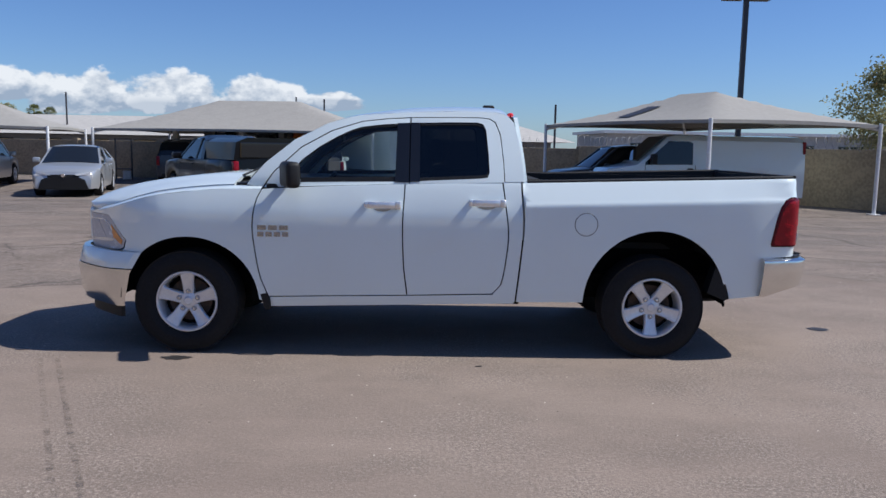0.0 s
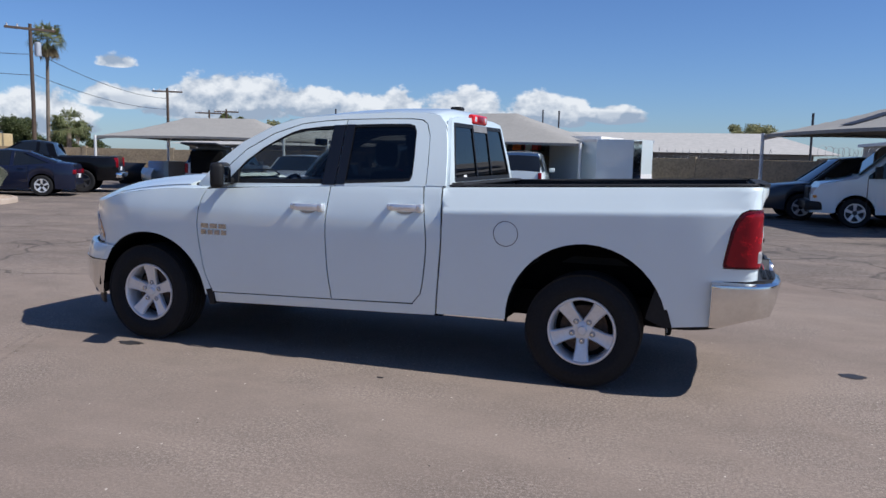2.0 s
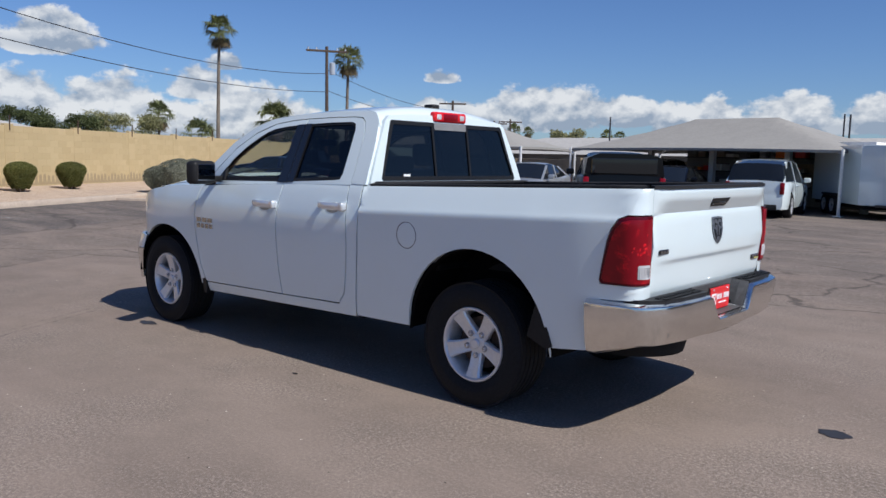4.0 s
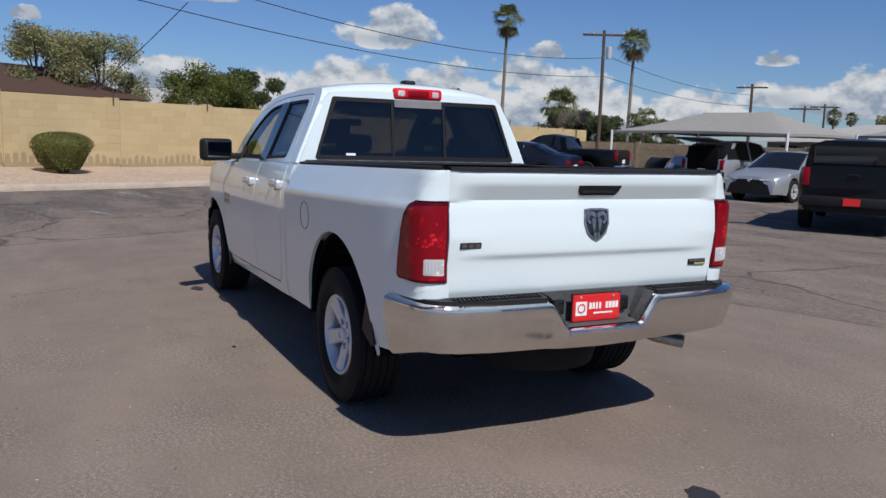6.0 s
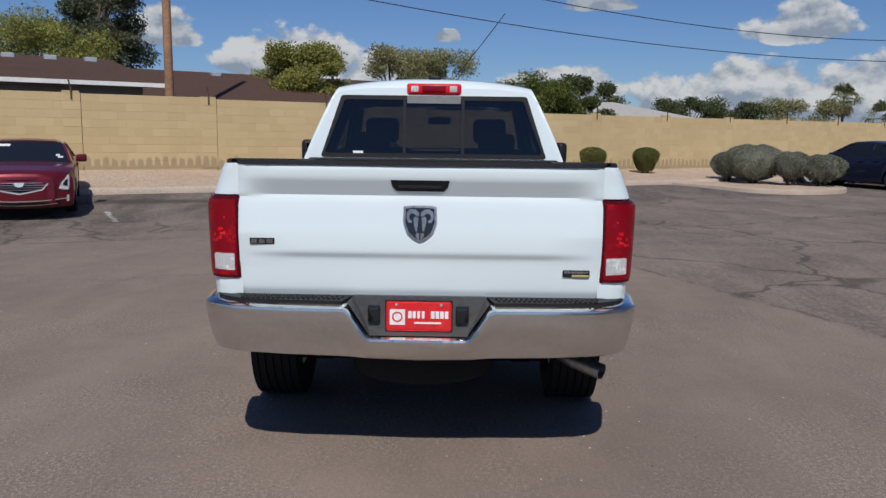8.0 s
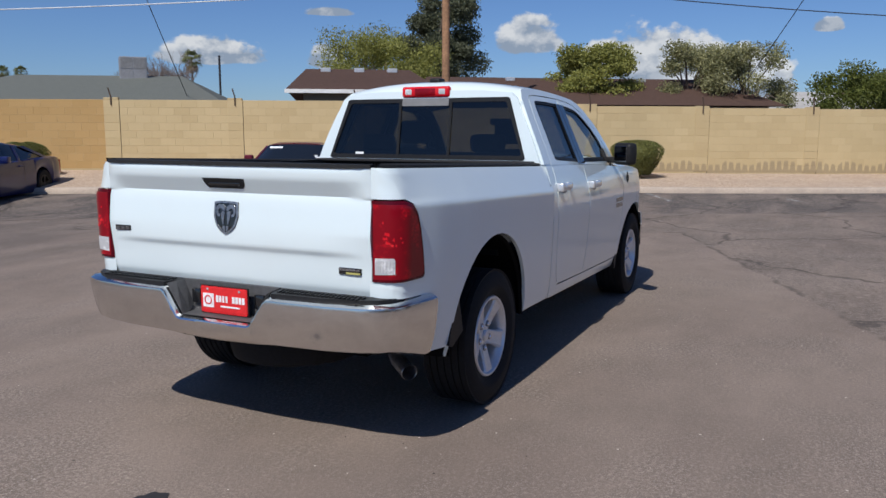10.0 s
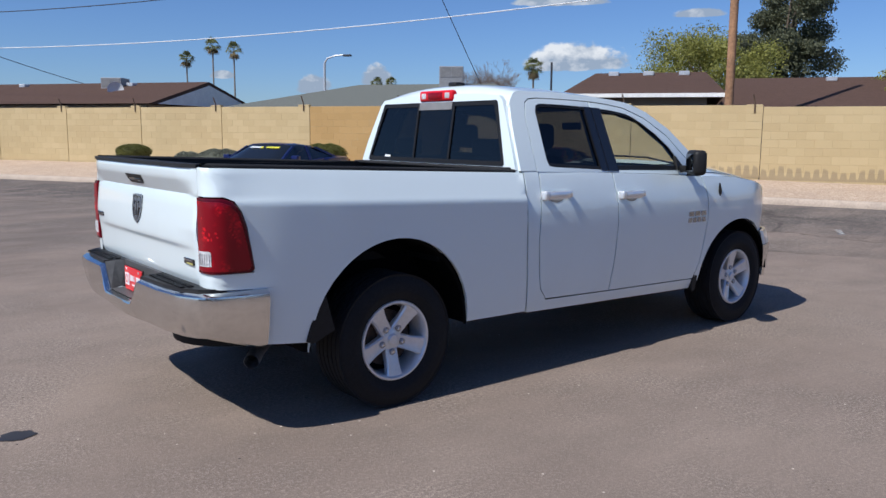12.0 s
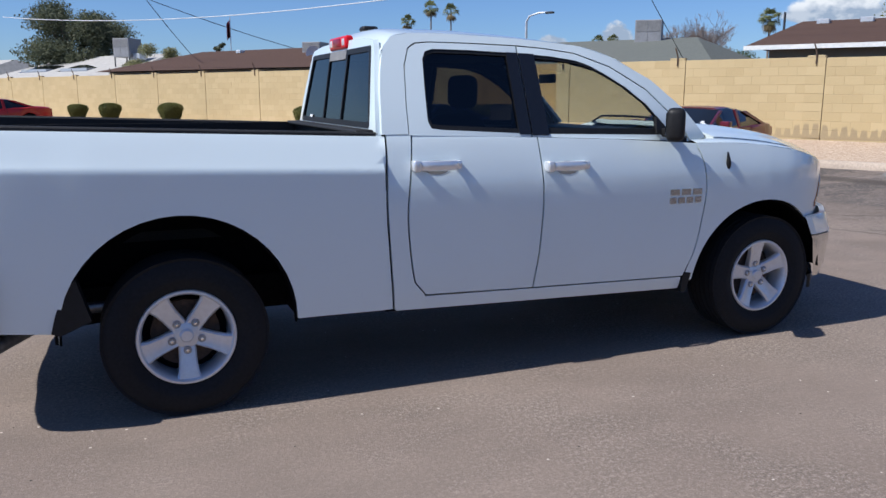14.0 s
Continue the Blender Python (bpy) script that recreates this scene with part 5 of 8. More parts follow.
CAB_Y = ((0.34, 0.915), (0.42, 0.945), (0.55, 0.966), (0.80, 0.986), (0.98, 0.995), (1.08, 0.990), (1.16, 0.976), (1.24, 0.955), (1.32, 0.928), (1.40, 0.885))
BED_Y = ((0.40, 0.930), (0.50, 0.955), (0.80, 0.984), (1.05, 0.997), (1.215, 1.000), (1.234, 0.997), (1.248, 0.989), (1.31, 0.955), (1.385, 0.913), (1.41, 0.897))
F_ARCH, R_ARCH = (-1.765, 0.40, 0.53, 0.497), (1.795, 0.43, 0.55, 0.565)


def bed_top(x):
    return pl(((0.79, 1.338), (2.90, 1.408)), x)


def flare(x, z):
    out = 0.0
    for cx, cz, rx, rz in (F_ARCH, R_ARCH):
        e = math.hypot((x - cx) / rx, (z - cz) / rz)
        out += 0.002 * math.exp(-((max(e, 1.0) - 1.0) / 0.12) ** 2)
    return out


def side_y(x, z):
    if x > 0.78:
        y = cat(BED_Y, z + 1.40 - bed_top(x)) - cat(((2.2, 0.0), (2.5, 0.008), (2.79, 0.034), (2.9, 0.044)), x) * (1 - 0.75 * max(0.0, min(1.0, (z - 1.26) / 0.12)))
    else:
        y = cat(CAB_Y, z) - cat(((-2.72, 0.58), (-2.66, 0.46), (-2.55, 0.335), (-2.39, 0.188), (-2.26, 0.092), (-2.12, 0.036), (-1.95, 0.006), (-1.8, 0.0)), x)
    return y + flare(x, z) * (1 - max(0.0, min(1.0, (z - 1.0) / 0.2)))


def round_corner(a, z, d=0.0):
    """Along the bed's side, round its rear corner and in to the tailgate's edge; d: how far proud of the sheet."""
    y = side_y(min(a, 2.79), z)
    r = min(0.09, (y - 0.823) * 0.85)
    t = (a - 2.79) / r
    if t <= 0:
        return Vector((a, y + d, z))
    if t <= math.pi / 2:
        return Vector((2.79 + (0.09 + d) * math.sin(t), y - r + (r + d) * math.cos(t), z))
    u = (a - 2.79 - r * math.pi / 2) / (3.0 - 2.79 - r * math.pi / 2)
    return Vector((2.88 + 0.002 * u + d, (y - r) + (0.823 - (y - r)) * u, z))


def upper_y(x, z):
    t = max(0.0, (z - 1.32) / 0.53)
    return 0.928 - 0.232 * t**1.12 - 0.05 * max(0.0, (-0.55 - x) / 0.75) ** 1.4


def panel(outer, at, holes=(), dx=0.07, dz=0.035, thick=0.02, inward=None):
    """A body panel from an outline: cut along a fine net, laid on the surface, with turned-in edges."""
    bm = fill(outer, holes, lambda a, b: (a, b, 0))
    xs, zs = [p[0] for p in outer], [p[1] for p in outer]
    for lo, hi, step, no in ((min(xs), max(xs), dx, (1, 0, 0)), (min(zs), max(zs), dz, (0, 1, 0))):
        if not step:
            continue
        for k in range(1, int((hi - lo) / step) + 1):
            c = lo + k * step
            bmesh.ops.bisect_plane(bm, geom=bm.verts[:] + bm.edges[:] + bm.faces[:], dist=1e-5, plane_co=(c * no[0], c * no[1], 0), plane_no=no)
    for v in bm.verts:
        v.co = Vector(at(v.co.x, v.co.y))
    return rim(bm, inward or (0, -thick, 0))


def mirrored(bm, s):
    if s < 0:
        bm.transform(Matrix.Diagonal((1, -1, 1, 1)))
    return bm


def arch(c, a0, a1, n=22, grow=0.0):
    return [(c[0] + (c[2] + grow) * math.cos(radians(a)), c[1] + (c[3] + grow) * math.sin(radians(a))) for a in spread(a0, a1, n)]


truck = thing("pickup_truck", "white extended-cab pickup truck with chrome bumpers and alloy wheels", "pickup truck", pose(0, 0, 0, 0, 0, 0.85))
FRONT_EDGE = ((0.445, -1.165), (0.60, -1.222), (0.77, -1.252), (0.98, -1.272), (1.16, -1.252), (1.262, -1.205))
SPLIT = ((0.47, -0.105), (0.70, -0.132), (1.00, -0.142), (1.315, -0.128))
REAR_EDGE = ((0.49, 0.552), (0.52, 0.600), (0.72, 0.642), (0.93, 0.660), (1.19, 0.632), (1.345, 0.612))
BED_EDGE = ((0.42, 0.722), (0.72, 0.748), (1.02, 0.768), (1.345, 0.750))
GAP = 0.005


def edge(table, off, up=True):
    e = [(cat(table, z) + off, z) for z in spread(table[0][0], table[-1][0], 12)]
    return e if up else e[::-1]


TOP_F = ((-2.68, 1.046), (-2.55, 1.062), (-2.40, 1.092), (-2.20, 1.152), (-2.0, 1.203), (-1.7, 1.243), (-1.45, 1.260), (-1.20, 1.264))
def hood_edge(x):
    return 0.832 - cat(((-2.75, 0.50), (-2.60, 0.29), (-2.45, 0.145), (-2.30, 0.058), (-2.10, 0.014), (-1.90, 0.0)), x)


on_side = lambda a, z: (a, side_y(a, z), z)
on_upper = lambda a, z: (a, upper_y(a, z), z)
HEAD = [(-2.690, 1.030), (-2.435, 1.026), (-2.375, 0.965), (-2.262, 0.850), (-2.285, 0.790), (-2.345, 0.768), (-2.69, 0.755)]
DOOR_LINE = [(-1.215, 1.272), (-1.13, 1.395), (-0.93, 1.582), (-0.70, 1.712), (-0.47, 1.787), (-0.28, 1.810), (-0.10, 1.822), (0.20, 1.829), (0.44, 1.830), (0.52, 1.822), (0.562, 1.795), (0.60, 1.70), (0.622, 1.50), (0.630, 1.345)]
ROOF_LINE = [(-1.335, 1.290), (-1.20, 1.455), (-0.98, 1.637), (-0.72, 1.768), (-0.50, 1.828), (-0.13, 1.858), (0.30, 1.875), (0.54, 1.873), (0.645, 1.853), (0.700, 1.795), (0.735, 1.67), (0.755, 1.55), (0.775, 1.345)]
F_HOLE = [(-1.065, 1.312), (-0.915, 1.487), (-0.78, 1.592), (-0.645, 1.670), (-0.55, 1.716), (-0.47, 1.742), (-0.30, 1.764), (-0.112, 1.776), (-0.112, 1.334)]
R_HOLE = [(-0.078, 1.336), (-0.078, 1.778), (0.20, 1.788), (0.42, 1.790), (0.465, 1.776), (0.487, 1.735), (0.505, 1.55), (0.512, 1.41), (0.497, 1.372), (0.44, 1.364)]


def shrink(loop, d):
    c = Vector((sum(p[0] for p in loop) / len(loop), sum(p[1] for p in loop) / len(loop)))
    w = max(abs(p[0] - c.x) for p in loop)
    h = max(abs(p[1] - c.y) for p in loop)
    return [(c.x + (a - c.x) * (1 - d / w), c.y + (b - c.y) * (1 - d / h)) for a, b in loop]


def proud(at, d):
    return lambda a, z: Vector(at(a, z)) + Vector((0, d, 0))


def wheel_mesh_parts(owner, s, turn):
    """Tyre, five-spoke rim, hub, nuts and brake on a wheel object whose axle is y."""
    R, W = 0.392, 0.132
    prof = [(0.225, -0.100), (0.236, -0.112), (0.285, -W - 0.003), (0.296, -W - 0.006), (0.304, -W - 0.004), (0.335, -W - 0.005), (0.342, -W - 0.002), (0.360, -0.129), (0.378, -0.118)]
    tread = []
    for a in (-0.108, -0.066, -0.022, 0.022, 0.066, 0.108):
        tread += [(R - 0.011, a - 0.0185), (R, a - 0.0165), (R, a + 0.0165), (R - 0.011, a + 0.0185)]
    tread = tread[1:-1]
    prof = prof + tread + [(r, -a) for r, a in prof[::-1]]
    bm = lathe(bmesh.new(), prof, 56)
    part("tyre", bm, "tyre", owner, "worn black road tyre", angle=30)
    o = s * 1.0
    ring = [(0.228, 0.100), (0.236, 0.112), (0.232, 0.120), (0.222, 0.121), (0.214, 0.112), (0.206, 0.060), (0.200, -0.09), (0.224, -0.10)]
    part("rim", lathe(bmesh.new(), [(r, a * o) for r, a in ring], 48), "alloy", owner, "silver alloy rim")
    for k in range(5):
        t = turn + 2 * math.pi * k / 5
        bm = bmesh.new()
        rings = []
        for r, w, face, th in ((0.040, 0.040, 0.070, 0.05), (0.085, 0.042, 0.080, 0.045), (0.130, 0.043, 0.091, 0.04), (0.180, 0.049, 0.104, 0.035), (0.214, 0.060, 0.111, 0.03)):
            f, b = face * o, (face - th) * o
            q = [(-w, b), (-w, f - 0.010 * o), (-w * 0.80, f), (-w * 0.30, f - 0.004 * o), (w * 0.30, f - 0.004 * o), (w * 0.80, f), (w, f - 0.010 * o), (w, b)]
            rings.append([Vector((r * math.cos(t) - c * math.sin(t), y, r * math.sin(t) + c * math.cos(t))) for c, y in q])
        loft(bm, rings)
        part("spoke", bm, "alloy", owner)
        a = t
        at = (0.074 * math.cos(a), 0, 0.074 * math.sin(a))
        # raised disc round the nut; its grey stands for the pocket's shade
        part("lug_pocket", lathe(bmesh.new(), [(0.0, 0.0835 * o), (0.017, 0.0835 * o), (0.0195, 0.081 * o), (0.0195, 0.06 * o)], 14, "y", at), "relief", owner)
        part("lug_nut", lathe(bmesh.new(), [(0.0, 0.092 * o), (0.007, 0.091 * o), (0.011, 0.086 * o), (0.011, 0.06 * o)], 6, "y", at), "chrome", owner)
    part("hub", lathe(bmesh.new(), [(0.0, 0.078 * o), (0.050, 0.078 * o), (0.066, 0.070 * o), (0.070, 0.02 * o)], 32), "alloy", owner)
    part("centre_cap", lathe(bmesh.new(), [(0.0, 0.095 * o), (0.026, 0.094 * o), (0.034, 0.086 * o), (0.036, 0.06 * o)], 20), "alloy", owner, "silver centre cap")
    part("brake_disc", lathe(bmesh.new(), [(0.0, 0.012 * o), (0.165, 0.012 * o), (0.165, -0.02 * o), (0.0, -0.02 * o)], 28), "rust", owner)
    part("wheel_back", lathe(bmesh.new(), [(0.0, -0.03 * o), (0.205, -0.03 * o), (0.205, -0.09 * o)], 28), "under", owner)


for s in (1, -1):
    # front fender with its rolled top
    fender = edge(FRONT_EDGE, -GAP)
    fender = [(-1.150, 0.385)] + fender + [(x, z) for x, z in TOP_F[::-1][1:]] + [(a + 0.004, b) for a, b in ((-2.69, 1.036), (-2.435, 1.032), (-2.368, 0.968), (-2.254, 0.850), (-2.275, 0.788), (-2.31, 0.764))] + arch(F_ARCH, 134, 2)
    bm = panel(fender, on_side)
    top = bmesh.new()
    xs = spread(-2.68, -1.21, 34)
    grid(top, lambda x, v: Vector((x, side_y(x, cat(TOP_F, x)) * (1 - v) + (hood_edge(x) + 0.013) * v, cat(TOP_F, x) + 0.020 * math.sin(v * math.pi / 2) * (1 if x > -2.55 else 0.4))), xs, spread(0, 1, 5))
    me = bpy.data.meshes.new("tmp")
    top.to_mesh(me), top.free()
    bm.from_mesh(me)
    bpy.data.meshes.remove(me)
    bmesh.ops.remove_doubles(bm, verts=bm.verts, dist=0.002)
    fen = part("front_fender", mirrored(bm, s), "white_paint", truck)
    head = part("headlight", mirrored(panel(HEAD, proud(on_side, -0.004)), s), "clear_lamp", truck, "clear headlight with amber marker")
    part("bezel", mirrored(panel([(-2.655, 1.000), (-2.470, 0.998), (-2.420, 0.960), (-2.350, 0.880), (-2.395, 0.830), (-2.655, 0.815)], proud(on_side, 0.001), (), 0.03, 0.03, 0.006), s), "handle_chrome", head, "bright lamp reflector")
    for shape in (((-2.645, 0.990), (-2.560, 0.985), (-2.470, 0.850), (-2.645, 0.835)), ((-2.535, 0.985), (-2.475, 0.985), (-2.385, 0.880), (-2.405, 0.848), (-2.452, 0.850))):
        part("reflector", mirrored(panel(list(shape), proud(on_side, 0.005), (), 0.03, 0.03, 0.006), s), "clear_lamp", head, "bright faceted reflector")
    part("marker_lamp", mirrored(panel([(-2.405, 0.960), (-2.288, 0.845), (-2.303, 0.812), (-2.388, 0.862)], proud(on_side, 0.002), thick=0.006), s), "amber", truck, "amber side marker")
    part("rocker", mirrored(panel([(-1.150, 0.360), (0.714, 0.412), (0.716, 0.425), (0.556, 0.480), (-0.10, 0.462), (-1.150, 0.437)], on_side, thick=0.06), s), "white_paint", truck)
    # doors
    fd = edge(FRONT_EDGE, GAP) + [(-0.70, 1.292)] + edge(SPLIT, -GAP, False)
    door = part("front_door", mirrored(panel(fd, on_side), s), "white_paint", truck)
    frame_f = [(-1.203, 1.270)] + [(x + 0.006, z - 0.006) for x, z in DOOR_LINE[1:6]] + [(-0.100, 1.815), (-0.100, 1.318), (-0.70, 1.294)]
    part("window_frame", mirrored(panel(frame_f, on_upper, [F_HOLE], 0, 0, 0.03), s), "white_paint", door)
    part("window_seal", mirrored(panel(F_HOLE, proud(on_upper, -0.006), [shrink(F_HOLE, 0.036)], 0, 0, 0.02), s), "black", door, "black rubber seal")
    part("pillar_trim", mirrored(panel([(-0.205, 1.326), (-0.197, 1.775), (-0.100, 1.779), (-0.100, 1.327)], proud(on_upper, 0.003), (), 0, 0, 0.03), s), "gloss_black", door, "black pillar trim")
    part("mirror_sail", mirrored(panel([(-1.065, 1.312), (-0.965, 1.425), (-0.945, 1.320)], proud(on_upper, 0.004), (), 0, 0, 0.03), s), "black", door)
    part("window", mirrored(panel(shrink(F_HOLE, 0.010), proud(on_upper, -0.014), (), 0, 0, 0.004), s), "clear_glass", door, "clear side window")
    rd = edge(SPLIT, GAP) + [(0.30, 1.330)] + edge(REAR_EDGE, -GAP, False)
    rdoor = part("rear_door", mirrored(panel(rd, on_side), s), "white_paint", truck)
    frame_r = [(-0.090, 1.318), (-0.090, 1.816)] + [(x - 0.006, z - 0.006) for x, z in DOOR_LINE[7:]]
    part("window_frame", mirrored(panel(frame_r, on_upper, [R_HOLE], 0, 0, 0.03), s), "white_paint", rdoor)
    part("window_seal", mirrored(panel(R_HOLE, proud(on_upper, -0.006), [shrink(R_HOLE, 0.026)], 0, 0, 0.02), s), "black", rdoor, "black rubber seal")
    part("pillar_trim", mirrored(panel([(-0.092, 1.331), (-0.092, 1.780), (-0.022, 1.782), (-0.018, 1.333)], proud(on_upper, 0.003), (), 0, 0, 0.03), s), "gloss_black", rdoor, "black pillar trim")
    part("window", mirrored(panel(shrink(R_HOLE, 0.010), proud(on_upper, -0.014), (), 0, 0, 0.004), s), "tint_glass", rdoor, "dark tinted window")
    for own, x, z in ((door, -0.295, 1.152), (rdoor, 0.492, 1.178)):
        y = side_y(x, z)
        bm, rings = bmesh.new(), []
        for u in spread(-1, 1, 18):
            px = x + u * 0.118
            out, hh = side_y(px, z) + 0.050 - 0.022 * abs(u) ** 4, 0.027 * (1 - 0.2 * abs(u) ** 6)
            rings.append([Vector((px, out - dy, z + 0.006 + hh * dz)) for dy, dz in ((0.0, 0.45), (0.0, -0.35), (0.005, -0.8), (0.014, -1.0), (0.024, -0.7), (0.024, 0.7), (0.014, 1.0), (0.005, 0.85))])
        loft(bm, rings)
        part("handle", mirrored(bm, s), "handle_chrome", own, "chrome pull handle")
        part("lock_cap", mirrored(box(bmesh.new(), x + 0.098, x + 0.142, y - 0.012, y + 0.046, z - 0.024, z + 0.036, 0.012, 3), s), "handle_chrome", own, "rounded chrome lock cap")
        part("handle_mount", mirrored(box(bmesh.new(), x - 0.135, x - 0.098, y - 0.012, y + 0.032, z - 0.016, z + 0.030, 0.010, 2), s), "handle_chrome", own)
        # flat disc on the door skin; the recess's shade is put into its grey
        bm = lathe(bmesh.new(), [(0.0, 0.0), (0.035, 0.001), (0.050, 0.003)], 18)
        bmesh.ops.scale(bm, vec=(1.5, 1, 0.75), verts=bm.verts)
        for v in bm.verts:
            v.co = Vector((x + v.co.x, side_y(x + v.co.x, z - 0.006 + v.co.z) + 0.0015, z - 0.006 + v.co.z))
        part("handle_cup", mirrored(bm, s), "gray_stucco", own, "grey disc that stands for the shade behind the handle")
    # cab corner, pillars and bed side
    corner = [(0.556, 0.430)] + edge(REAR_EDGE, GAP) + edge(BED_EDGE, 0.0, False)
    part("cab_corner", mirrored(panel(corner, on_side), s), "white_paint", truck)
    ring = ROOF_LINE + [(0.618 + 0.02, 1.345)] + [(a, b) for a, b in DOOR_LINE[::-1]]
    part("roof_pillar", mirrored(panel(ring, on_upper, (), 0.06, 0.05, 0.03), s), "white_paint", truck)
    bed = [(cat(BED_EDGE, z) + 0.013, z) for z in spread(1.335, 0.425, 10)] + arch(R_ARCH, 180, -2) + [(2.345, 0.470), (2.62, 0.500), (2.655, 0.64), (2.675, 0.80), (3.00, 0.815), (3.00, 0.884), (2.665, 0.884), (2.678, 1.0), (2.700, 1.12), (2.724, 1.192), (2.758, 1.243), (2.805, 1.264), (3.00, 1.265), (3.00, 1.400), (2.90, 1.405)]
    bm = panel(bed, round_corner, (), 0.05, 0.0125, 0.02)
    side = part("bed_side", mirrored(bm, s), "white_paint", truck)
    # tail lamp: dark red shell, brighter lens field, facets coloured as highlights and a ribbed clear lens
    shell = [(2.670, 0.905), (2.678, 0.893), (2.692, 0.888), (2.999, 0.888), (2.999, 1.259), (2.820, 1.257), (2.775, 1.240), (2.738, 1.196), (2.712, 1.12), (2.686, 1.0)]
    lamp = part("tail_lamp", mirrored(panel(shell, lambda a, z: round_corner(a, z, 0.009), (), 0.02, 0.04, 0, (-0.012, -0.012, 0)), s), "dark_red", truck, "red tail lamp with a clear reverse lens")
    at_lamp = lambda d: (lambda a, z: round_corner(a, z, d))
    field = [(2.684, 0.918), (2.700, 0.900), (2.988, 0.900), (2.988, 1.243), (2.832, 1.241), (2.790, 1.226), (2.752, 1.184), (2.726, 1.112), (2.700, 1.0)]
    part("lens_field", mirrored(panel(field, at_lamp(0.012), (), 0.02, 0.04, 0, (-0.004, -0.004, 0)), s), "red_lamp", lamp, "bright red lens field")
    part("reverse_lens", mirrored(panel([(2.872, 0.926), (2.974, 0.922), (2.976, 0.998), (2.880, 1.000), (2.874, 0.992)], at_lamp(0.0145), (), 0.02, 0, 0, (-0.004, -0.004, 0)), s), "clear_lamp", lamp, "clear reverse lens")
    for k in range(7):
        a = 2.880 + k * 0.0132
        part("lens_rib", mirrored(panel([(a, 0.932), (a + 0.005, 0.932), (a + 0.005, 0.988), (a, 0.988)], at_lamp(0.0175), (), 0, 0, 0, (-0.004, -0.004, 0)), s), "clear_lamp", lamp)
    # small bright red facets; the lens's highlights are put into their colour
    lit = random.Random(31)
    for k in range(15):
        zc = lit.choice((1.06, 1.075, 1.09, 1.10, 1.105, 1.115, 1.085, 1.165))
        ac, w, h = 2.895 + lit.gauss(0, 0.030), lit.uniform(0.003, 0.008), lit.uniform(0.004, 0.010)
        zc += lit.uniform(-0.012, 0.012)
        part("reflector", mirrored(panel([(ac - w, zc - h), (ac + w, zc - h * 0.6), (ac + w * 0.7, zc + h), (ac - w * 0.8, zc + h * 0.7)], at_lamp(0.0135), (), 0, 0, 0, (-0.003, -0.003, 0)), s), "bright_red", lamp, "bright red facet with a highlight put into its colour")
    # dark wheel housing and mud edge
    for c, a0, a1 in ((F_ARCH, 178, 2), (R_ARCH, 182, -2)):
        bm = bmesh.new()
        loft(bm, [[Vector((x, y, z)) for x, z in arch(c, a0, a1, 20, g)] for y, g in ((0.950, -0.004), (0.93, -0.012), (0.90, 0.02), (0.52, 0.02), (0.50, -0.25), (0.50, -0.45))], False)
        part("wheel_housing", mirrored(bm, s), "under", truck, "black wheel housing")
    flap = [(2.255, 0.72), (2.312, 0.66), (2.350, 0.56), (2.372, 0.478), (2.335, 0.462), (2.20, 0.52)]
    bm = fill(flap, (), lambda a, b: (a, 0.965, b))
    part("mud_flap", mirrored(rim(bm, (0, -0.12, 0)), s), "black", truck, "black mud flap")
    flap = [(-1.19, 0.56), (-1.15, 0.40), (-1.155, 0.34), (-1.19, 0.34), (-1.235, 0.50)]
    bm = fill(flap, (), lambda a, b: (a, 0.955, b))
    part("mud_flap", mirrored(rim(bm, (0, -0.12, 0)), s), "black", truck, "black mud flap")
    # bed rail cap
    bm = bmesh.new()
    loft(bm, [[Vector((x, y if y > 0.5 else round_corner(min(x, 2.79), bed_top(x)).y - 0.09 * (1 - math.sqrt(max(0, 1 - (max(0, x - 2.79) / 0.09) ** 2))) + y, bed_top(x) + dz)) for y, dz in ((-0.004, -0.012), (-0.004, 0.010), (-0.014, 0.018), (0.845, 0.018), (0.832, 0.008), (0.832, -0.06))] for x in spread(0.79, 2.872, 24)])
    part("rail_cap", mirrored(bm, s), "liner", truck, "black plastic bed rail cap")
    part("bed_wall", mirrored(B(0.80, 2.86, 0.80, 0.832, 1.03, 1.36), s), "liner", truck, "black bed liner wall")
    # wing mirror
    swept = Matrix.Translation((-1.015, 0.985, 0)) @ Matrix.Rotation(radians(-22 if s < 0 else -38), 4, "Z")
    reach = 0.285 if s < 0 else 0.215
    bm = box(bmesh.new(), -0.055, 0.050, 0.0, reach, 1.285, 1.474, 0.034, 3)
    bm.transform(swept)
    m = part("wing_mirror", mirrored(bm, s), "black", truck, "black folding wing mirror")
    bm = box(bmesh.new(), 0.049, 0.053, 0.028, reach - 0.028, 1.315, 1.445, 0.002, 1)
    bm.transform(swept)
    part("mirror_glass", mirrored(bm, s), "mirror", m, "mirror glass")
    part("arm", mirrored(box(bmesh.new(), -1.045, -0.985, 0.885, 1.03, 1.300, 1.352, 0.012, 2), s), "black", m)
    # badge: two rows of chrome letters, kept as plain bars
    for row, z in enumerate((0.975, 0.925)):
        for k in range(3 if row == 0 else 4):
            x0 = -1.232 + k * (0.082 if row == 0 else 0.062)
            w = 0.066 if row == 0 else 0.046
            bm = bmesh.new()
            grid(bm, lambda u, v: Vector((x0 + w * u, side_y(x0 + w * u, z) + 0.005, z + (v - 0.5) * 0.036)), spread(0, 1, 3), spread(0, 1, 2))
            part("badge_bar", mirrored(rim(bm, (0, -0.006, 0)), s), "badge", door, "dark chrome badge bar")
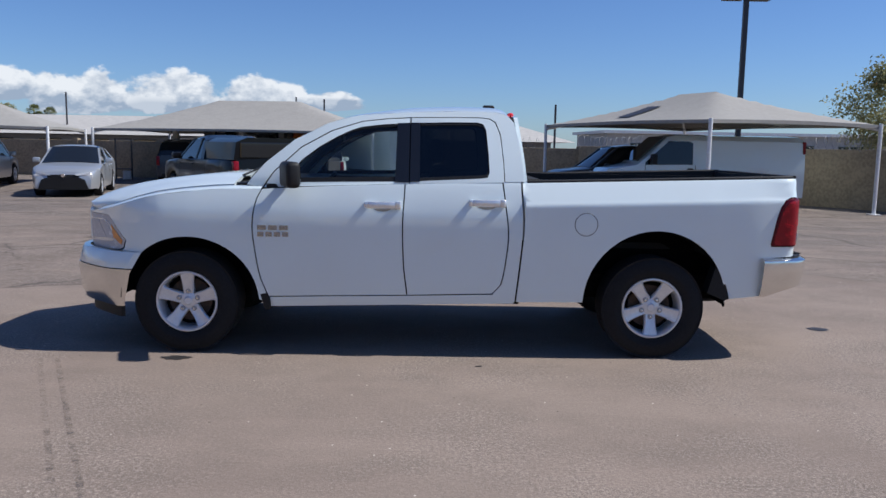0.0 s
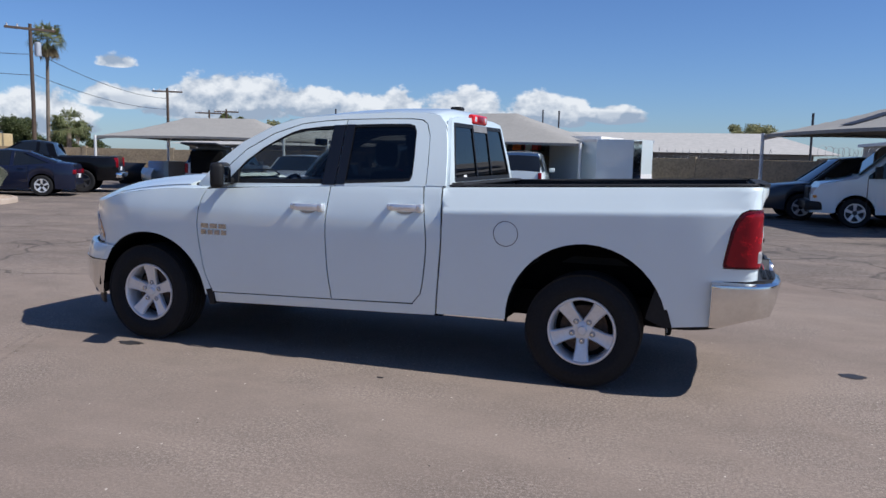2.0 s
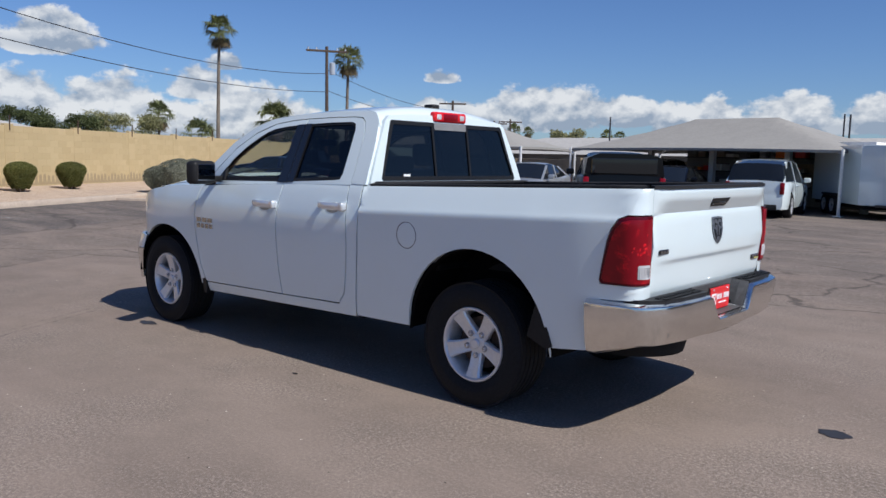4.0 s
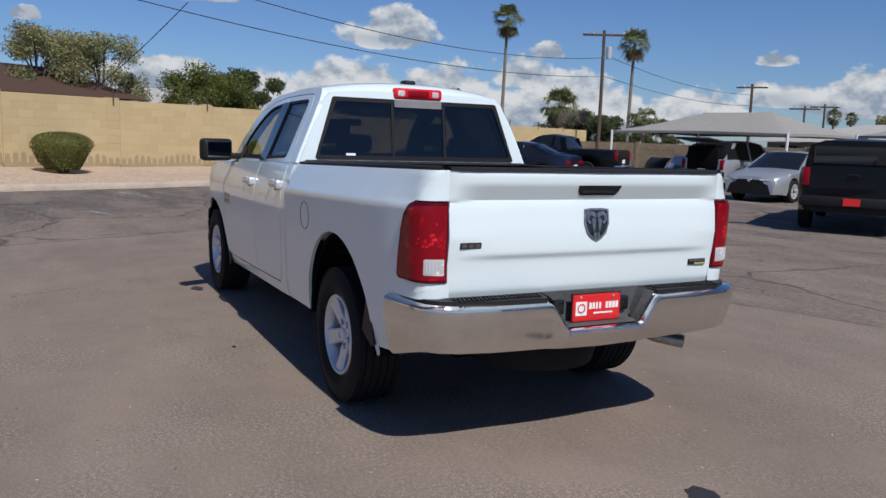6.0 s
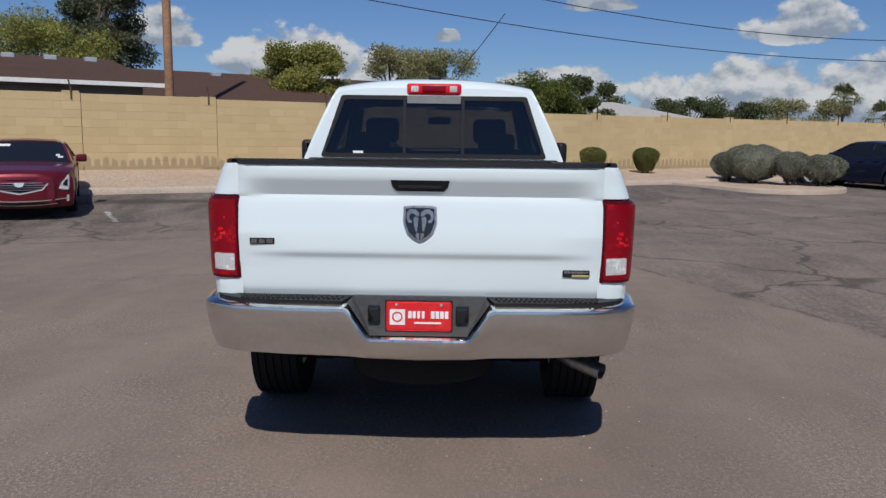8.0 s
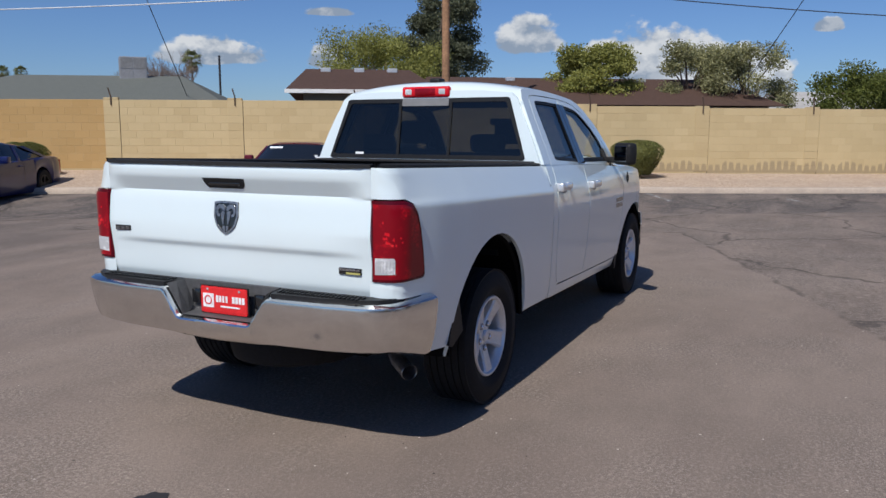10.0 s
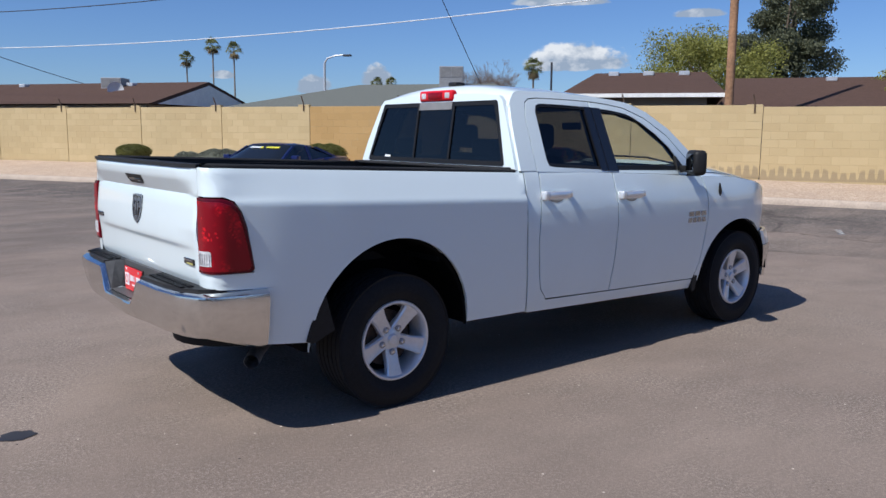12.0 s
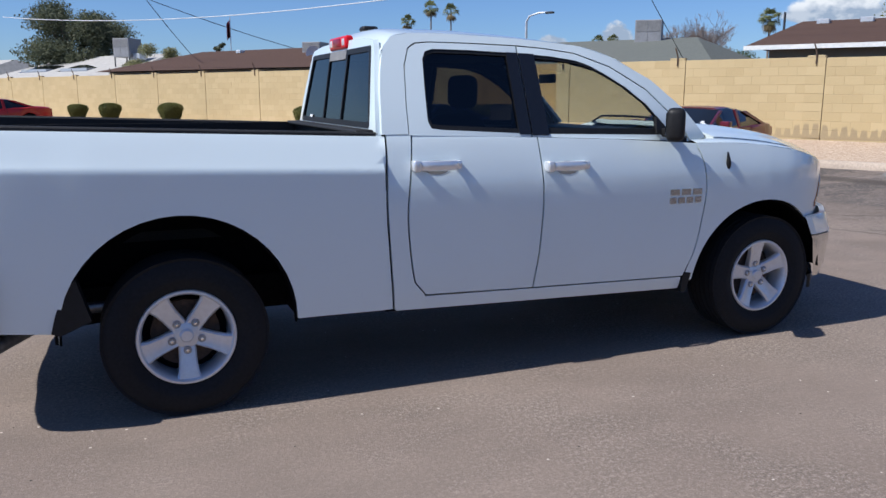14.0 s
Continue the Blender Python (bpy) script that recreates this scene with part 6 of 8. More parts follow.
    # wheels: hub, turn of the spokes
    for x, hz, turn in ((-1.785, 0.392, 90 if s < 0 else 84), (1.785, 0.392, -90)):
        w = part("wheel", lathe(bmesh.new(), [(0.0, -0.16 * s), (0.045, -0.16 * s), (0.045, -0.03 * s), (0.0, -0.03 * s)], 14), "under", truck)
        w.location = (x, s * 0.838, hz)
        wheel_mesh_parts(w, s, radians(turn))

# fuel flap, driver's side only
bm = lathe(bmesh.new(), [(0.083, 0.0), (0.086, 0.003), (0.089, 0.0)], 40)
for v in bm.verts:
    v.co = Vector((1.245 + v.co.x, -(side_y(1.245 + v.co.x, 1.035 + v.co.z) - 0.0005 + v.co.y), 1.035 + v.co.z))
part("fuel_flap_ring", bm, "dark_steel", truck, "thin round joint of the fuel flap")
bm = lathe(bmesh.new(), [(0.0, 0.002), (0.02, 0.002), (0.04, 0.002), (0.06, 0.002), (0.075, 0.002), (0.081, 0.0012), (0.083, 0.0)], 40)
for v in bm.verts:
    v.co = Vector((1.245 + v.co.x, -(side_y(1.245 + v.co.x, 1.035 + v.co.z) - 0.0005 + v.co.y), 1.035 + v.co.z))
part("fuel_flap", bm, "white_paint", truck, "round white fuel flap")

# hood
HOOD = ((-2.745, 1.075), (-2.70, 1.135), (-2.58, 1.200), (-2.35, 1.265), (-1.97, 1.325), (-1.59, 1.362), (-1.44, 1.368))


def hood(u, v):
    x = -1.44 - (1 - u) * (1.30 - 0.24 * abs(v) ** 5)
    e, c = cat(TOP_F, max(x, -2.60)) + 0.012 + 0.018 * max(0.0, min(1.0, (x + 2.62) / 0.35)), cat(HOOD, x)
    a = abs(v)
    z = e + (c - e) * (1 - a**2.6) + 0.014 * math.exp(-((a - 0.55) / 0.12) ** 2) * min(1, u * 3)
    return Vector((x, v * hood_edge(-1.44 - (1 - u) * 1.06), z))


bm = bmesh.new()
grid(bm, hood, spread(0, 1, 30), spread(-1, 1, 40))
part("hood", rim(bm, (0, 0, -0.03)), "white_paint", truck)
# upright black ribbon added along the hood's edge, standing for the gap's shade
for s in (1, -1):
    bm = bmesh.new()
    grid(bm, lambda x, v: Vector((x, s * (hood_edge(x) + 0.010), cat(TOP_F, max(x, -2.60)) + 0.013 + 0.006 * v)), spread(-2.50, -1.30, 40), (0, 1))
    part("hood_joint", rim(bm, (0, -s * 0.008, 0)), "black", truck, "black ribbon drawn for the shaded gap between hood and fender")
part("cowl", box(bmesh.new(), -1.48, -1.22, -0.76, 0.76, 1.235, 1.300, 0.02, 2), "black", truck, "black cowl panel")
for s in (1, -1):
    part("wiper", tube(bmesh.new(), [(-1.44, s * 0.55, 1.345), (-1.36, s * 0.30, 1.395), (-1.37, -s * 0.05, 1.40)], 0.008, 5), "black", truck)
part("grille", box(bmesh.new(), -2.745, -2.45, -0.40, 0.40, 0.78, 1.074, 0.045, 4), "white_paint", truck, "white grille surround")
for y in (-0.15, 0.15):
    part("grille_insert", box(bmesh.new(), -2.755, -2.73, y - 0.13, y + 0.13, 0.82, 1.02, 0.01, 1), "black", truck)
part("front_panel", box(bmesh.new(), -2.66, -2.3, -0.46, 0.46, 0.70, 1.04, 0.04, 2), "white_paint", truck)


def front_bumper(t, k):
    ring = ((0.0, 0.765), (0.012, 0.75), (0.036, 0.665), (0.040, 0.640), (0.044, 0.632), (0.046, 0.60), (0.030, 0.42), (0.0, 0.345))[k]
    a = abs(t)
    end = pl(((0.345, -2.320), (0.42, -2.305), (0.60, -2.262), (0.67, -2.222), (0.765, -2.165)), ring[1])
    x = cat(((0, -2.815), (0.30, -2.80), (0.45, -2.752), (0.60, -2.655), (0.75, -2.520), (0.88, -2.41), (1.0, end)), a)
    y = cat(((0, 0), (0.30, 0.32), (0.45, 0.485), (0.60, 0.62), (0.75, 0.755), (0.88, 0.855), (1.0, 0.925 + 0.30 * (end + 2.32))), a)
    n = Vector((-1, 0.02, 0)).lerp(Vector((-0.12, 1, 0)), max(0, min(1, (a - 0.42) / 0.45))).normalized()
    p = Vector((x, y, ring[1])) + n * ring[0] * (1 if a < 0.9 else 1 - 0.6 * (a - 0.9) / 0.1)
    return Vector((p.x, p.y * (1 if t >= 0 else -1), p.z))


bm = bmesh.new()
grid(bm, lambda t, k: front_bumper(t, int(k)), spread(-1, 1, 60), range(4))
part("bumper_cover", rim(bm, (0.05, 0, 0)), "white_paint", truck, "white upper bumper cover", angle=25)
bm = bmesh.new()
grid(bm, lambda t, k: front_bumper(t, int(k)), spread(-1, 1, 60), range(4, 8))
part("front_bumper", rim(bm, (0.05, 0, 0)), "bumper_chrome", truck, "chrome front bumper", angle=25)
bm = bmesh.new()
grid(bm, lambda t, v: front_bumper(t, 7) * 0.985 + Vector((0.02, 0, -0.09 * v)), spread(-0.93, 0.93, 40), spread(0, 1, 3))
part("air_dam", rim(bm, (0.03, 0, 0)), "black", truck, "black plastic air dam")

# roof, windscreen, rear window
def roof(u, v):
    xf = -0.735 + 0.115 * (1 - v * v)
    x = xf + (0.715 - xf) * u
    e = cat(ROOF_LINE[2:10], x) if x < 0.70 else 1.795 - (x - 0.70) * 1.5
    y = upper_y(x, e)
    c = 0.060 * (1 - abs(v) ** 2.4) * min(1.0, 0.35 + 1.6 * u)
    return Vector((x, v * y, e + c))


bm = bmesh.new()
grid(bm, roof, spread(0, 1, 36), spread(-1, 1, 24))
part("roof", rim(bm, (0, 0, -0.02)), "white_paint", truck)
part("headliner", box(bmesh.new(), -0.60, 0.62, -0.60, 0.60, 1.775, 1.79), "stucco", truck)


def screen(u, v):
    lo = Vector((-1.45 + 0.155 * v * v, v * 0.835, 1.335))
    hi = roof(0.0, v * 0.99) + Vector((-0.004, 0, -0.006))
    p = lo.lerp(hi, u)
    return p + Vector((-0.02, 0, 0.03)) * math.sin(math.pi * u)


bm = bmesh.new()
grid(bm, screen, spread(0, 1, 8), spread(-1, 1, 16))
part("windscreen", bm, "clear_glass", truck, "clear windscreen")
for s in (1, -1):
    bm = bmesh.new()
    grid(bm, lambda u, v: screen(u, s * (0.955 + 0.06 * v)) + Vector((-0.004, 0, 0.004)), spread(0, 1, 8), spread(0, 1, 2))
    part("screen_seal", rim(bm, (0.02, 0, -0.01)), "white_paint", truck)
on_back = lambda a, z: (min(0.802, 0.738 + (1.81 - z) * 0.148), a, z)
back = [(-0.90, 0.90), (-0.905, 1.33), (-0.83, 1.52), (-0.70, 1.80), (-0.66, 1.835), (-0.45, 1.855), (0, 1.862), (0.45, 1.855), (0.66, 1.835), (0.70, 1.80), (0.83, 1.52), (0.905, 1.33), (0.90, 0.90)]
b_hole = [(-0.790, 1.385), (-0.655, 1.795), (-0.64, 1.806), (0.64, 1.806), (0.655, 1.795), (0.790, 1.385), (0.775, 1.372), (-0.775, 1.372)]
part("cab_back", panel(back, on_back, [b_hole], 0, 0, 0, (-0.03, 0, 0)), "white_paint", truck)
rw = part("rear_window", panel(b_hole, lambda a, z: Vector(on_back(a, z)) + Vector((-0.006, 0, 0)), (), 0, 0, 0, (-0.005, 0, 0)), "tint_glass", truck, "dark tinted sliding rear window")
part("seal", panel(b_hole, lambda a, z: Vector(on_back(a, z)) + Vector((0.003, 0, 0)), [shrink(b_hole, 0.030)], 0, 0, 0, (-0.01, 0, 0)), "black", rw, "black window border")
for y in (-0.205, 0.205):
    part("slider_bar", panel([(y - 0.010, 1.385), (y + 0.010, 1.385), (y + 0.010, 1.79), (y - 0.010, 1.79)], lambda a, z: Vector(on_back(a, z)) + Vector((0.002, 0, 0)), (), 0, 0, 0, (-0.01, 0, 0)), "black", rw)
part("lamp_cover", panel([(-0.188, 1.752), (0.188, 1.752), (0.188, 1.806), (-0.188, 1.806)], lambda a, z: Vector(on_back(a, z)) + Vector((0.006, 0, 0)), (), 0, 0, 0, (-0.02, 0, 0)), "gray_stucco", rw, "grey cover below the brake lamp")
part("sticker", panel([(-0.565, 1.395), (-0.495, 1.395), (-0.495, 1.418), (-0.565, 1.418)], lambda a, z: Vector(on_back(a, z)) + Vector((0.002, 0, 0)), (), 0, 0, 0, (-0.001, 0, 0)), "white_print", rw, "small white sticker")
hb = part("brake_lamp", box(bmesh.new(), 0.70, 0.752, -0.192, 0.192, 1.812, 1.890, 0.018, 3), "bright_red", truck, "red high-mounted brake lamp")
part("cargo_lens", box(bmesh.new(), 0.74, 0.756, -0.085, 0.085, 1.826, 1.878, 0.008, 2), "red_lamp", hb)
for y in (-0.135, 0.135):
    part("clear_lens", box(bmesh.new(), 0.74, 0.755, y - 0.028, y + 0.028, 1.83, 1.874, 0.008, 2), "clear_lamp", hb, "clear cargo lens")
for s in (1, -1):
    part("b_pillar", mirrored(panel([(-0.15, 1.30), (-0.15, 1.80), (-0.04, 1.80), (-0.04, 1.30)], proud(on_upper, -0.032), (), 0, 0, 0.03), s), "black", truck, "black centre pillar")
part("roof_antenna", box(bmesh.new(), 0.50, 0.60, -0.045, 0.045, 1.922, 1.958, 0.016, 3), "black", truck, "black roof antenna")
part("mast_antenna", tube(bmesh.new(), [(-1.440, 0.972, 1.105), (-1.437, 0.984, 1.135), (-1.432, 0.988, 1.160), (-1.424, 0.986, 1.205)], [0.017, 0.017, 0.012, 0.005], 10), "black", truck, "black antenna base on the fender")

# bed inside, tailgate
floor_bm = B(0.80, 1.385, -0.83, 0.83, 0.80, 0.85)
box(floor_bm, 1.385, 2.205, -0.51, 0.51, 0.80, 0.85)
box(floor_bm, 2.205, 2.84, -0.83, 0.83, 0.80, 0.85)
part("bed_floor", floor_bm, "liner", truck, "black ribbed bed floor")
part("bed_front", box(B(0.815, 0.85, -0.93, 0.93, 0.44, 1.16), 0.815, 0.85, -0.87, 0.87, 1.16, 1.345), "liner", truck, "black front wall of the bed")
part("front_rail", box(bmesh.new(), 0.80, 0.90, -0.865, 0.865, 1.345, 1.368, 0.008, 1), "liner", truck, "black front rail cap")
GATE = ((0.80, 2.866), (0.845, 2.882), (0.975, 2.889), (0.990, 2.892), (1.012, 2.905), (1.04, 2.906), (1.20, 2.893), (1.246, 2.886), (1.268, 2.880))
SPOILER = ((1.268, 2.880), (1.334, 2.916), (1.345, 2.921), (1.367, 2.924), (1.389, 2.924), (1.406, 2.918))


def gate(y, z):
    e = max(0.0, (abs(y) - 0.78) / 0.036)
    x = cat(GATE, z) if z < 1.268 else pl(SPOILER, z)
    if 0.94 < z < 1.09:         # the crease runs out before the corners
        soft = max(0.0, 1 - max(0.0, (abs(y) - 0.56) / 0.22)) ** 0.8
        x = x * soft + (cat(GATE, 0.94) + (cat(GATE, 1.09) - cat(GATE, 0.94)) * (z - 0.94) / 0.15) * (1 - soft)
    if z > 1.268:               # the spoiler thins towards the corners
        end = min(1.0, max(0.0, (abs(y) - 0.64) / 0.176)) ** 1.8
        x = x * (1 - end) + 2.890 * end
    return Vector((x - 0.006 * min(1, e) ** 2 + 0.008 * (1 - (y / 0.78) ** 2), y, z))


tg = part("tailgate", panel([(-0.816, 0.806), (0.816, 0.806), (0.816, 1.404), (-0.816, 1.404)], gate, (), 0.024, 0.011, 0, (-0.05, 0, 0)), "white_paint", truck, "", True, 26)
part("top_cap", rim(fill([(2.845, -0.816), (2.888, -0.816), (2.912, -0.77), (2.930, -0.68), (2.938, 0.0), (2.930, 0.68), (2.912, 0.77), (2.888, 0.816), (2.845, 0.816)], (), lambda a, b: (a, b, 1.420)), (0, 0, -0.018)), "liner", tg, "black plastic tailgate cap")
# black strips added behind the open gaps, in place of their shade
for s in (1, -1):
    part("gate_gap", B(2.855, 2.862, s * 0.8195 - 0.006, s * 0.8195 + 0.006, 0.80, 1.40), "under", truck, "black strip that darkens the gap beside the tailgate")
part("inner_panel", B(2.82, 2.845, -0.816, 0.816, 0.83, 1.40), "liner", tg)
part("handle_recess", panel([(-0.130, 1.340), (-0.122, 1.308), (-0.105, 1.290), (0.105, 1.290), (0.122, 1.308), (0.130, 1.340)], lambda a, z: gate(a, z) + Vector((0.003, 0, 0)), (), 0.03, 0.02, 0, (-0.02, 0, 0)), "black", tg, "black tailgate handle recess")
part("handle", box(bmesh.new(), 2.900, 2.918, -0.10, 0.10, 1.302, 1.324, 0.006, 2), "gloss_black", tg)
shield = [(-0.073, 1.222), (-0.04, 1.226), (0.04, 1.226), (0.073, 1.222), (0.075, 1.152), (0.058, 1.104), (0.03, 1.078), (0.0, 1.064), (-0.03, 1.078), (-0.058, 1.104), (-0.075, 1.152)]
em = part("emblem", panel(shield, lambda a, z: gate(a, z) + Vector((0.005, 0, 0)), (), 0, 0, 0, (-0.012, 0, 0)), "gloss_black", tg, "dark shield emblem with chrome relief", False)
part("emblem_rim", panel(shield, lambda a, z: gate(a, z) + Vector((0.008, 0, 0)), [shrink(shield, 0.010)], 0, 0, 0, (-0.012, 0, 0)), "relief", em, "", False)
for s in (1, -1):
    # a horned head: brow and curled horn, cheek, muzzle
    for loop in ([(0.004, 1.196), (0.020, 1.210), (0.044, 1.211), (0.059, 1.198), (0.061, 1.172), (0.052, 1.152), (0.038, 1.150), (0.036, 1.160), (0.046, 1.166), (0.048, 1.180), (0.040, 1.192), (0.026, 1.190), (0.012, 1.178), (0.004, 1.180)],
                 [(0.006, 1.172), (0.022, 1.178), (0.030, 1.168), (0.026, 1.140), (0.018, 1.112), (0.012, 1.112), (0.010, 1.140)],
                 [(0.003, 1.104), (0.016, 1.106), (0.020, 1.094), (0.012, 1.082), (0.003, 1.078)]):
        part("emblem_relief", panel([(s * a, b) for a, b in loop], lambda a, z: gate(a, z) + Vector((0.0085, 0, 0)), (), 0, 0, 0, (-0.01, 0, 0)), "relief", em, "", False)
plate = part("badge", box(bmesh.new(), 2.892, 2.910, -0.764, -0.652, 1.045, 1.073, 0.003, 1), "gloss_black", tg, "dark trim badge with chrome bars")
for k in range(3):
    part("badge_bar", B(2.909, 2.9115, -0.757 + k * 0.035, -0.730 + k * 0.035, 1.050, 1.068), "badge", plate, "dark chrome bar")
plate = part("badge", box(bmesh.new(), 2.880, 2.897, 0.643, 0.765, 0.911, 0.943, 0.003, 1), "gloss_black", tg, "dark badge with a yellow lower bar")
part("badge_bar", B(2.896, 2.8985, 0.685, 0.762, 0.914, 0.923), "badge_yellow", plate, "yellow bar")
part("badge_bar", B(2.896, 2.8985, 0.649, 0.759, 0.930, 0.939), "badge", plate, "dark chrome bar")

# rear bumper
def rear_bumper(t, k):
    off, f = ((-0.075, 1.03), (-0.014, 1.02), (0.010, 0.965), (0.014, 0.88), (0.004, 0.58), (-0.012, 0.28), (-0.034, 0.05), (-0.065, 0.0))[k]
    a = abs(t)
    x = pl(((0, 3.035), (0.60, 3.025), (0.74, 3.000), (0.82, 2.955), (0.87, 2.895), (1.0, 2.655)), a)
    y = pl(((0, 0), (0.60, 0.61), (0.74, 0.805), (0.82, 0.910), (0.87, 0.964), (1.0, 1.004)), a)
    n = Vector((1, 0.02, 0)).lerp(Vector((0.1, 1, 0)), max(0, min(1, (a - 0.66) / 0.22))).normalized()
    low = pl(((0, 0.540), (0.6, 0.552), (0.87, 0.562), (1.0, 0.490)), a)
    high = pl(((0, 0.652), (0.205, 0.652), (0.225, 0.660), (0.305, 0.778), (0.325, 0.790), (1.0, 0.790)), a)
    p = Vector((x, y, low + (high - low) * f)) + n * off
    return Vector((p.x, p.y * (1 if t >= 0 else -1), p.z))


ts = sorted(set(spread(-1, 1, 70) + [s * v for s in (-1, 1) for v in (0.205, 0.225, 0.245, 0.265, 0.285, 0.305, 0.325)]))
bm = bmesh.new()
grid(bm, lambda t, k: rear_bumper(t, int(k)), ts, range(8))
rb = part("rear_bumper", rim(bm, (-0.05, 0, 0)), "bumper_chrome", truck, "chrome rear step bumper", angle=40)
for s in (1, -1):
    bm = bmesh.new()
    outline = [(2.86, 0.30), (3.010, 0.335), (3.000, 0.62), (2.972, 0.79), (2.925, 0.875), (2.875, 0.915), (2.80, 0.94), (2.80, 0.90), (2.86, 0.86)]
    bm = fill(outline, (), lambda a, b: (a, b, 0.812))
    part("step_pad", mirrored(rim(bm, (0, 0, -0.025)), s), "black", rb, "black grooved step pad", False)
    for k in range(22):
        for x in (2.925, 2.965):
            y = 0.345 + k * 0.0225 + (0.011 if x > 2.95 else 0)
            if y > 0.80:
                continue
            part("tread_ridge", mirrored(box(bmesh.new(), x - 0.014, x + 0.014, y - 0.005, y + 0.005, 0.811, 0.819), s), "black", rb, "", False)
bm = bmesh.new()
loft(bm, [[Vector((x, y, z)) for y, z in (q[3], q[0], q[1], q[2])] for x, q in ((2.885, ((-0.235, 0.663), (0.235, 0.663), (0.30, 0.812), (-0.30, 0.812))), (2.955, ((-0.225, 0.661), (0.225, 0.661), (0.305, 0.812), (-0.305, 0.812))), (3.012, ((-0.215, 0.659), (0.215, 0.659), (0.315, 0.808), (-0.315, 0.808))))], False, False)
part("plate_housing", bm, "housing", rb, "dark grey plastic plate housing", False)
part("housing_back", B(2.88, 2.90, -0.30, 0.30, 0.63, 0.815), "housing", rb)
for s in (1, -1):
    part("bumper_beam", B(2.72, 2.98, s * 0.53 - 0.19, s * 0.53 + 0.19, 0.60, 0.79), "under", rb)
for y, w in ((-0.205, 0.028), (0.195, 0.030)):
    part("socket", box(bmesh.new(), 2.90, 2.925, y - w, y + w, 0.70, 0.775, 0.008, 2), "gloss_black", rb)
pl_ = part("licence_plate", box(bmesh.new(), 2.945, 2.952, -0.146, 0.146, 0.667, 0.801, 0.006, 1), "red_plate", rb, "red dealer plate with white bars")
part("plate_frame", B(2.940, 2.946, -0.151, 0.151, 0.663, 0.806), "black", pl_)
part("plate_print", B(2.951, 2.9545, -0.130, -0.062, 0.695, 0.765), "white_print", pl_, "white emblem square")
part("plate_print", lathe(bmesh.new(), [(0.018, 2.9545), (0.024, 2.957), (0.018, 2.957)], 16, "x", (0, -0.096, 0.732)), "red_plate", pl_)
for k, w in enumerate((0.020, 0.017, 0.015, 0.015, 0.0, 0.020, 0.020, 0.020, 0.020)):
    y = -0.048 + k * 0.0205
    if w:
        part("plate_print", B(2.951, 2.954, y, y + w * 0.8, 0.725, 0.758), "white_print", pl_, "white bar")
part("plate_print", B(2.951, 2.954, -0.02, 0.10, 0.700, 0.708), "white_print", pl_, "thin white line")
for y in (-0.10, 0.10):
    part("plate_screw", lathe(bmesh.new(), [(0.0, 2.956), (0.006, 2.956), (0.007, 2.951)], 8, "x", (0, y, 0.787)), "galv", pl_)

# underbody, axle, exhaust
part("chassis", B(-2.45, 2.62, -0.62, 0.62, 0.44, 0.60), "under", truck, "dark chassis")
part("cab_floor", B(-1.30, 0.76, -0.90, 0.90, 0.40, 0.56), "under", truck)
for s in (1, -1):
    part("frame_rail", B(-2.4, 2.50, s * 0.50 - 0.05, s * 0.50 + 0.05, 0.40, 0.50), "under", truck)
part("rear_axle", tube(bmesh.new(), [(1.785, -0.76, 0.39), (1.785, 0.76, 0.39)], 0.05, 12), "under", truck)
part("differential", lathe(bmesh.new(), [(0.0, -0.15), (0.10, -0.13), (0.15, 0.0), (0.10, 0.13), (0.0, 0.15)], 16, "y", (1.79, 0, 0.39)), "under", truck)
part("front_axle", tube(bmesh.new(), [(-1.785, -0.76, 0.37), (-1.785, 0.76, 0.37)], 0.05, 12), "under", truck)
part("drive_shaft", tube(bmesh.new(), [(-0.9, 0, 0.48), (1.65, 0, 0.42)], 0.045, 10), "under", truck)
part("spare_wheel", lathe(bmesh.new(), [(0.15, 0.36), (0.36, 0.34), (0.38, 0.42), (0.36, 0.50), (0.15, 0.50)], 28, "z", (2.35, 0, 0)), "tyre", truck)
bm = tube(bmesh.new(), [(0.6, 0.45, 0.43), (1.9, 0.60, 0.50), (2.22, 0.61, 0.50), (2.43, 0.66, 0.462), (2.56, 0.77, 0.425), (2.655, 0.885, 0.402)], [0.032, 0.032, 0.032, 0.036, 0.039, 0.040], 14, False)
part("exhaust_pipe", rim(bm, (0.0, -0.004, 0.0)), "exhaust", truck, "dark steel exhaust tailpipe")
part("muffler", lathe(bmesh.new(), [(0.0, 0.3), (0.10, 0.32), (0.11, 0.9), (0.10, 0.98), (0.0, 1.0)], 14, "x", (0, 0.45, 0.43)), "under", truck)

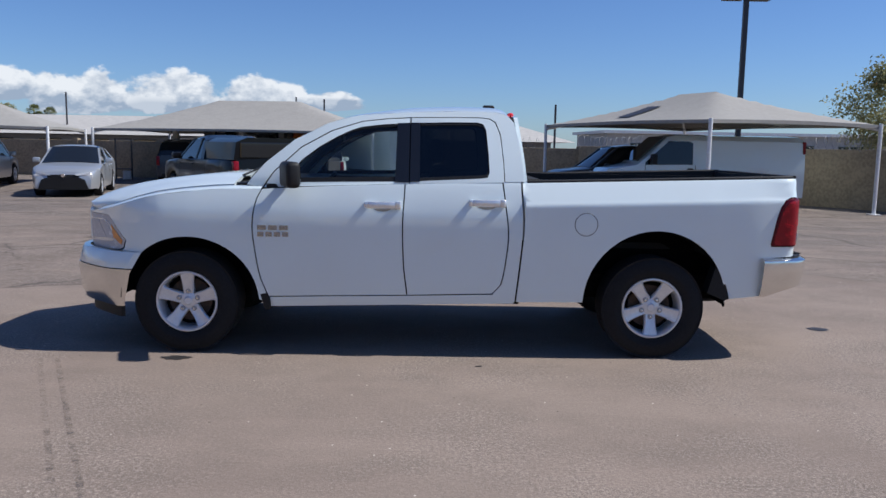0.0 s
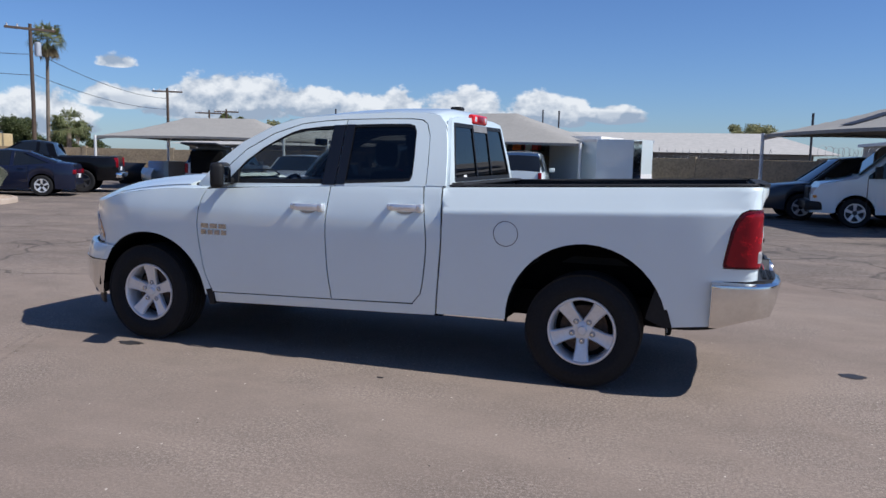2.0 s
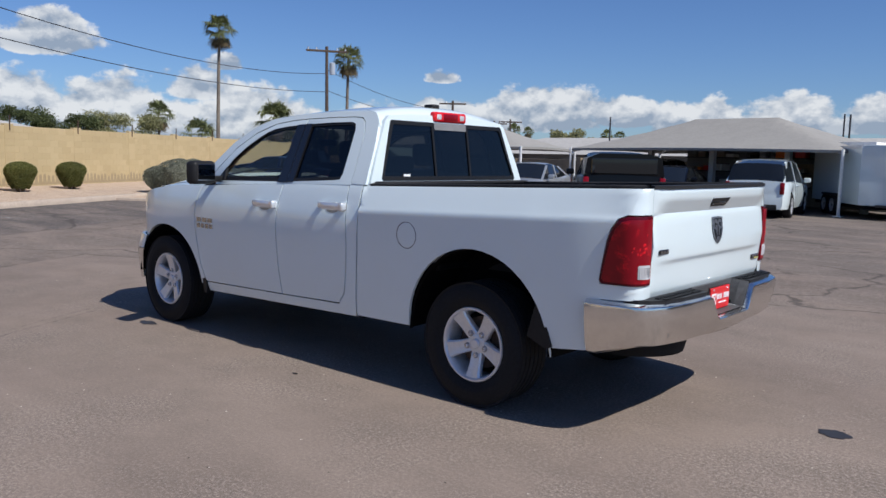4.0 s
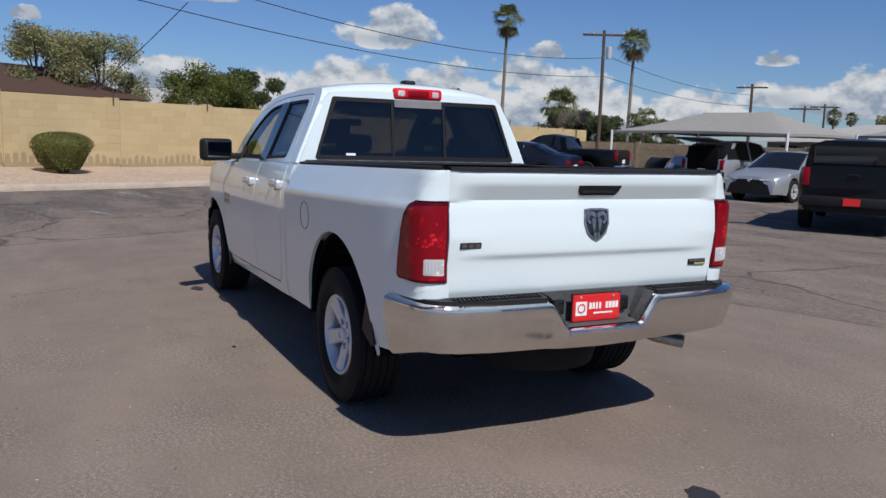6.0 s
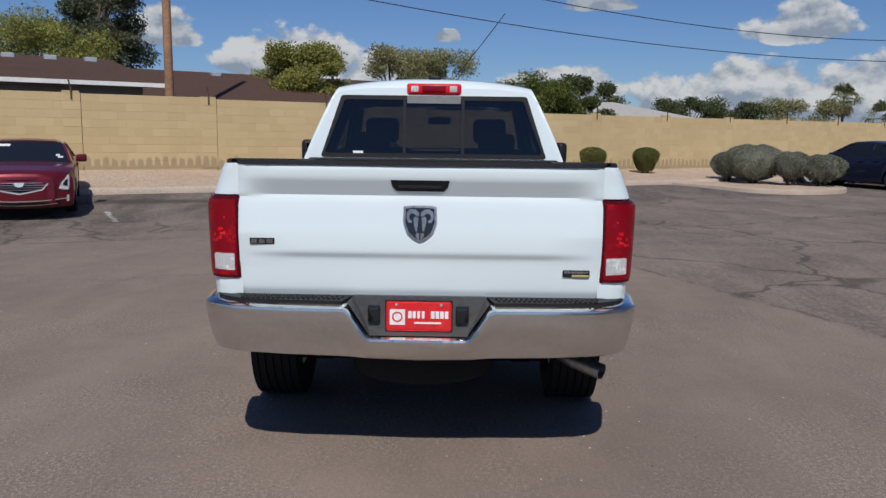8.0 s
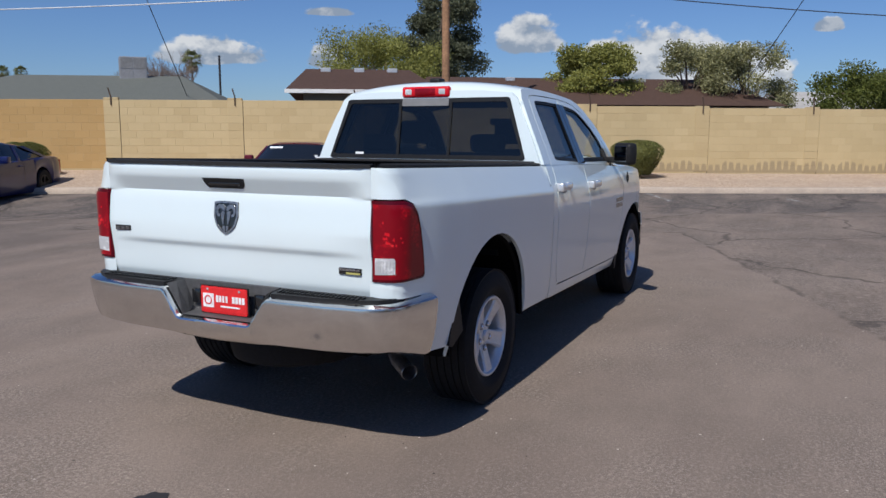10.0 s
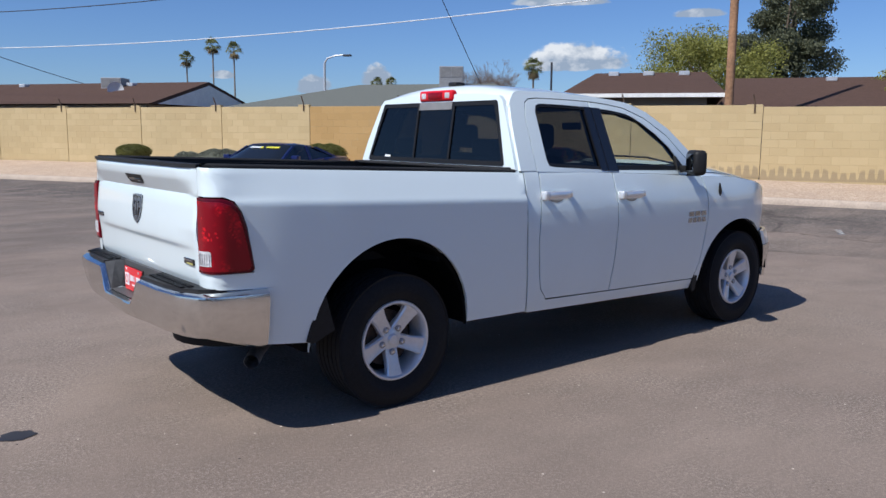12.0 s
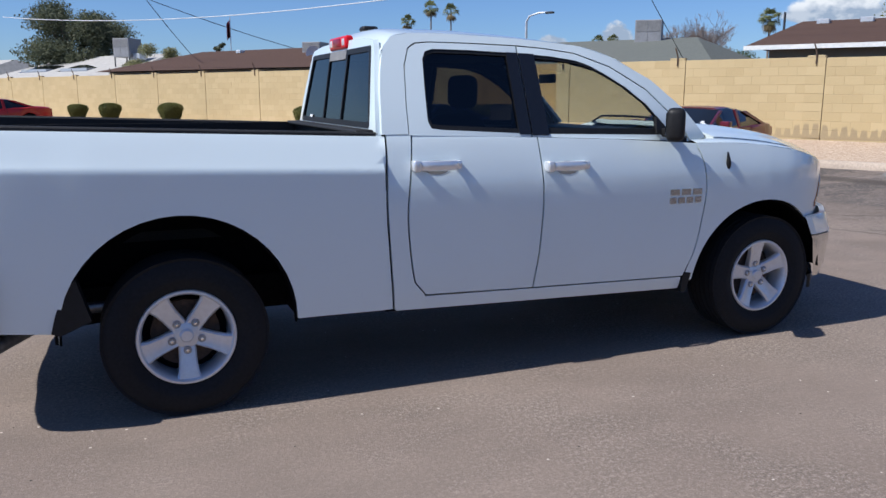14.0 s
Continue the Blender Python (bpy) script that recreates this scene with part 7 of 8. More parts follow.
# cab inside
part("dashboard", box(bmesh.new(), -1.33, -0.90, -0.84, 0.84, 0.95, 1.325, 0.05, 3), "black", truck, "dark dashboard")
for s in (1, -1):
    part("pillar_lining", tube(bmesh.new(), [(-1.22, s * 0.815, 1.30), (-1.00, s * 0.765, 1.52), (-0.70, s * 0.70, 1.715), (-0.45, s * 0.665, 1.765), (-0.05, s * 0.655, 1.775)], [0.045, 0.045, 0.045, 0.035, 0.03], 8), "black", truck, "dark lining of the front pillar")
for s in (1, -1):
    part("door_trim", B(-1.18, 0.70, s * 0.875 - 0.02, s * 0.875 + 0.02, 0.52, 1.30), "black", truck, "dark inner door panel")
    st = part("front_seat", box(bmesh.new(), -0.62, -0.08, s * 0.42 - 0.27, s * 0.42 + 0.27, 0.72, 0.95, 0.06, 3), "cloth", truck, "dark cloth front seat")
    b = box(bmesh.new(), -0.09, 0.09, s * 0.42 - 0.26, s * 0.42 + 0.26, 0.80, 1.46, 0.07, 3)
    b.transform(Matrix.Translation((-0.05, 0, 0.8)) @ Matrix.Rotation(radians(14), 4, "Y") @ Matrix.Translation((0.05, 0, -0.8)))
    part("backrest", b, "cloth", st)
    part("headrest", box(bmesh.new(), 0.05, 0.16, s * 0.42 - 0.13, s * 0.42 + 0.13, 1.47, 1.66, 0.045, 3), "cloth", st)
    part("headrest", box(bmesh.new(), 0.60, 0.69, s * 0.45 - 0.13, s * 0.45 + 0.13, 1.42, 1.55, 0.035, 3), "cloth", truck, "dark cloth rear headrest")
part("rear_bench", box(bmesh.new(), 0.28, 0.70, -0.80, 0.80, 0.70, 0.93, 0.06, 3), "cloth", truck, "dark cloth rear bench")
part("bench_back", box(bmesh.new(), 0.60, 0.74, -0.80, 0.80, 0.85, 1.42, 0.05, 3), "cloth", truck)
bm = bmesh.new()
pts = [Vector((-0.80 + 0.19 * math.cos(t) * 0.42, -0.42 + 0.19 * math.sin(t), 1.20 + 0.19 * math.cos(t) * 0.9)) for t in spread(0, 2 * math.pi, 28)]
tube(bm, pts, 0.016, 8, False)
sw = part("steering_wheel", bm, "black", truck, "black steering wheel")
part("wheel_hub", box(bmesh.new(), -0.87, -0.80, -0.51, -0.33, 1.13, 1.25, 0.03, 2), "black", sw)
part("steering_column", tube(bmesh.new(), [(-1.05, -0.42, 1.10), (-0.84, -0.42, 1.19)], 0.035, 10), "black", sw)
part("rear_view_mirror", box(bmesh.new(), -0.72, -0.69, -0.09, 0.11, 1.625, 1.685, 0.012, 2), "black", truck, "dark rear-view mirror")

# ---- parked vehicles (local x is forwards) ----
CAR_WHEELS = {}


def car_wheel(r, rim_mat):
    """Meshes of a simple road wheel, shared between vehicles."""
    key = (round(r, 2), rim_mat)
    if key not in CAR_WHEELS:
        w = 0.11
        a = lathe(bmesh.new(), [(r * 0.62, -w * 0.8), (r * 0.70, -w), (r * 0.93, -w), (r, -w * 0.75), (r, w * 0.75), (r * 0.93, w), (r * 0.70, w), (r * 0.62, w * 0.8)], 28)
        b = lathe(bmesh.new(), [(r * 0.64, w * 0.8), (r * 0.66, w * 0.95), (r * 0.60, w * 0.95), (r * 0.57, w * 0.3), (r * 0.56, -w * 0.5)], 28)
        for k in range(5):
            t = 2 * math.pi * k / 5 + 0.3
            rings = []
            for q, wd, f in ((0.06, 0.10, 0.75), (0.30, 0.085, 0.85), (0.60, 0.12, 0.93)):
                rings.append([Vector((r * q * math.cos(t) - c * math.sin(t), y, r * q * math.sin(t) + c * math.cos(t))) for c, y in ((-wd * r, w * 0.4), (-wd * r, w * f), (wd * r, w * f), (wd * r, w * 0.4))])
            loft(b, rings)
        c = lathe(bmesh.new(), [(0.0, w * 0.82), (r * 0.16, w * 0.8), (r * 0.18, w * 0.5), (r * 0.58, w * 0.1), (r * 0.58, -w * 0.3)], 20)
        out = []
        for nm, bm, mat in (("tyre", a, "tyre"), ("rim", b, rim_mat), ("hub", c, "dark_steel")):
            me = bpy.data.meshes.new(nm)
            bmesh.ops.recalc_face_normals(bm, faces=bm.faces)
            bm.to_mesh(me), bm.free()
            me.materials.append(M[mat])
            me.shade_smooth()
            me.set_sharp_from_angle(angle=radians(35))
            out.append((nm, me))
        CAR_WHEELS[key] = out
    return CAR_WHEELS[key]


def vehicle(name, label, category, x, y, heading, paint, L, W, belt, roof, wb, r=0.33, sill=0.22, front_w=0.80, rear_w=0.86, rim_mat="alloy", lamp="tall", face=True, plate=True, z=None, scale=1.0):
    """belt: (x, z) of the hood, waist and deck from rear to front; roof: (x, z) of the glasshouse from rear to front."""
    ob = thing(name, label, category, pose(x, y, ground_z(x, y) if z is None else z, 0, 0, heading) @ Matrix.Scale(scale, 4))
    hw = W / 2
    axles = (wb / 2, -wb / 2)
    x0, x1 = -L / 2, L / 2

    def width(a):
        f = max(0.0, (a - (x1 - 0.75)) / 0.75)
        b = max(0.0, ((x0 + 0.55) - a) / 0.55)
        return hw * (1 - (1 - front_w) * f**2.2 - (1 - rear_w) * b**2.4)

    def low(a):
        z = sill
        for c in axles:
            d = abs(a - c)
            ra = r * 1.16
            if d < ra:
                z = max(z, r + math.sqrt(ra * ra - d * d))
        if a > x1 - 0.35:
            z = max(z, sill + 0.02)
        return z
    stations = sorted(set([round(v, 4) for v in spread(x0, x1, 40)] + [round(c + r * 1.16 * math.cos(radians(q)), 4) for c in axles for q in range(0, 181, 12)] + [round(p[0], 4) for p in belt]))
    bm, rings = bmesh.new(), []
    for a in stations:
        w, zb, zt = width(a), low(a), pl(belt, a)
        mid = zb + (zt - zb) * 0.5
        half = [(w * 0.95, zb), (w * 0.985, zb + (mid - zb) * 0.4), (w, mid), (w * 0.992, zt - (zt - mid) * 0.4), (w * 0.955, zt - 0.03), (w * 0.88, zt), (w * 0.45, zt + 0.022), (0, zt + 0.03)]
        rings.append([Vector((a, b, c)) for b, c in half] + [Vector((a, -b, c)) for b, c in half[-2::-1]])
    vs = loft(bm, rings, False)
    for v in (vs[0], vs[-1]):
        bm.faces.new(v)
    part("body", bm, paint, ob)
    part("floor", B(x0 + 0.25, x1 - 0.25, -hw * 0.86, hw * 0.86, sill + 0.02, sill + 0.06), "under", ob)
    for c in axles:
        part("wheel_housing", B(c - r * 1.15, c + r * 1.15, -hw * 0.72, hw * 0.72, sill + 0.05, min(r * 2.05, pl(belt, c) - 0.06)), "under", ob)
    # glasshouse
    g0, g1 = roof[0][0], roof[-1][0]
    gs = sorted(set([round(v, 4) for v in spread(g0, g1, 24)] + [round(p[0], 4) for p in roof]))
    top = max(p[1] for p in roof)
    bm, rings = bmesh.new(), []

    def gw(a, z):
        zb = pl(belt, a)
        t = max(0.0, (z - zb) / (top - zb))
        return width(a) * (0.91 - 0.19 * t)
    for a in gs:
        zb, zr = pl(belt, a), max(pl(roof, a), pl(belt, a) + 0.001)
        half = [(gw(a, zb) + 0.01, zb - 0.03), (gw(a, zr) if zr - zb < 0.1 else gw(a, zr - 0.06), max(zb, zr - 0.05)), (gw(a, zr) * 0.93, zr), (gw(a, zr) * 0.5, zr + 0.02), (0, zr + 0.028)]
        rings.append([Vector((a, b, c)) for b, c in half] + [Vector((a, -b, c)) for b, c in half[-2::-1]])
    vs = loft(bm, rings, False)
    for v in (vs[0], vs[-1]):
        bm.faces.new(v)
    part("glasshouse", bm, "car_glass", ob, "dark reflecting car windows")
    flat = [p for p in roof if p[1] > top - 0.13]
    a0, a1 = flat[0][0], flat[-1][0]
    bm = bmesh.new()
    grid(bm, lambda a, v: Vector((a, v * gw(a, pl(roof, a)) * 0.965, pl(roof, a) + 0.040 - 0.026 * abs(v) ** 2 - (0.03 if abs(v) > 0.99 else 0))), spread(a0, a1, 14), spread(-1, 1, 12))
    part("roof", rim(bm, (0, 0, -0.025)), paint, ob)
    pill = [(g1, flat[-1][0]), (0.5 * (a0 + a1) + 0.02, 0.5 * (a0 + a1) - 0.04), (g0 + 0.12, flat[0][0])]
    if L > 4.4 and a1 - a0 < 1.2:
        pill[1] = (a0 + 0.42 * (a1 - a0), a0 + 0.38 * (a1 - a0))
    for s in (1, -1):
        for i, (pb, pt) in enumerate(pill):
            wd = (0.05, 0.05, 0.11)[i]
            zb, zr = pl(belt, pb), pl(roof, pt)
            q = []
            for d in (wd, -wd):
                q.append((Vector((pb + d, s * (gw(pb, zb) + 0.022), zb - 0.02)), Vector((pt + d, s * (gw(pt, zr - 0.05) + 0.012), zr - 0.02))))
            bm = bmesh.new()
            loft(bm, [[q[0][0], q[1][0], q[1][0] - Vector((0, s * 0.05, 0)), q[0][0] - Vector((0, s * 0.05, 0))], [q[0][1], q[1][1], q[1][1] - Vector((0, s * 0.05, 0)), q[0][1] - Vector((0, s * 0.05, 0))]])
            part("pillar", bm, paint, ob)
        # lamps, mirrors, handles
        xf, xr = x1 - 0.10, x0 + 0.04
        zf, zr = pl(belt, xf) - 0.10, pl(belt, xr) - 0.16
        wf, wr = width(xf), width(xr)
        if face:
            b = box(bmesh.new(), xf - 0.28, xf + 0.085, s * wf * 0.99 - (0.30 if s > 0 else 0), s * wf * 0.99 + (0 if s > 0 else 0.30), zf - 0.10, zf + 0.03, 0.02, 2)
            part("headlight", b, "clear_lamp", ob, "clear headlight")
        h = 0.34 if lamp == "tall" else 0.14
        b = box(bmesh.new(), xr - 0.055, xr + 0.16, s * wr * 1.005 - (0.12 if lamp == "tall" else 0.34) * (s > 0), s * wr * 1.005 + (0.12 if lamp == "tall" else 0.34) * (s < 0), zr - h * 0.6, zr + h * 0.4, 0.02, 2)
        part("tail_lamp", b, "red_lamp", ob, "red tail lamp")
        mx = g1 - 0.42
        mz = pl(belt, mx) + 0.06
        b = box(bmesh.new(), mx - 0.07, mx + 0.09, s * (hw + 0.10) - 0.10, s * (hw + 0.10) + 0.10, mz - 0.06, mz + 0.09, 0.03, 2)
        part("wing_mirror", b, paint, ob)
        for c in axles:
            w = part("wheel", lathe(bmesh.new(), [(0.0, -0.02), (0.05, -0.02), (0.05, 0.02), (0.0, 0.02)], 8), "under", ob)
            w.location, w.rotation_euler = (c, s * (hw - 0.115), r), (0, 0, 0 if s > 0 else math.pi)
            for nm, me in car_wheel(r, rim_mat):
                new(nm, me).parent = w
        # door joints and handles
        doors = (g1 - 0.30, 0.5 * (a0 + a1) - 0.02, max(g0 + 0.55, axles[1] + r * 1.3)) if name != "parked_coupe" else (g1 - 0.25, -0.55)
        for a in doors:
            w, zb, zt = width(a) + 0.002, max(low(a), sill + 0.10), pl(belt, a)
            mid = low(a) + (zt - low(a)) * 0.5
            line = [(w * 0.975, zb), (w, mid), (w * 0.992, zt - (zt - mid) * 0.4), (w * 0.957, zt - 0.03)]
            bm = bmesh.new()
            loft(bm, [[Vector((a - 0.007, s * b, z)), Vector((a + 0.007, s * b, z)), Vector((a + 0.007, s * (b - 0.02), z)), Vector((a - 0.007, s * (b - 0.02), z))] for b, z in line])
            part("door_joint", bm, "black", ob)
        for a in doors[1:]:
            z = pl(belt, a) - 0.13
            part("door_handle", B(a + 0.06, a + 0.24, s * width(a) - 0.015, s * width(a) + 0.022, z - 0.015, z + 0.015, 0.006, 1), paint, ob)
    zf = pl(belt, x1 - 0.06)
    if face:
        part("grille", box(bmesh.new(), x1 - 0.10, x1 + 0.012, -hw * 0.46, hw * 0.46, sill + 0.22, zf - 0.06, 0.02, 2), "black", ob, "dark front grille")
        part("lower_intake", box(bmesh.new(), x1 - 0.10, x1 + 0.02, -hw * 0.66, hw * 0.66, sill + 0.02, sill + 0.20, 0.02, 2), "black", ob)
    part("rear_valance", box(bmesh.new(), x0 - 0.02, x0 + 0.2, -hw * 0.70, hw * 0.70, sill - 0.02, sill + 0.14, 0.03, 2), "black", ob)
    if plate:
        part("licence_plate", box(bmesh.new(), x0 - 0.022, x0, -0.155, 0.155, sill + 0.34, sill + 0.48, 0.004, 1), "white_print", ob, "plain pale plate")
    return ob


SEDAN = dict(L=4.62, W=1.80, belt=((-2.31, 0.86), (-2.24, 1.00), (-1.75, 1.06), (-0.8, 0.98), (0.7, 0.93), (0.95, 0.93), (1.70, 0.84), (2.08, 0.77), (2.25, 0.70), (2.31, 0.58)), roof=((-1.80, 1.06), (-0.95, 1.37), (-0.35, 1.43), (0.12, 1.40), (0.98, 0.94)), wb=2.70, r=0.325)
SALOON = dict(SEDAN, belt=((-2.31, 0.86), (-2.24, 0.97), (-1.75, 1.00), (-0.8, 0.95), (0.7, 0.92), (0.95, 0.92), (1.70, 0.86), (2.10, 0.80), (2.26, 0.74), (2.31, 0.66)), roof=((-1.80, 1.00), (-0.95, 1.27), (-0.35, 1.325), (0.12, 1.295), (0.98, 0.93)))
COUPE = dict(L=5.0, W=1.92, belt=((-2.5, 0.78), (-2.45, 1.00), (-1.6, 1.04), (-0.6, 0.98), (0.5, 0.93), (0.8, 0.92), (1.9, 0.87), (2.4, 0.80), (2.5, 0.60)), roof=((-1.75, 1.04), (-0.85, 1.30), (-0.30, 1.35), (0.05, 1.33), (0.85, 0.93)), wb=2.95, r=0.36)
SUV = dict(L=4.6, W=1.85, belt=((-2.30, 0.70), (-2.26, 1.08), (-1.6, 1.10), (0.0, 1.05), (0.85, 1.02), (1.1, 1.02), (1.9, 0.93), (2.2, 0.82), (2.30, 0.58)), roof=((-2.24, 1.08), (-1.95, 1.58), (-1.4, 1.68), (-0.2, 1.71), (0.30, 1.66), (1.12, 1.03)), wb=2.66, r=0.36, sill=0.28)
TRUCK = dict(L=5.6, W=1.95, belt=((-2.8, 0.75), (-2.77, 1.24), (-0.8, 1.24), (-0.78, 1.24), (0.95, 1.20), (1.15, 1.21), (2.2, 1.14), (2.66, 1.05), (2.8, 0.75)), roof=((-0.88, 1.24), (-0.62, 1.68), (-0.1, 1.75), (0.30, 1.71), (1.18, 1.21)), wb=3.3, r=0.40, sill=0.42)

sedan = vehicle("parked_sedan", "silver compact sedan parked nose out on the lot", "car", -11.16, 17.6, -74, "silver_paint", rim_mat="alloy", **SEDAN)
vehicle("parked_sedan", "dark navy sedan parked nose to the wall", "car", -19.35, 12.95, 215, "navy_paint", lamp="wide", **SEDAN)
vehicle("parked_sedan", "black sedan parked below the workshop canopy", "car", -7.65, 20.9, -79, "black_paint", **SEDAN)
cad = vehicle("parked_sedan", "maroon sedan with chrome grille parked by the kerb", "car", -8.32, -7.96, 25.1, "maroon_paint", face=False, front_w=0.62, z=0.09, scale=0.925, **SALOON)
chal = vehicle("parked_coupe", "dark blue muscle coupe parked nose out", "car", -4.88, -14.13, 27.0, "blue_paint", rim_mat="black", face=False, front_w=0.66, z=-0.02, scale=0.985, **COUPE)
vehicle("parked_coupe", "red coupe parked far along the wall", "car", 7.3, -32.0, 36, "red_paint", **COUPE)
rav = vehicle("parked_suv", "silver SUV with its tailgate raised", "car", -16.0, 20.5, 104, "silver_paint", **SUV)
vehicle("parked_suv", "white SUV parked under the workshop canopy", "car", -4.3, 21.0, 100, "white_paint", **SUV)
vehicle("parked_suv", "dark grey SUV parked under the canopy", "car", -10.2, 25.6, 97, "gray_paint", **SUV)
vehicle("parked_suv", "dark SUV parked beside a white van", "car", 5.6, 18.4, 190, "gray_paint", **SUV)
tac = vehicle("parked_pickup", "black pickup with a black canopy on its bed", "pickup truck", -5.2, 12.95, 124, "black_paint", rim_mat="dark_steel", plate=False, **TRUCK)
pick2 = vehicle("parked_pickup", "black pickup parked nose to the wall", "pickup truck", -20.4, 15.3, 215, "black_paint", rim_mat="dark_steel", **TRUCK)
part("bed_canopy", loft_bm := (lambda bm: (loft(bm, [[Vector((x, y * w, z)) for y, z in ((-0.86, 1.24), (-0.80, 1.62), (-0.55, 1.72), (0.55, 1.72), (0.80, 1.62), (0.86, 1.24))] for x, w in ((-2.76, 0.98), (-2.60, 1.0), (-0.70, 1.0))]), bm)[1])(bmesh.new()), "black_paint", tac, "black fibreglass bed canopy")
part("canopy_window", box(bmesh.new(), -2.79, -2.72, -0.70, 0.70, 1.28, 1.62, 0.02, 1), "car_glass", tac)
part("plate_surround", B(-2.95, -2.925, -0.14, 0.14, 0.55, 0.68), "red_plate", tac, "red dealer plate")
part("handle", box(bmesh.new(), -2.83, -2.80, -0.10, 0.10, 1.07, 1.12, 0.01, 1), "gloss_black", tac)
part("rear_bumper", box(bmesh.new(), -2.93, -2.72, -0.88, 0.88, 0.52, 0.70, 0.03, 2), "black", tac)
part("rear_bumper", box(bmesh.new(), -2.93, -2.72, -0.88, 0.88, 0.52, 0.70, 0.03, 2), "chrome", pick2)
# solid black blocks in the beds, standing for the shade of an open bed
for own in (tac, pick2):
    part("bed_hollow", B(-2.68, -0.92, -0.78, 0.78, 1.10, 1.262), "under", own)
# silver sedan's wide lower grille, lamps and chrome bar
nose_grille = fill([(-0.66, 0.22), (0.66, 0.22), (0.56, 0.50), (0.44, 0.55), (-0.44, 0.55), (-0.56, 0.50)], (), lambda a, b: (2.335, a, b))
part("nose_grille", rim(nose_grille, (-0.08, 0, 0)), "black", sedan, "wide black nose grille", False)
part("emblem", lathe(bmesh.new(), [(0.0, 2.345), (0.05, 2.345), (0.06, 2.31)], 14, "x", (0, 0, 0.615)), "chrome", sedan)
for s in (1, -1):
    lamp_slit = fill([(s * 0.30, 0.655), (s * 0.70, 0.705), (s * 0.72, 0.635), (s * 0.34, 0.615)], (), lambda a, b: (2.345 - 0.25 * max(0, abs(a) - 0.45), a, b))
    part("lamp_bezel", rim(lamp_slit, (-0.06, 0, 0)), "lamp_bezel", sedan, "slim dark lamp surround", False)
# raised tailgate of the SUV; a solid black box gives its load bay's shade
b = box(bmesh.new(), -1.05, -0.02, -0.66, 0.66, -0.03, 0.04, 0.03, 2)
b.transform(Matrix.Translation((-1.98, 0, 1.68)) @ Matrix.Rotation(radians(6), 4, "Y"))
part("open_tailgate", b, "gray_paint", rav, "raised tailgate")
part("load_bay", box(bmesh.new(), -2.325, -2.20, -0.62, 0.62, 0.68, 1.52, 0.06, 2), "under", rav, "black box that stands for the shaded open load bay")
part("bumper", box(bmesh.new(), -2.40, -2.2, -0.86, 0.86, 0.42, 0.64, 0.04, 2), "black", rav)
# maroon sedan's front: bumper skin, chrome-framed shield grille with bars, upright lamps, chrome strips
shield_out = [(-0.50, 0.665), (0.50, 0.665), (0.485, 0.610), (0.37, 0.475), (0.0, 0.400), (-0.37, 0.475), (-0.485, 0.610)]
shield_in = [(-0.468, 0.645), (0.468, 0.645), (0.452, 0.607), (0.350, 0.492), (0.0, 0.424), (-0.350, 0.492), (-0.452, 0.607)]


def bend(d):
    return lambda a, b: (2.355 + d - 0.22 * a * a - 0.16 * abs(a) ** 5 - 0.35 * max(0.0, b - 0.56) ** 1.2 - 0.5 * max(0.0, 0.26 - b), a, b)


def strip(own, name, w, z, mat, h, at, sag=0.0):
    bm = bmesh.new()
    grid(bm, lambda a, v: Vector(at(a, z + v - sag * (1 - (a / w) ** 2))), spread(-w, w, 18), (-h, h))
    part(name, rim(bm, (-0.03, 0, 0)), mat, own)


skin = [(-0.84, 0.18), (-0.4, 0.155), (0.4, 0.155), (0.84, 0.18), (0.87, 0.45), (0.86, 0.68), (0.80, 0.755), (0.55, 0.715), (-0.55, 0.715), (-0.80, 0.755), (-0.86, 0.68), (-0.87, 0.45)]
part("front_bumper", panel(skin, lambda a, b: Vector(bend(0)(a, b)), [shield_out], 0.06, 0.05, 0, (-0.31, 0, 0)), "maroon_paint", cad)
part("grille_mesh", rim(fill(shield_in, (), bend(-0.03)), (-0.05, 0, 0)), "black", cad, "dark grille mesh", False)
part("chrome_surround", rim(fill(shield_out, [shield_in], bend(0.012)), (-0.05, 0, 0)), "alloy", cad, "chrome grille frame", False)
for z, w in ((0.608, 0.44), (0.567, 0.41), (0.526, 0.37), (0.485, 0.32)):
    strip(cad, "grille_bar", w, z, "relief", 0.0055, bend(-0.006))
part("emblem", rim(fill([(-0.085, 0.615), (0.085, 0.615), (0.062, 0.555), (0.0, 0.530), (-0.062, 0.555)], (), bend(0.022)), (-0.02, 0, 0)), "alloy", cad, "", False)
strip(cad, "chrome_strip", 0.76, 0.325, "chrome", 0.009, bend(0.016), 0.045)
strip(cad, "chrome_strip", 0.60, 0.235, "chrome", 0.006, bend(0.018), 0.030)
strip(cad, "lower_slot", 0.66, 0.262, "black", 0.012, bend(0.012), 0.032)
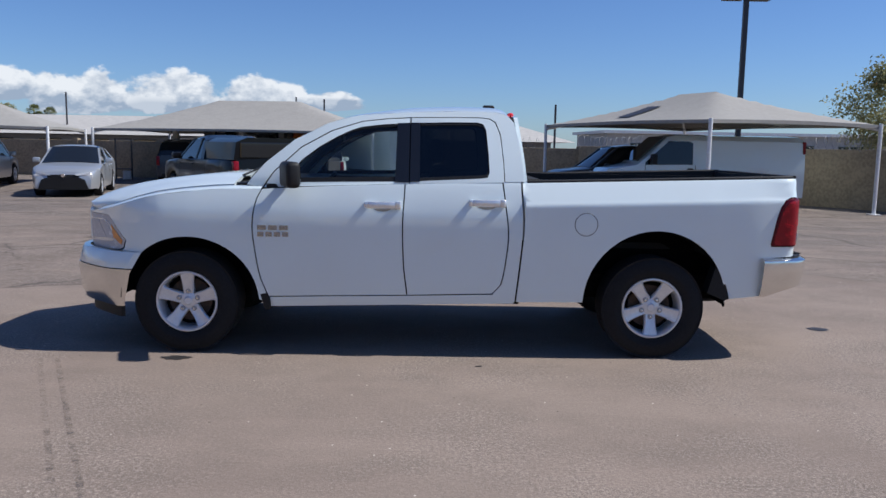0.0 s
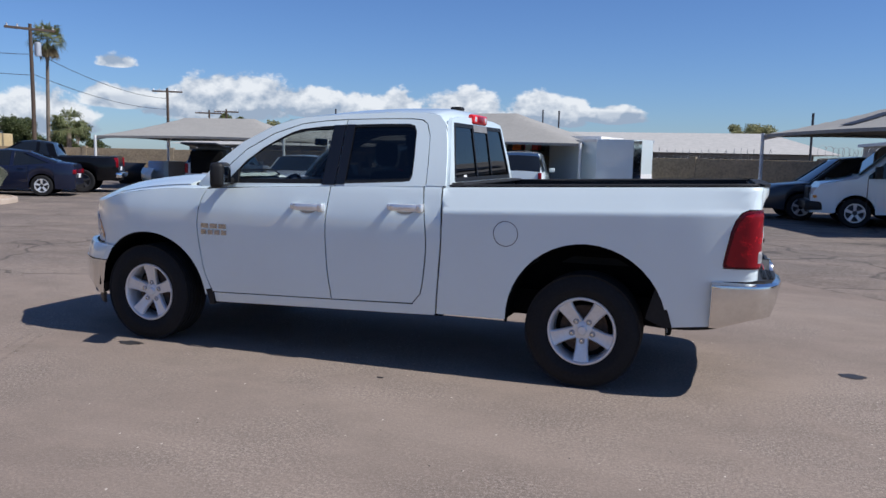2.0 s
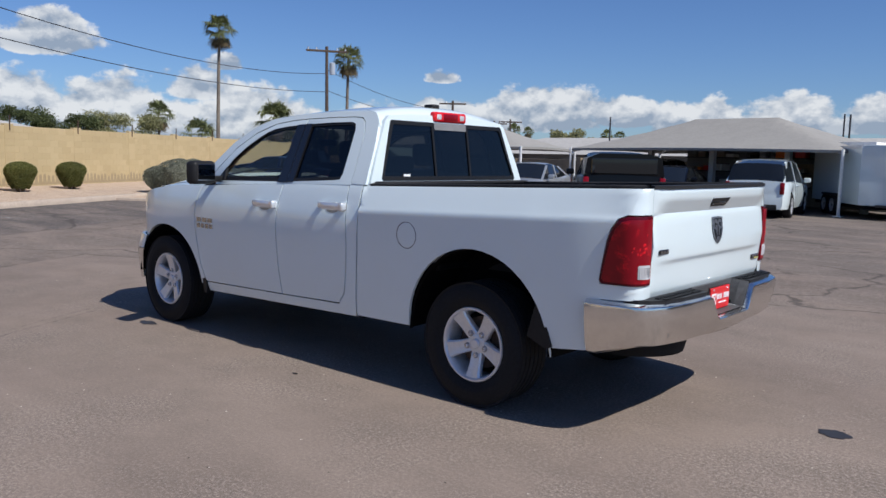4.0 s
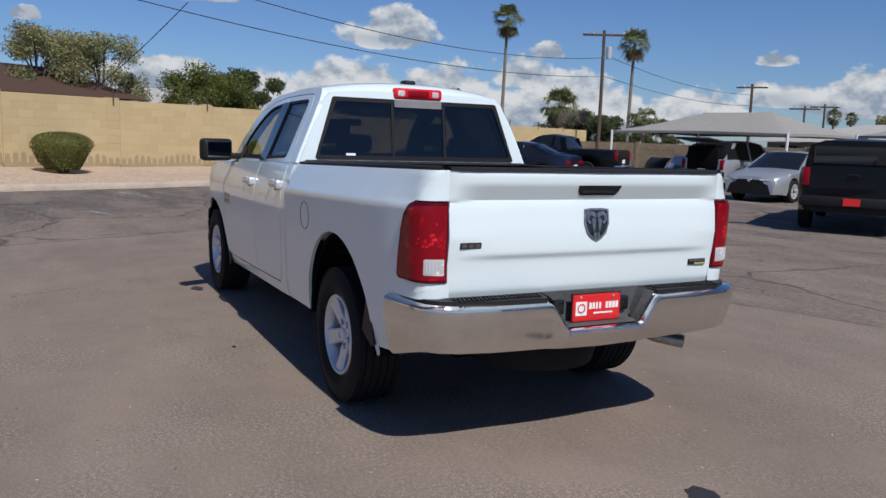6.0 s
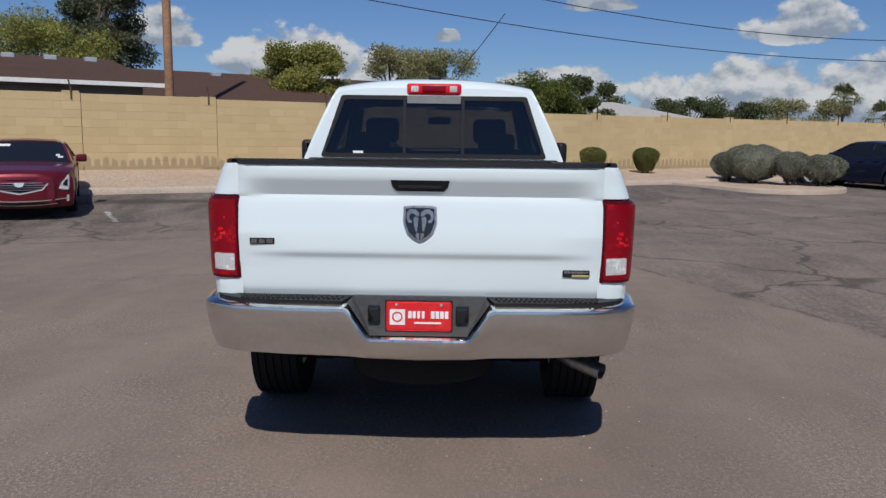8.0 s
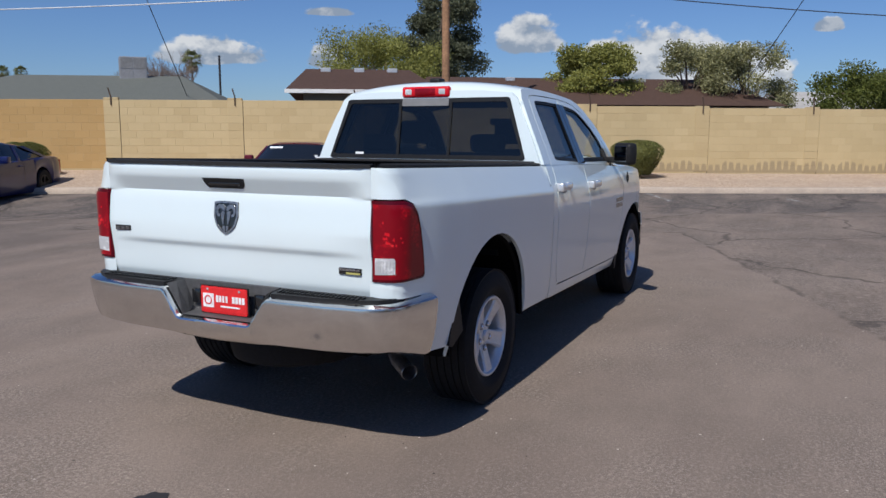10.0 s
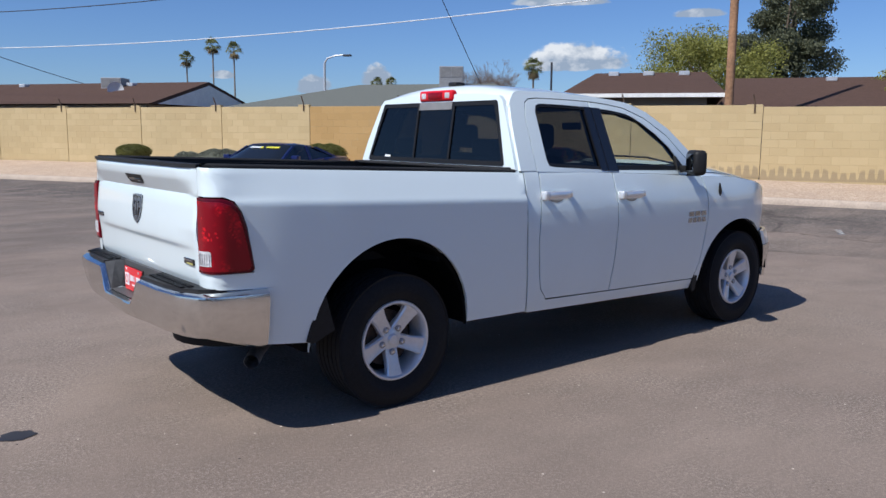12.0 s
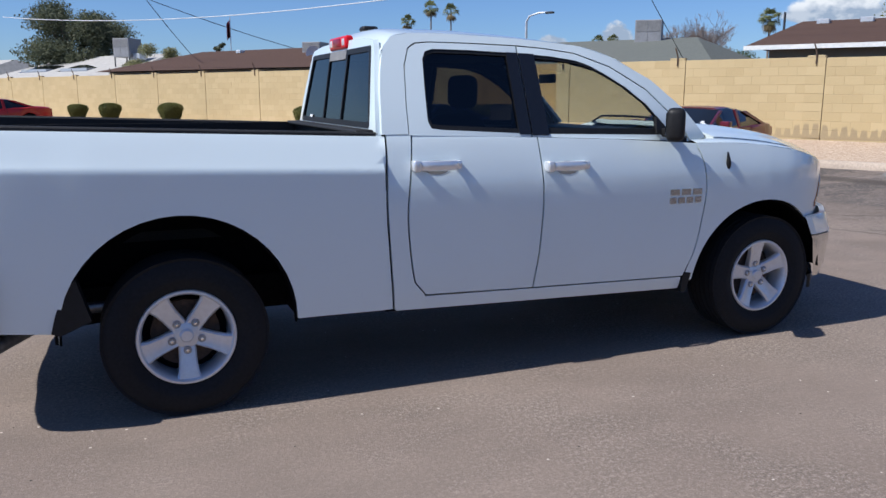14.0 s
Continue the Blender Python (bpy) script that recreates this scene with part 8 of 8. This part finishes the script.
for s in (1, -1):
    for nm, mt, out, d in (("upright_lamp", "clear_lamp", [(0.625, 0.500), (0.700, 0.475), (0.785, 0.470), (0.800, 0.560), (0.805, 0.735), (0.780, 0.745), (0.735, 0.680), (0.665, 0.600)], 0.012),
                           ("lamp_bezel", "black", [(0.700, 0.560), (0.770, 0.545), (0.780, 0.665), (0.750, 0.665), (0.700, 0.600)], 0.018),
                           ("lamp_strip", "white_steel", [(0.640, 0.508), (0.780, 0.482), (0.785, 0.512), (0.650, 0.536)], 0.022),
                           ("fog_lamp", "clear_lamp", [(0.745, 0.265), (0.785, 0.270), (0.790, 0.385), (0.752, 0.385)], 0.014)):
        part(nm, rim(fill([(s * a, b) for a, b in out], (), bend(d)), (-0.05, 0, 0)), mt, cad, "", False)


def on_screen(own, a, y, belt_z, tilt, size, mat, label):
    b = B(-size[0], size[0], -size[1], size[1], 0.0, 0.006)
    b.transform(Matrix.Translation((a, y, belt_z)) @ Matrix.Rotation(radians(tilt), 4, "Y"))
    part("screen_print", b, mat, own, label)


on_screen(cad, 0.30, -0.42, 1.236, 23, (0.05, 0.15), "white_print", "white windscreen sticker")
on_screen(cad, 0.72, 0.58, 1.052, 23, (0.035, 0.035), "white_print", "white windscreen sticker")
on_screen(cad, 0.80, 0.63, 1.018, 23, (0.03, 0.045), "white_print", "white windscreen sticker")
# blue coupe: upright nose with one full-width slot, round lamps in it, chin, scoops and tape
slot = [(-0.80, 0.600), (-0.74, 0.545), (0.74, 0.545), (0.80, 0.600), (0.79, 0.665), (0.70, 0.690), (-0.70, 0.690), (-0.79, 0.665)]
mouth = [(-0.58, 0.160), (0.58, 0.160), (0.50, 0.270), (-0.50, 0.270)]


def nose(d):
    return lambda a, b: (2.60 + d - 0.12 * a * a - 0.22 * abs(a) ** 6 - 0.6 * max(0.0, b - 0.70) - 0.28 * max(0.0, 0.40 - b), a, b)


skin = [(-0.84, 0.14), (0.84, 0.14), (0.90, 0.42), (0.88, 0.70), (0.60, 0.775), (-0.60, 0.775), (-0.88, 0.70), (-0.90, 0.42)]
part("front_bumper", panel(skin, lambda a, b: Vector(nose(0)(a, b)), [slot, mouth], 0.06, 0.05, 0, (-0.31, 0, 0)), "blue_paint", chal)
part("grille_slot", rim(fill(slot, (), nose(-0.055)), (-0.04, 0, 0)), "black", chal, "dark full-width grille slot", False)
part("lower_intake", rim(fill(mouth, (), nose(-0.05)), (-0.04, 0, 0)), "black", chal, "", False)
for s in (1, -1):
    for y in (0.665, 0.505):
        part("headlight", lathe(bmesh.new(), [(0.0, 0.0), (0.045, 0.004), (0.060, -0.02), (0.066, -0.05)], 16, "x", (nose(-0.012)(y, 0.615)[0], s * y, 0.617)), "lamp_bezel" if y > 0.6 else "gloss_black", chal, "round headlight")
    part("hood_scoop", box(bmesh.new(), 1.25, 1.85, s * 0.34 - 0.16, s * 0.34 + 0.16, 0.885, 0.935, 0.03, 2), "blue_paint", chal)
    part("scoop_mouth", B(1.80, 1.856, s * 0.34 - 0.13, s * 0.34 + 0.13, 0.902, 0.922), "black", chal)
    bm = bmesh.new()
    grid(bm, lambda u, v: Vector(nose(0.012)(s * (0.36 - 0.17 * v + u) if s < 0 else 0.30 + 0.10 * v + u, 0.34 - 0.22 * v)), (-0.012, 0.012), spread(0, 1, 5))
    part("tape", rim(bm, (-0.006, 0, 0)), "white_print", chal, "white strip of tape", False)
part("chin", rim(fill([(-0.86, 0.115), (0.86, 0.115), (0.86, 0.145), (-0.86, 0.145)], (), nose(0.05)), (-0.14, 0, 0)), "gray_paint", chal, "grey chin spoiler", False)
for k in range(11):          # windscreen letters, kept as plain bars
    if k != 5:
        on_screen(chal, 0.255, -0.42 + k * 0.083, 1.268, 27, (0.04, 0.03), "yellow_print" if k > 3 else "white_print", "pale bar on the windscreen")


def van():
    ob = thing("parked_van", "white windowless cargo van under a shade canopy", "van", pose(7.35, 16.35, 0, 0, 0, 181))
    hw = 0.99
    top = ((-2.85, 1.95), (-2.70, 2.04), (0.75, 2.05), (1.0, 2.00), (1.85, 1.24), (2.65, 1.08), (2.85, 0.80))
    bm, rings = bmesh.new(), []
    axles = (1.85, -1.55)
    xs = sorted(set([round(v, 3) for v in spread(-2.85, 2.85, 38)] + [round(c + 0.44 * math.cos(radians(q)), 3) for c in axles for q in range(0, 181, 12)] + [p[0] for p in top]))
    for a in xs:
        zt, zb = pl(top, a), 0.34
        for c in axles:
            d = abs(a - c)
            if d < 0.44:
                zb = max(zb, 0.36 + math.sqrt(0.44**2 - d * d))
        w = hw * (1 - 0.18 * max(0, (a - 2.2) / 0.65) ** 2)
        up = max(0.0, zt - 1.15) / 0.9
        half = [(w * 0.97, zb), (w, zb + (zt - zb) * 0.3), (w, min(zt - 0.05, 1.1)), (w * (1 - 0.06 * up), zt - 0.16 * min(1, up + 0.2)), (w * (0.9 - 0.08 * up), zt - 0.02), (0, zt + 0.02)]
        rings.append([Vector((a, b, c)) for b, c in half] + [Vector((a, -b, c)) for b, c in half[-2::-1]])
    vs = loft(bm, rings, False)
    for v in (vs[0], vs[-1]):
        bm.faces.new(v)
    part("body", bm, "white_paint", ob)
    part("floor", B(-2.7, 2.6, -0.85, 0.85, 0.34, 0.40), "under", ob)
    bm = bmesh.new()
    grid(bm, lambda u, v: Vector((1.06 + 0.80 * u - 0.10 * 0, v * (0.86 + 0.06 * u), 1.985 - 0.72 * u + 0.030)), spread(0.02, 0.98, 6), spread(-1, 1, 8))
    part("windscreen", rim(bm, (-0.02, 0, -0.02)), "car_glass", ob)
    for s in (1, -1):
        bm = fill([(0.30, 1.22), (0.30, 1.80), (0.40, 1.86), (0.98, 1.86), (1.62, 1.27), (1.62, 1.20)], (), lambda a, b: (a, s * (0.99 - 0.07 * max(0, (b - 1.15) / 0.9) + 0.012), b))
        part("side_window", rim(bm, (0, -s * 0.02, 0)), "car_glass", ob)
        for x in (0.22, 1.62):
            part("door_joint", B(x - 0.008, x + 0.008, s * 0.985 - 0.012, s * 0.985 + 0.012, 0.42, 1.20), "dark_steel", ob)
        part("door_handle", box(bmesh.new(), 0.28, 0.44, s * 1.0 - 0.02, s * 1.0 + 0.02, 1.06, 1.12, 0.01, 1), "black", ob)
        part("wing_mirror", box(bmesh.new(), 1.35, 1.50, s * 1.12 - 0.12, s * 1.12 + 0.12, 1.22, 1.50, 0.03, 2), "black", ob)
        part("headlight", box(bmesh.new(), 2.68, 2.83, s * 0.68 - 0.16, s * 0.68 + 0.16, 0.78, 0.96, 0.02, 1), "clear_lamp", ob)
        part("marker_lamp", box(bmesh.new(), 2.62, 2.80, s * 0.74 - 0.14, s * 0.74 + 0.14, 0.70, 0.77, 0.01, 1), "amber", ob)
        part("tail_lamp", box(bmesh.new(), -2.87, -2.78, s * 0.90 - 0.07, s * 0.90 + 0.07, 1.55, 1.90, 0.02, 1), "red_lamp", ob)
        for c in axles:
            w = part("wheel", lathe(bmesh.new(), [(0.0, -0.02), (0.05, -0.02), (0.05, 0.02), (0.0, 0.02)], 8), "under", ob)
            w.location, w.rotation_euler = (c, s * 0.86, 0.36), (0, 0, 0 if s > 0 else math.pi)
            for nm, me in car_wheel(0.36, "galv"):
                new(nm, me).parent = w
    part("front_bumper", box(bmesh.new(), 2.55, 2.98, -0.92, 0.92, 0.40, 0.62, 0.04, 2), "black", ob)
    part("grille", box(bmesh.new(), 2.76, 2.88, -0.50, 0.50, 0.66, 0.96, 0.02, 1), "black", ob)
    return ob


van()


def cargo_trailer():
    ob = thing("cargo_trailer", "white enclosed cargo trailer with polished nose corner", "trailer", pose(-0.9, 22.0, 0, 0, 0, 33))
    bm = bmesh.new()
    plan = [(-1.05, 0.0), (-0.15, -0.95), (0.15, -0.95), (1.05, 0.0), (1.05, 4.6), (-1.05, 4.6)]
    loft(bm, [[Vector((x, y, z)) for x, y in plan] for z in (0.42, 2.16, 2.20)])
    part("box", bm, "white_paint", ob, "white sheet-metal box", False)
    for a, b, mt, z0, z1 in ((plan[1], plan[2], "chrome", 0.42, 2.16), (plan[2], plan[3], "white_steel", 0.44, 1.05), (plan[0], plan[1], "white_paint", 0.44, 2.14)):
        bm = bmesh.new()
        a, b = Vector((*a, 0)), Vector((*b, 0))
        n = (b - a).cross(Vector((0, 0, 1))).normalized() * 0.012
        q = [a + n, b + n]
        loft(bm, [[p + Vector((0, 0, z)) for p in q + [b - n * 0.2, a - n * 0.2]] for z in (z0, z1)])
        part("nose_panel", bm, mt, ob, "", False)
    part("roof_trim", B(-1.08, 1.08, -0.02, 4.63, 2.12, 2.215), "galv", ob, "", False)
    for s in (1, -1):
        part("fender", box(bmesh.new(), s * 1.06 - 0.10, s * 1.06 + 0.10, 1.6, 3.2, 0.62, 0.70, 0.02, 1), "black", ob)
        for y in (2.0, 2.8):
            w = part("wheel", lathe(bmesh.new(), [(0.0, -0.02), (0.05, -0.02), (0.05, 0.02), (0.0, 0.02)], 8), "under", ob)
            w.location, w.rotation_euler = (s * 1.08, y, 0.33), (0, 0, -math.pi / 2 * s)
            for nm, me in car_wheel(0.33, "galv"):
                new(nm, me).parent = w
        part("tongue", tube(bmesh.new(), [(s * 0.7, -0.4, 0.42), (0, -1.7, 0.42)], 0.04, 6), "dark_steel", ob)
    part("jack", tube(bmesh.new(), [(0, -1.5, 0.02), (0, -1.5, 0.85)], 0.04, 8), "galv", ob)
    part("chassis", B(-0.95, 0.95, -0.3, 4.5, 0.30, 0.42), "under", ob)
    return ob


cargo_trailer()

# traffic cone by the canopy post
cone = thing("traffic_cone", "orange traffic cone at the foot of a canopy post", "traffic cone", pose(6.75, 12.1, 0))
part("body", lathe(bmesh.new(), [(0.13, 0.03), (0.035, 0.44), (0.0, 0.45)], 18, "z"), "orange", cone)
part("base", box(bmesh.new(), -0.17, 0.17, -0.17, 0.17, 0.0, 0.035, 0.01, 1), "orange", cone)
# clutter in front of the corner wall: covered bumpers, bench, sheets
junk = random.Random(5)
for i in range(9):
    x, y = -22.4 + i * 0.72 + junk.uniform(-0.2, 0.2), 21.8 + i * 0.15 + junk.uniform(-0.5, 0.8)
    w, d, h = junk.uniform(0.3, 0.8), junk.uniform(0.2, 0.5), junk.uniform(0.35, 1.15)
    mt = junk.choice(("maroon_paint", "white_paint", "gray_paint", "galv", "black", "stucco"))
    bm = bmesh.new()
    grid(bm, lambda u, v: Vector((u * w, -d * math.sin(math.pi * v) * (1 - 0.4 * u * u), v * h)), spread(-1, 1, 10), spread(0, 1, 8))
    ob = tagged(part("spare_panel", rim(bm, (0, 0.05, 0)), mt), "loose vehicle body panel leaning among clutter", "car part", "loose panels")
    ob.matrix_basis = pose(x, y, 0, junk.uniform(-8, 8), 0, junk.uniform(-40, 40))

# dark steel rack by the shaded wall
rack = thing("storage_rack", "dark steel rack standing by the shaded wall", "rack", pose(-13.4, 26.8, 0, 0, 0, 18))
for x in (-0.32, 0.32):
    for y in (-0.18, 0.18):
        part("post", B(x - 0.022, x + 0.022, y - 0.022, y + 0.022, 0, 1.72), "dark_steel", rack)
for z in (0.42, 1.68):
    part("shelf", B(-0.34, 0.34, -0.20, 0.20, z, z + 0.035), "dark_steel", rack)
part("tub", box(bmesh.new(), -0.05, 0.28, -0.16, 0.16, 0.0, 0.36, 0.02, 2), "white_steel", rack, "white plastic tub")
